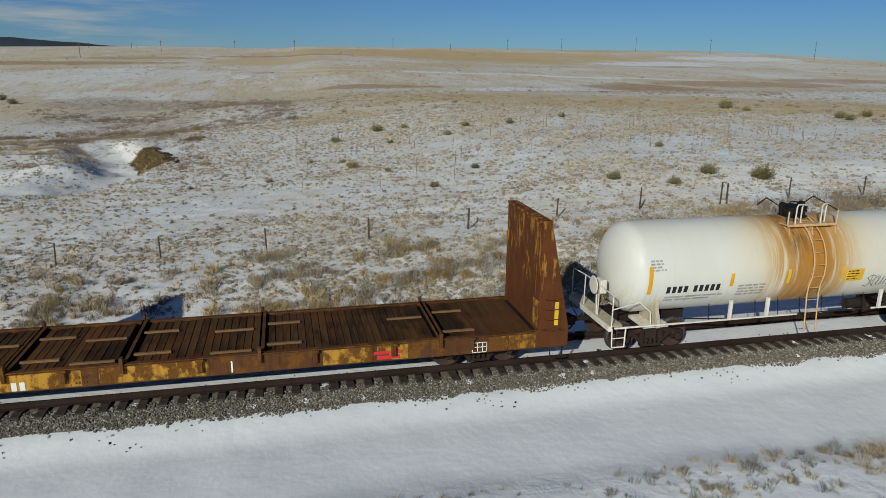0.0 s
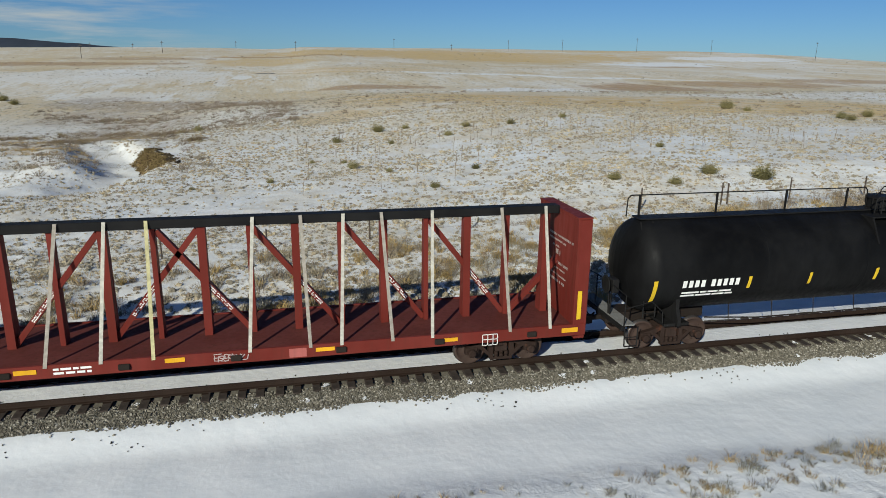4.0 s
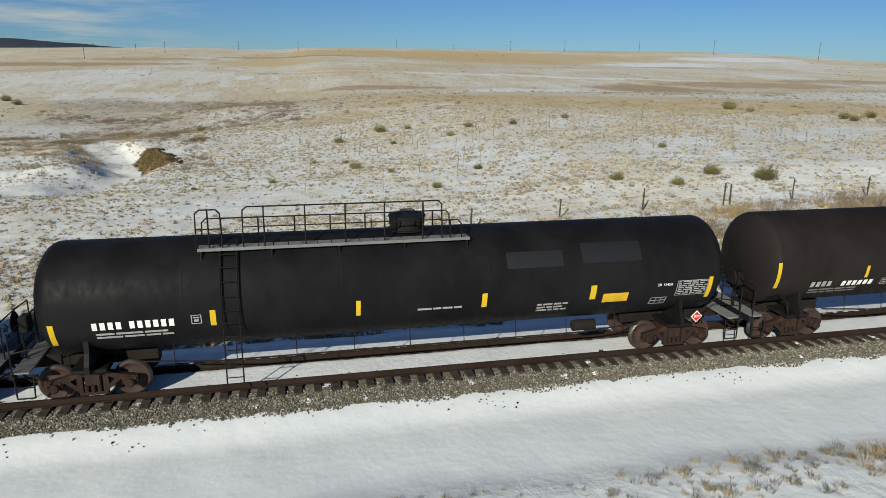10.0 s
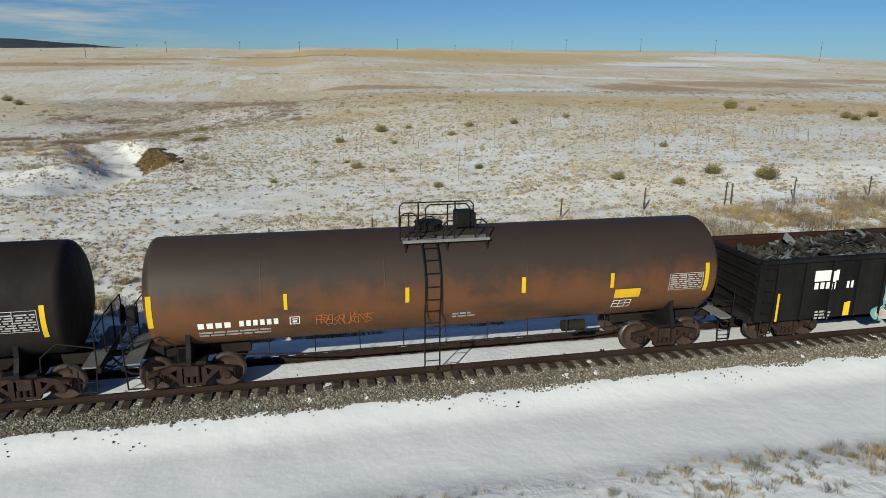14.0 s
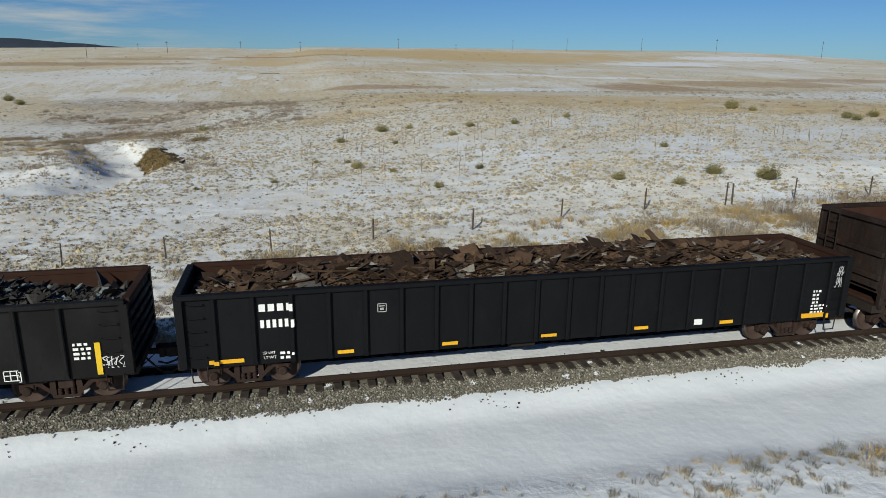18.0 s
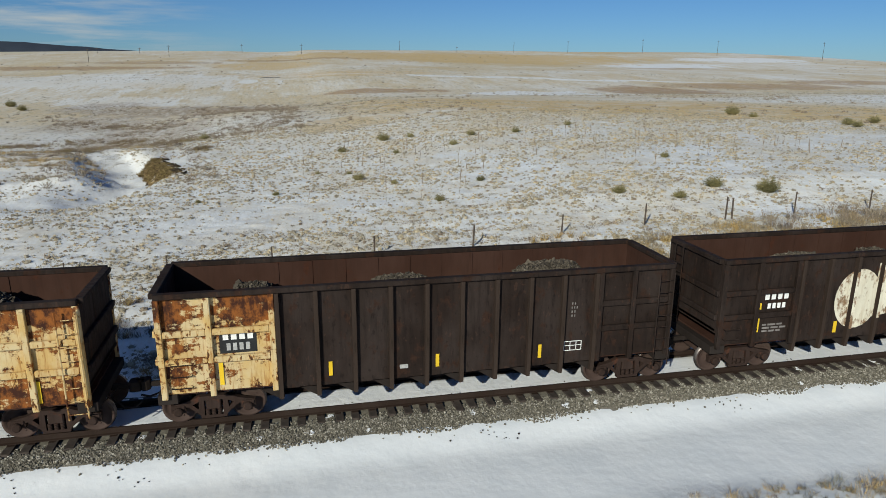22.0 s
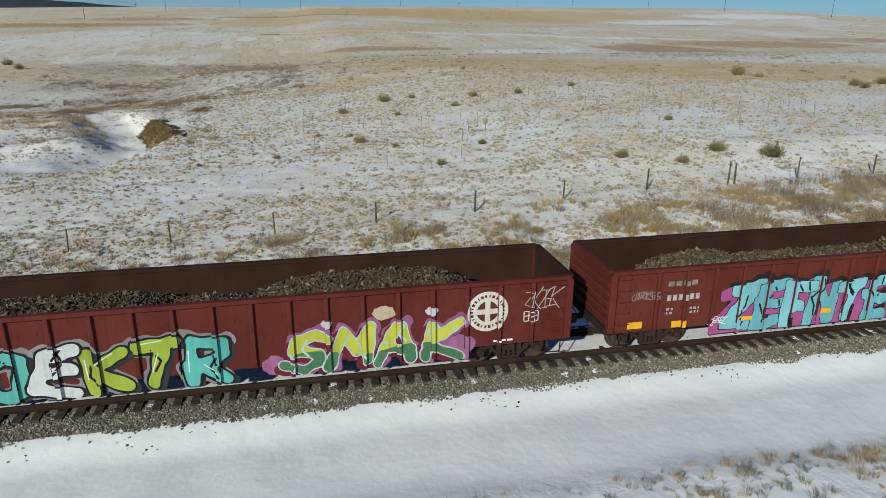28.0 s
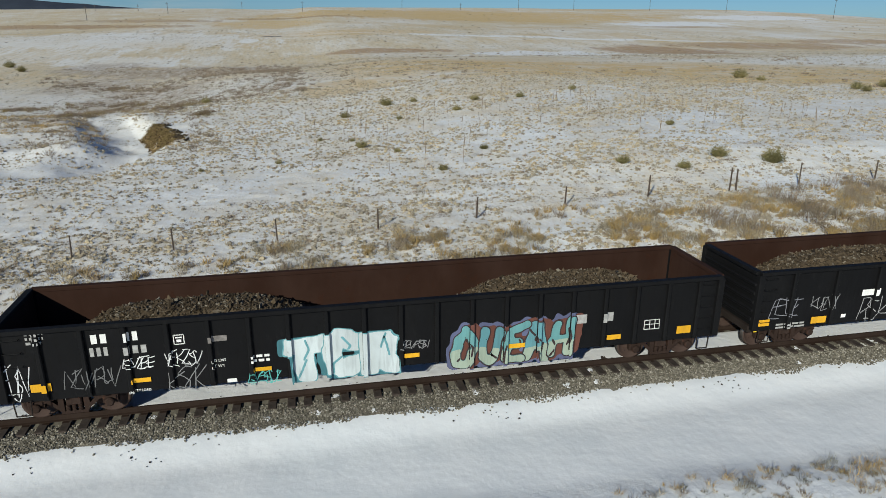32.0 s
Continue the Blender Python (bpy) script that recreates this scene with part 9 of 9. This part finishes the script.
@lru_cache(None)
def brush_mesh(seed):
    """A rounded brush: many upright twigs that spread from the foot, thick with small leaves."""
    rng = np.random.default_rng(seed)
    n = 420
    a, d = rng.uniform(0, 2 * math.pi, n), np.sqrt(rng.uniform(0, 1, n))
    root = np.stack([np.cos(a) * d * 0.16, np.sin(a) * d * 0.16, 0 * a - 0.05], -1)
    hz = (1.0 - 0.62 * d ** 2) * rng.uniform(0.55, 1.08, n)
    tip = np.stack([np.cos(a) * (0.12 + d * 0.52) * rng.uniform(0.7, 1.2, n), np.sin(a) * (0.12 + d * 0.52) * rng.uniform(0.7, 1.2, n), hz * 0.82], -1)
    v, f = [], []
    for p, q in zip(root, tip):
        s = rng.normal(0, 1, 3)
        s = s / np.linalg.norm(s) * 0.013
        i = len(v)
        v += [tuple(p - s), tuple(p + s), tuple(q)]
        f.append((i, i + 1, i + 2))
        for t in (0.55, 0.72, 0.88, 1.0):
            o = p + (q - p) * t + rng.normal(0, 0.03, 3)
            s1, s2 = rng.normal(0, 0.024, 3), rng.normal(0, 0.024, 3)
            i = len(v)
            v += [tuple(o), tuple(o + s1), tuple(o + s1 + s2), tuple(o + s2)]
            f.append((i, i + 1, i + 2, i + 3))
    return raw("brush", v, f, SAGE)


bush_at = [(22.0, 24.1, 0.96), (25.6, 22.3, 0.96), (29.1, 23.8, 1.28), (32.1, 22.0, 1.63), (-1.4, 39.0, 0.67), (5.8, 42.3, 1.12), (5.3, 45.8, 0.54), (2.4, 48.2, 0.56), (8.5, 38.5, 0.67), (10.6, 29.9, 0.82), (15.1, 34.9, 0.74), (-7.5, 38.1, 0.47), (11.5, 68.0, 1.60), (5.8, 61.1, 1.20), (15.0, 68.0, 1.02)]
bush_at += [(11.3, 55.7, 0.75), (17.9, 56.4, 1.03), (21.5, 62.4, 1.11), (27.0, 61.7, 1.13), (35.7, 66.4, 1.07), (32.7, 36.7, 0.85), (68.2, 77.9, 2.36), (68.9, 73.7, 1.34), (73.9, 60.7, 1.62), (72.6, 57.6, 1.40), (79.6, 62.2, 1.70), (-91.2, 240.1, 3.65), (-82.3, 223.3, 2.98), (-13.0, 92.6, 1.49)]
for i, (bx, by, w) in enumerate(bush_at):
    o = new("brush", brush_mesh(i % 5))
    o.location = (bx, by, float(land(bx, by)) - 0.02)
    o.scale = (w * 0.85, w * 0.85, w * 0.80)
    o.rotation_euler.z = i * 1.3
    tagged(o, "low rounded green-brown brush standing in the snow", "bush", "bushes on the field")


@lru_cache(None)
def stalk_mesh(seed):
    rng = random.Random(seed)
    bm = rod(B(), (0, 0, -0.1), (rng.uniform(-0.03, 0.03), 0, 0.95), 0.016, 5, 0.011)
    rod(bm, (rng.uniform(-0.03, 0.03), 0, 0.9), (rng.uniform(-0.05, 0.05), 0.02, 1.55), 0.032, 5, 0.014)
    if seed % 2:
        rod(bm, (0, 0, 0.95), (0.10, 0.03, 1.3), 0.012, 5, 0.006)
    return finish(bm, "dead_stalk", WEED)


rng = np.random.default_rng(7)
sx = np.concatenate([rng.uniform(1, 24, 40), rng.uniform(24, 48, 44)])
sy = np.concatenate([rng.uniform(31, 60, 40), rng.uniform(26, 54, 44)])
for i, (a, b) in enumerate(zip(sx, sy)):
    o = new("dead_stalk", stalk_mesh(i % 4))
    o.location = (a, b, float(land(a, b)))
    o.scale = (1.1, 1.1, rng.uniform(0.8, 1.5))
    o.rotation_euler = (rng.normal(0, 0.05), rng.normal(0, 0.05), rng.uniform(0, 6))
    tagged(o, "tall thin dead weed stalk in the snow", "weed", "dead stalks on the field")

# fence
fence = thing("wire_fence", "wire fence on weathered wooden posts across the snow", "fence")
rng = random.Random(12)
fx = [-38.6, -33.2, -27.8, -22.3, -16.9, -11.57, -6.56, -1.22, 4.27, 9.91, 15.27, 20.56, 26.0, 26.5, 30.9, 36.57, 42.2, 47.8, 53.4, 59.0, 64.6]
tops = []
for i, px in enumerate(fx):
    py = 17.8 + rng.uniform(-0.05, 0.05)
    g = float(land(px, py))
    hgt = rng.uniform(1.1, 1.28) if px < 20 else rng.uniform(1.25, 1.45)
    r = rng.uniform(0.042, 0.06)
    tilt = (rng.uniform(-0.06, 0.06), rng.uniform(-0.05, 0.05))
    bm = rod(B(), (0, 0, -0.3), (tilt[0] * 0.6, tilt[1], hgt * 0.5), r, 8, r * 0.95)
    rod(bm, (tilt[0] * 0.6, tilt[1], hgt * 0.5), (tilt[0], tilt[1] * 1.4, hgt), r * 0.95, 8, r * 0.82)
    part("post", bm, POSTW, fence, at=(px, py, g))
    tops.append((px, py, g, hgt))
for k in range(4):
    bm = B()
    z = 0.32 + 0.26 * k
    for a, b in zip(tops, tops[1:]):
        m = ((a[0] + b[0]) / 2, (a[1] + b[1]) / 2 - 0.02, (a[2] + b[2]) / 2 + z - 0.03)
        pipe(bm, [(a[0], a[1] - 0.07, a[2] + z), m, (b[0], b[1] - 0.07, b[2] + z)], 0.003, 4)
    part("wire", bm, WIRE, fence, "thin rusty fence wire")

# utility poles along the skyline
for i, (px, py, hgt) in enumerate([(426, 774, 16.5), (473, 690, 16.5), (522, 586, 18.5), (267, 793, 12.8), (331, 780, 14.5), (194, 782, 7.0), (135, 837, 12.3), (-48, 794, 9.0), (15, 716, 10.0), (-104, 659, 10.5), (-143, 546, 10.7), (-187, 755, 6.0), (-143, 735, 6.0)]):
    o = thing("utility_pole", "tall dark wooden utility pole on the skyline", "utility pole", "poles along the ridge", at=(px, py, float(land(px, py)) - 0.3))
    part("pole", rod(B(), (0, 0, -1), (0, 0, hgt), 0.22, 8, 0.15), POLEW, o)
    part("crossarm", box(B(), -1.3, 1.3, -0.09, 0.09, hgt - 1.5, hgt - 1.2), POLEW, o)

# slumped clods on the bare earth bank of the gully
rng = np.random.default_rng(55)
n = 620
ey = rng.uniform(54.5, 65.5, n)
ex = -14.8 - 0.33 * (ey - 54) + 2.4 + np.clip(rng.normal(0, 0.75, n), -1.5, 1.4)
size = rng.uniform(0.05, 0.26, (n, 1)) * rng.uniform(0.6, 1.3, (n, 3)) * np.array([[1, 1, 0.6]])
stuff("earth_bank", shards(n, rng, on_land(ex, ey), size, EARTH, "earth_bank", 1), "bare brown eroded earth bank in the gully", "earth bank")
# dark sods that overhang the bank's lip
n = 70
ey = rng.uniform(53.5, 67, n)
ex = -14.8 - 0.33 * (ey - 54) + 4.0 + rng.normal(0, 0.25, n)
size = rng.uniform(0.15, 0.5, (n, 1)) * rng.uniform(0.6, 1.3, (n, 3)) * np.array([[1, 0.8, 0.3]])
stuff("sods", shards(n, rng, on_land(ex, ey) + np.array([[0, 0, 0.06]]), size, EARTHD, "sods", 0.5), "dark sods along the lip of the gully's bank", "sod")
# olive-gold grass that hangs down the bank
n = 260
ey = rng.uniform(54.5, 66, n)
ex = -14.8 - 0.33 * (ey - 54) + 2.5 + np.clip(rng.normal(0, 0.8, n), -1.4, 1.5)
h = rng.uniform(0.12, 0.36, n)
stuff("bank_grass", blades("bank_grass", on_land(ex, ey), h, h * 0.8, 26, OLIVEG, 61, 0.020, 1.0, False), "olive-gold dead grass on the gully's bank", "grass")
# short stubble through the drifted snow of the gully and its flat
x, y = rng.uniform(-34, -12, 3600), rng.uniform(41, 92, 3600)
ok = field_gap(x, y) & (clump_noise(x, y, 67, 0.7) + rng.normal(0, 0.2, 3600) > -0.05) & ~((x > -15.8) & (y > 53) & (y < 66))
x, y = x[ok], y[ok]
h = rng.uniform(0.06, 0.17, len(x))
stuff("gully_stubble", blades("gully_stubble", on_land(x, y), h, h * 1.5, 16, DUN, 66, 0.020, 1.0, False), "short dun stubble through drifted snow", "grass")
# clumps of dead brush in a belt behind the gully
for i, (mat, n, lab) in enumerate(((WEED, 26, "grey-brown leafless brush behind the gully"), (OLIVEG, 12, "olive-brown brush behind the gully"), (DARKW, 5, "dark dead brush behind the gully"))):
    pts = [np.column_stack([rng.normal(bx, w, n), rng.normal(by, w * 1.5, n)]) for bx, by, w in ((-51, 124, 1.5), (-47.5, 124, 1.6), (-40, 130, 2.2), (-32.5, 126, 1.5), (-28.5, 120, 1.2), (-30.6, 111, 1.3), (-31.7, 89, 0.8), (-28.2, 88, 1.1), (-18.5, 89, 1.7), (-16.5, 90, 2.0), (-11.4, 75, 0.6), (-42, 170, 2.2), (-35, 164, 2.5))]
    p = np.concatenate(pts)
    h = rng.uniform(0.25, 0.75, len(p))
    stuff("brush_belt", blades("brush_belt", on_land(p[:, 0], p[:, 1]), h, h * 0.8, 30, mat, 63 + i, 0.026, 0.7, False), lab, "brush")
# scrub and dead grass along the gully's edges
rng = np.random.default_rng(56)
y = rng.uniform(47, 92, 420)
x = np.interp(y, [36, 45, 54, 64, 76, 90], [-23, -17.2, -14.8, -18.1, -22.5, -27]) + np.where(rng.random(420) < 0.65, -rng.gamma(3, 1.7, 420) - 1.6, rng.gamma(2, 1.2, 420) + 4.2)
ok = ~field_gap(x, y) & (clump_noise(x, y, 58, 0.5) > -0.1)
x, y = x[ok], y[ok]
h = rng.uniform(0.15, 0.55, len(x))
stuff("bank_scrub", blades("bank_scrub", on_land(x, y), h, h * 1.0, 34, WEED, 57, 0.024, 0.8, False), "brown scrub and dead grass along the gully", "scrub")
x, y = rng.uniform(-44, -19, 520), rng.uniform(56, 100, 520)
ok = ~field_gap(x, y) & (clump_noise(x, y, 59, 0.25) > 0.0)
x, y = x[ok], y[ok]
h = rng.uniform(0.15, 0.5, len(x))
stuff("bank_grass", blades("bank_grass", on_land(x, y), h, h * 1.2, 26, STRAW, 58, 0.026, 1.0, False), "golden-brown dry grass behind the gully", "grass")


# ---- how things move ----


def run(t):
    """How far the train has gone at t seconds, towards -x."""
    return 9.63169 * t - 0.00946238 * t ** 2 + 0.000140484 * t ** 3


def motions():
    times = [2.0 * k for k in range(17)]
    for o, u in CARS + LOADS:
        walk(o, [(t, pose(u - run(t), 0, 0)) for t in times])
    steps = [round(k / 15, 4) for k in range(481)]
    lead = {}
    for o, s in WHEELSETS:
        if s not in lead:
            walk(o, [(t, pose(s * WHEELBASE / 2, 0, WHEEL_R) @ Matrix.Rotation(-run(t) / WHEEL_R, 4, "Y")) for t in steps])
            lead[s] = o
        else:
            o.rotation_mode = "QUATERNION"
            o.animation_data_create()
            o.animation_data.action = lead[s].animation_data.action
            o.animation_data.action_slot = lead[s].animation_data.action_slot


motions()
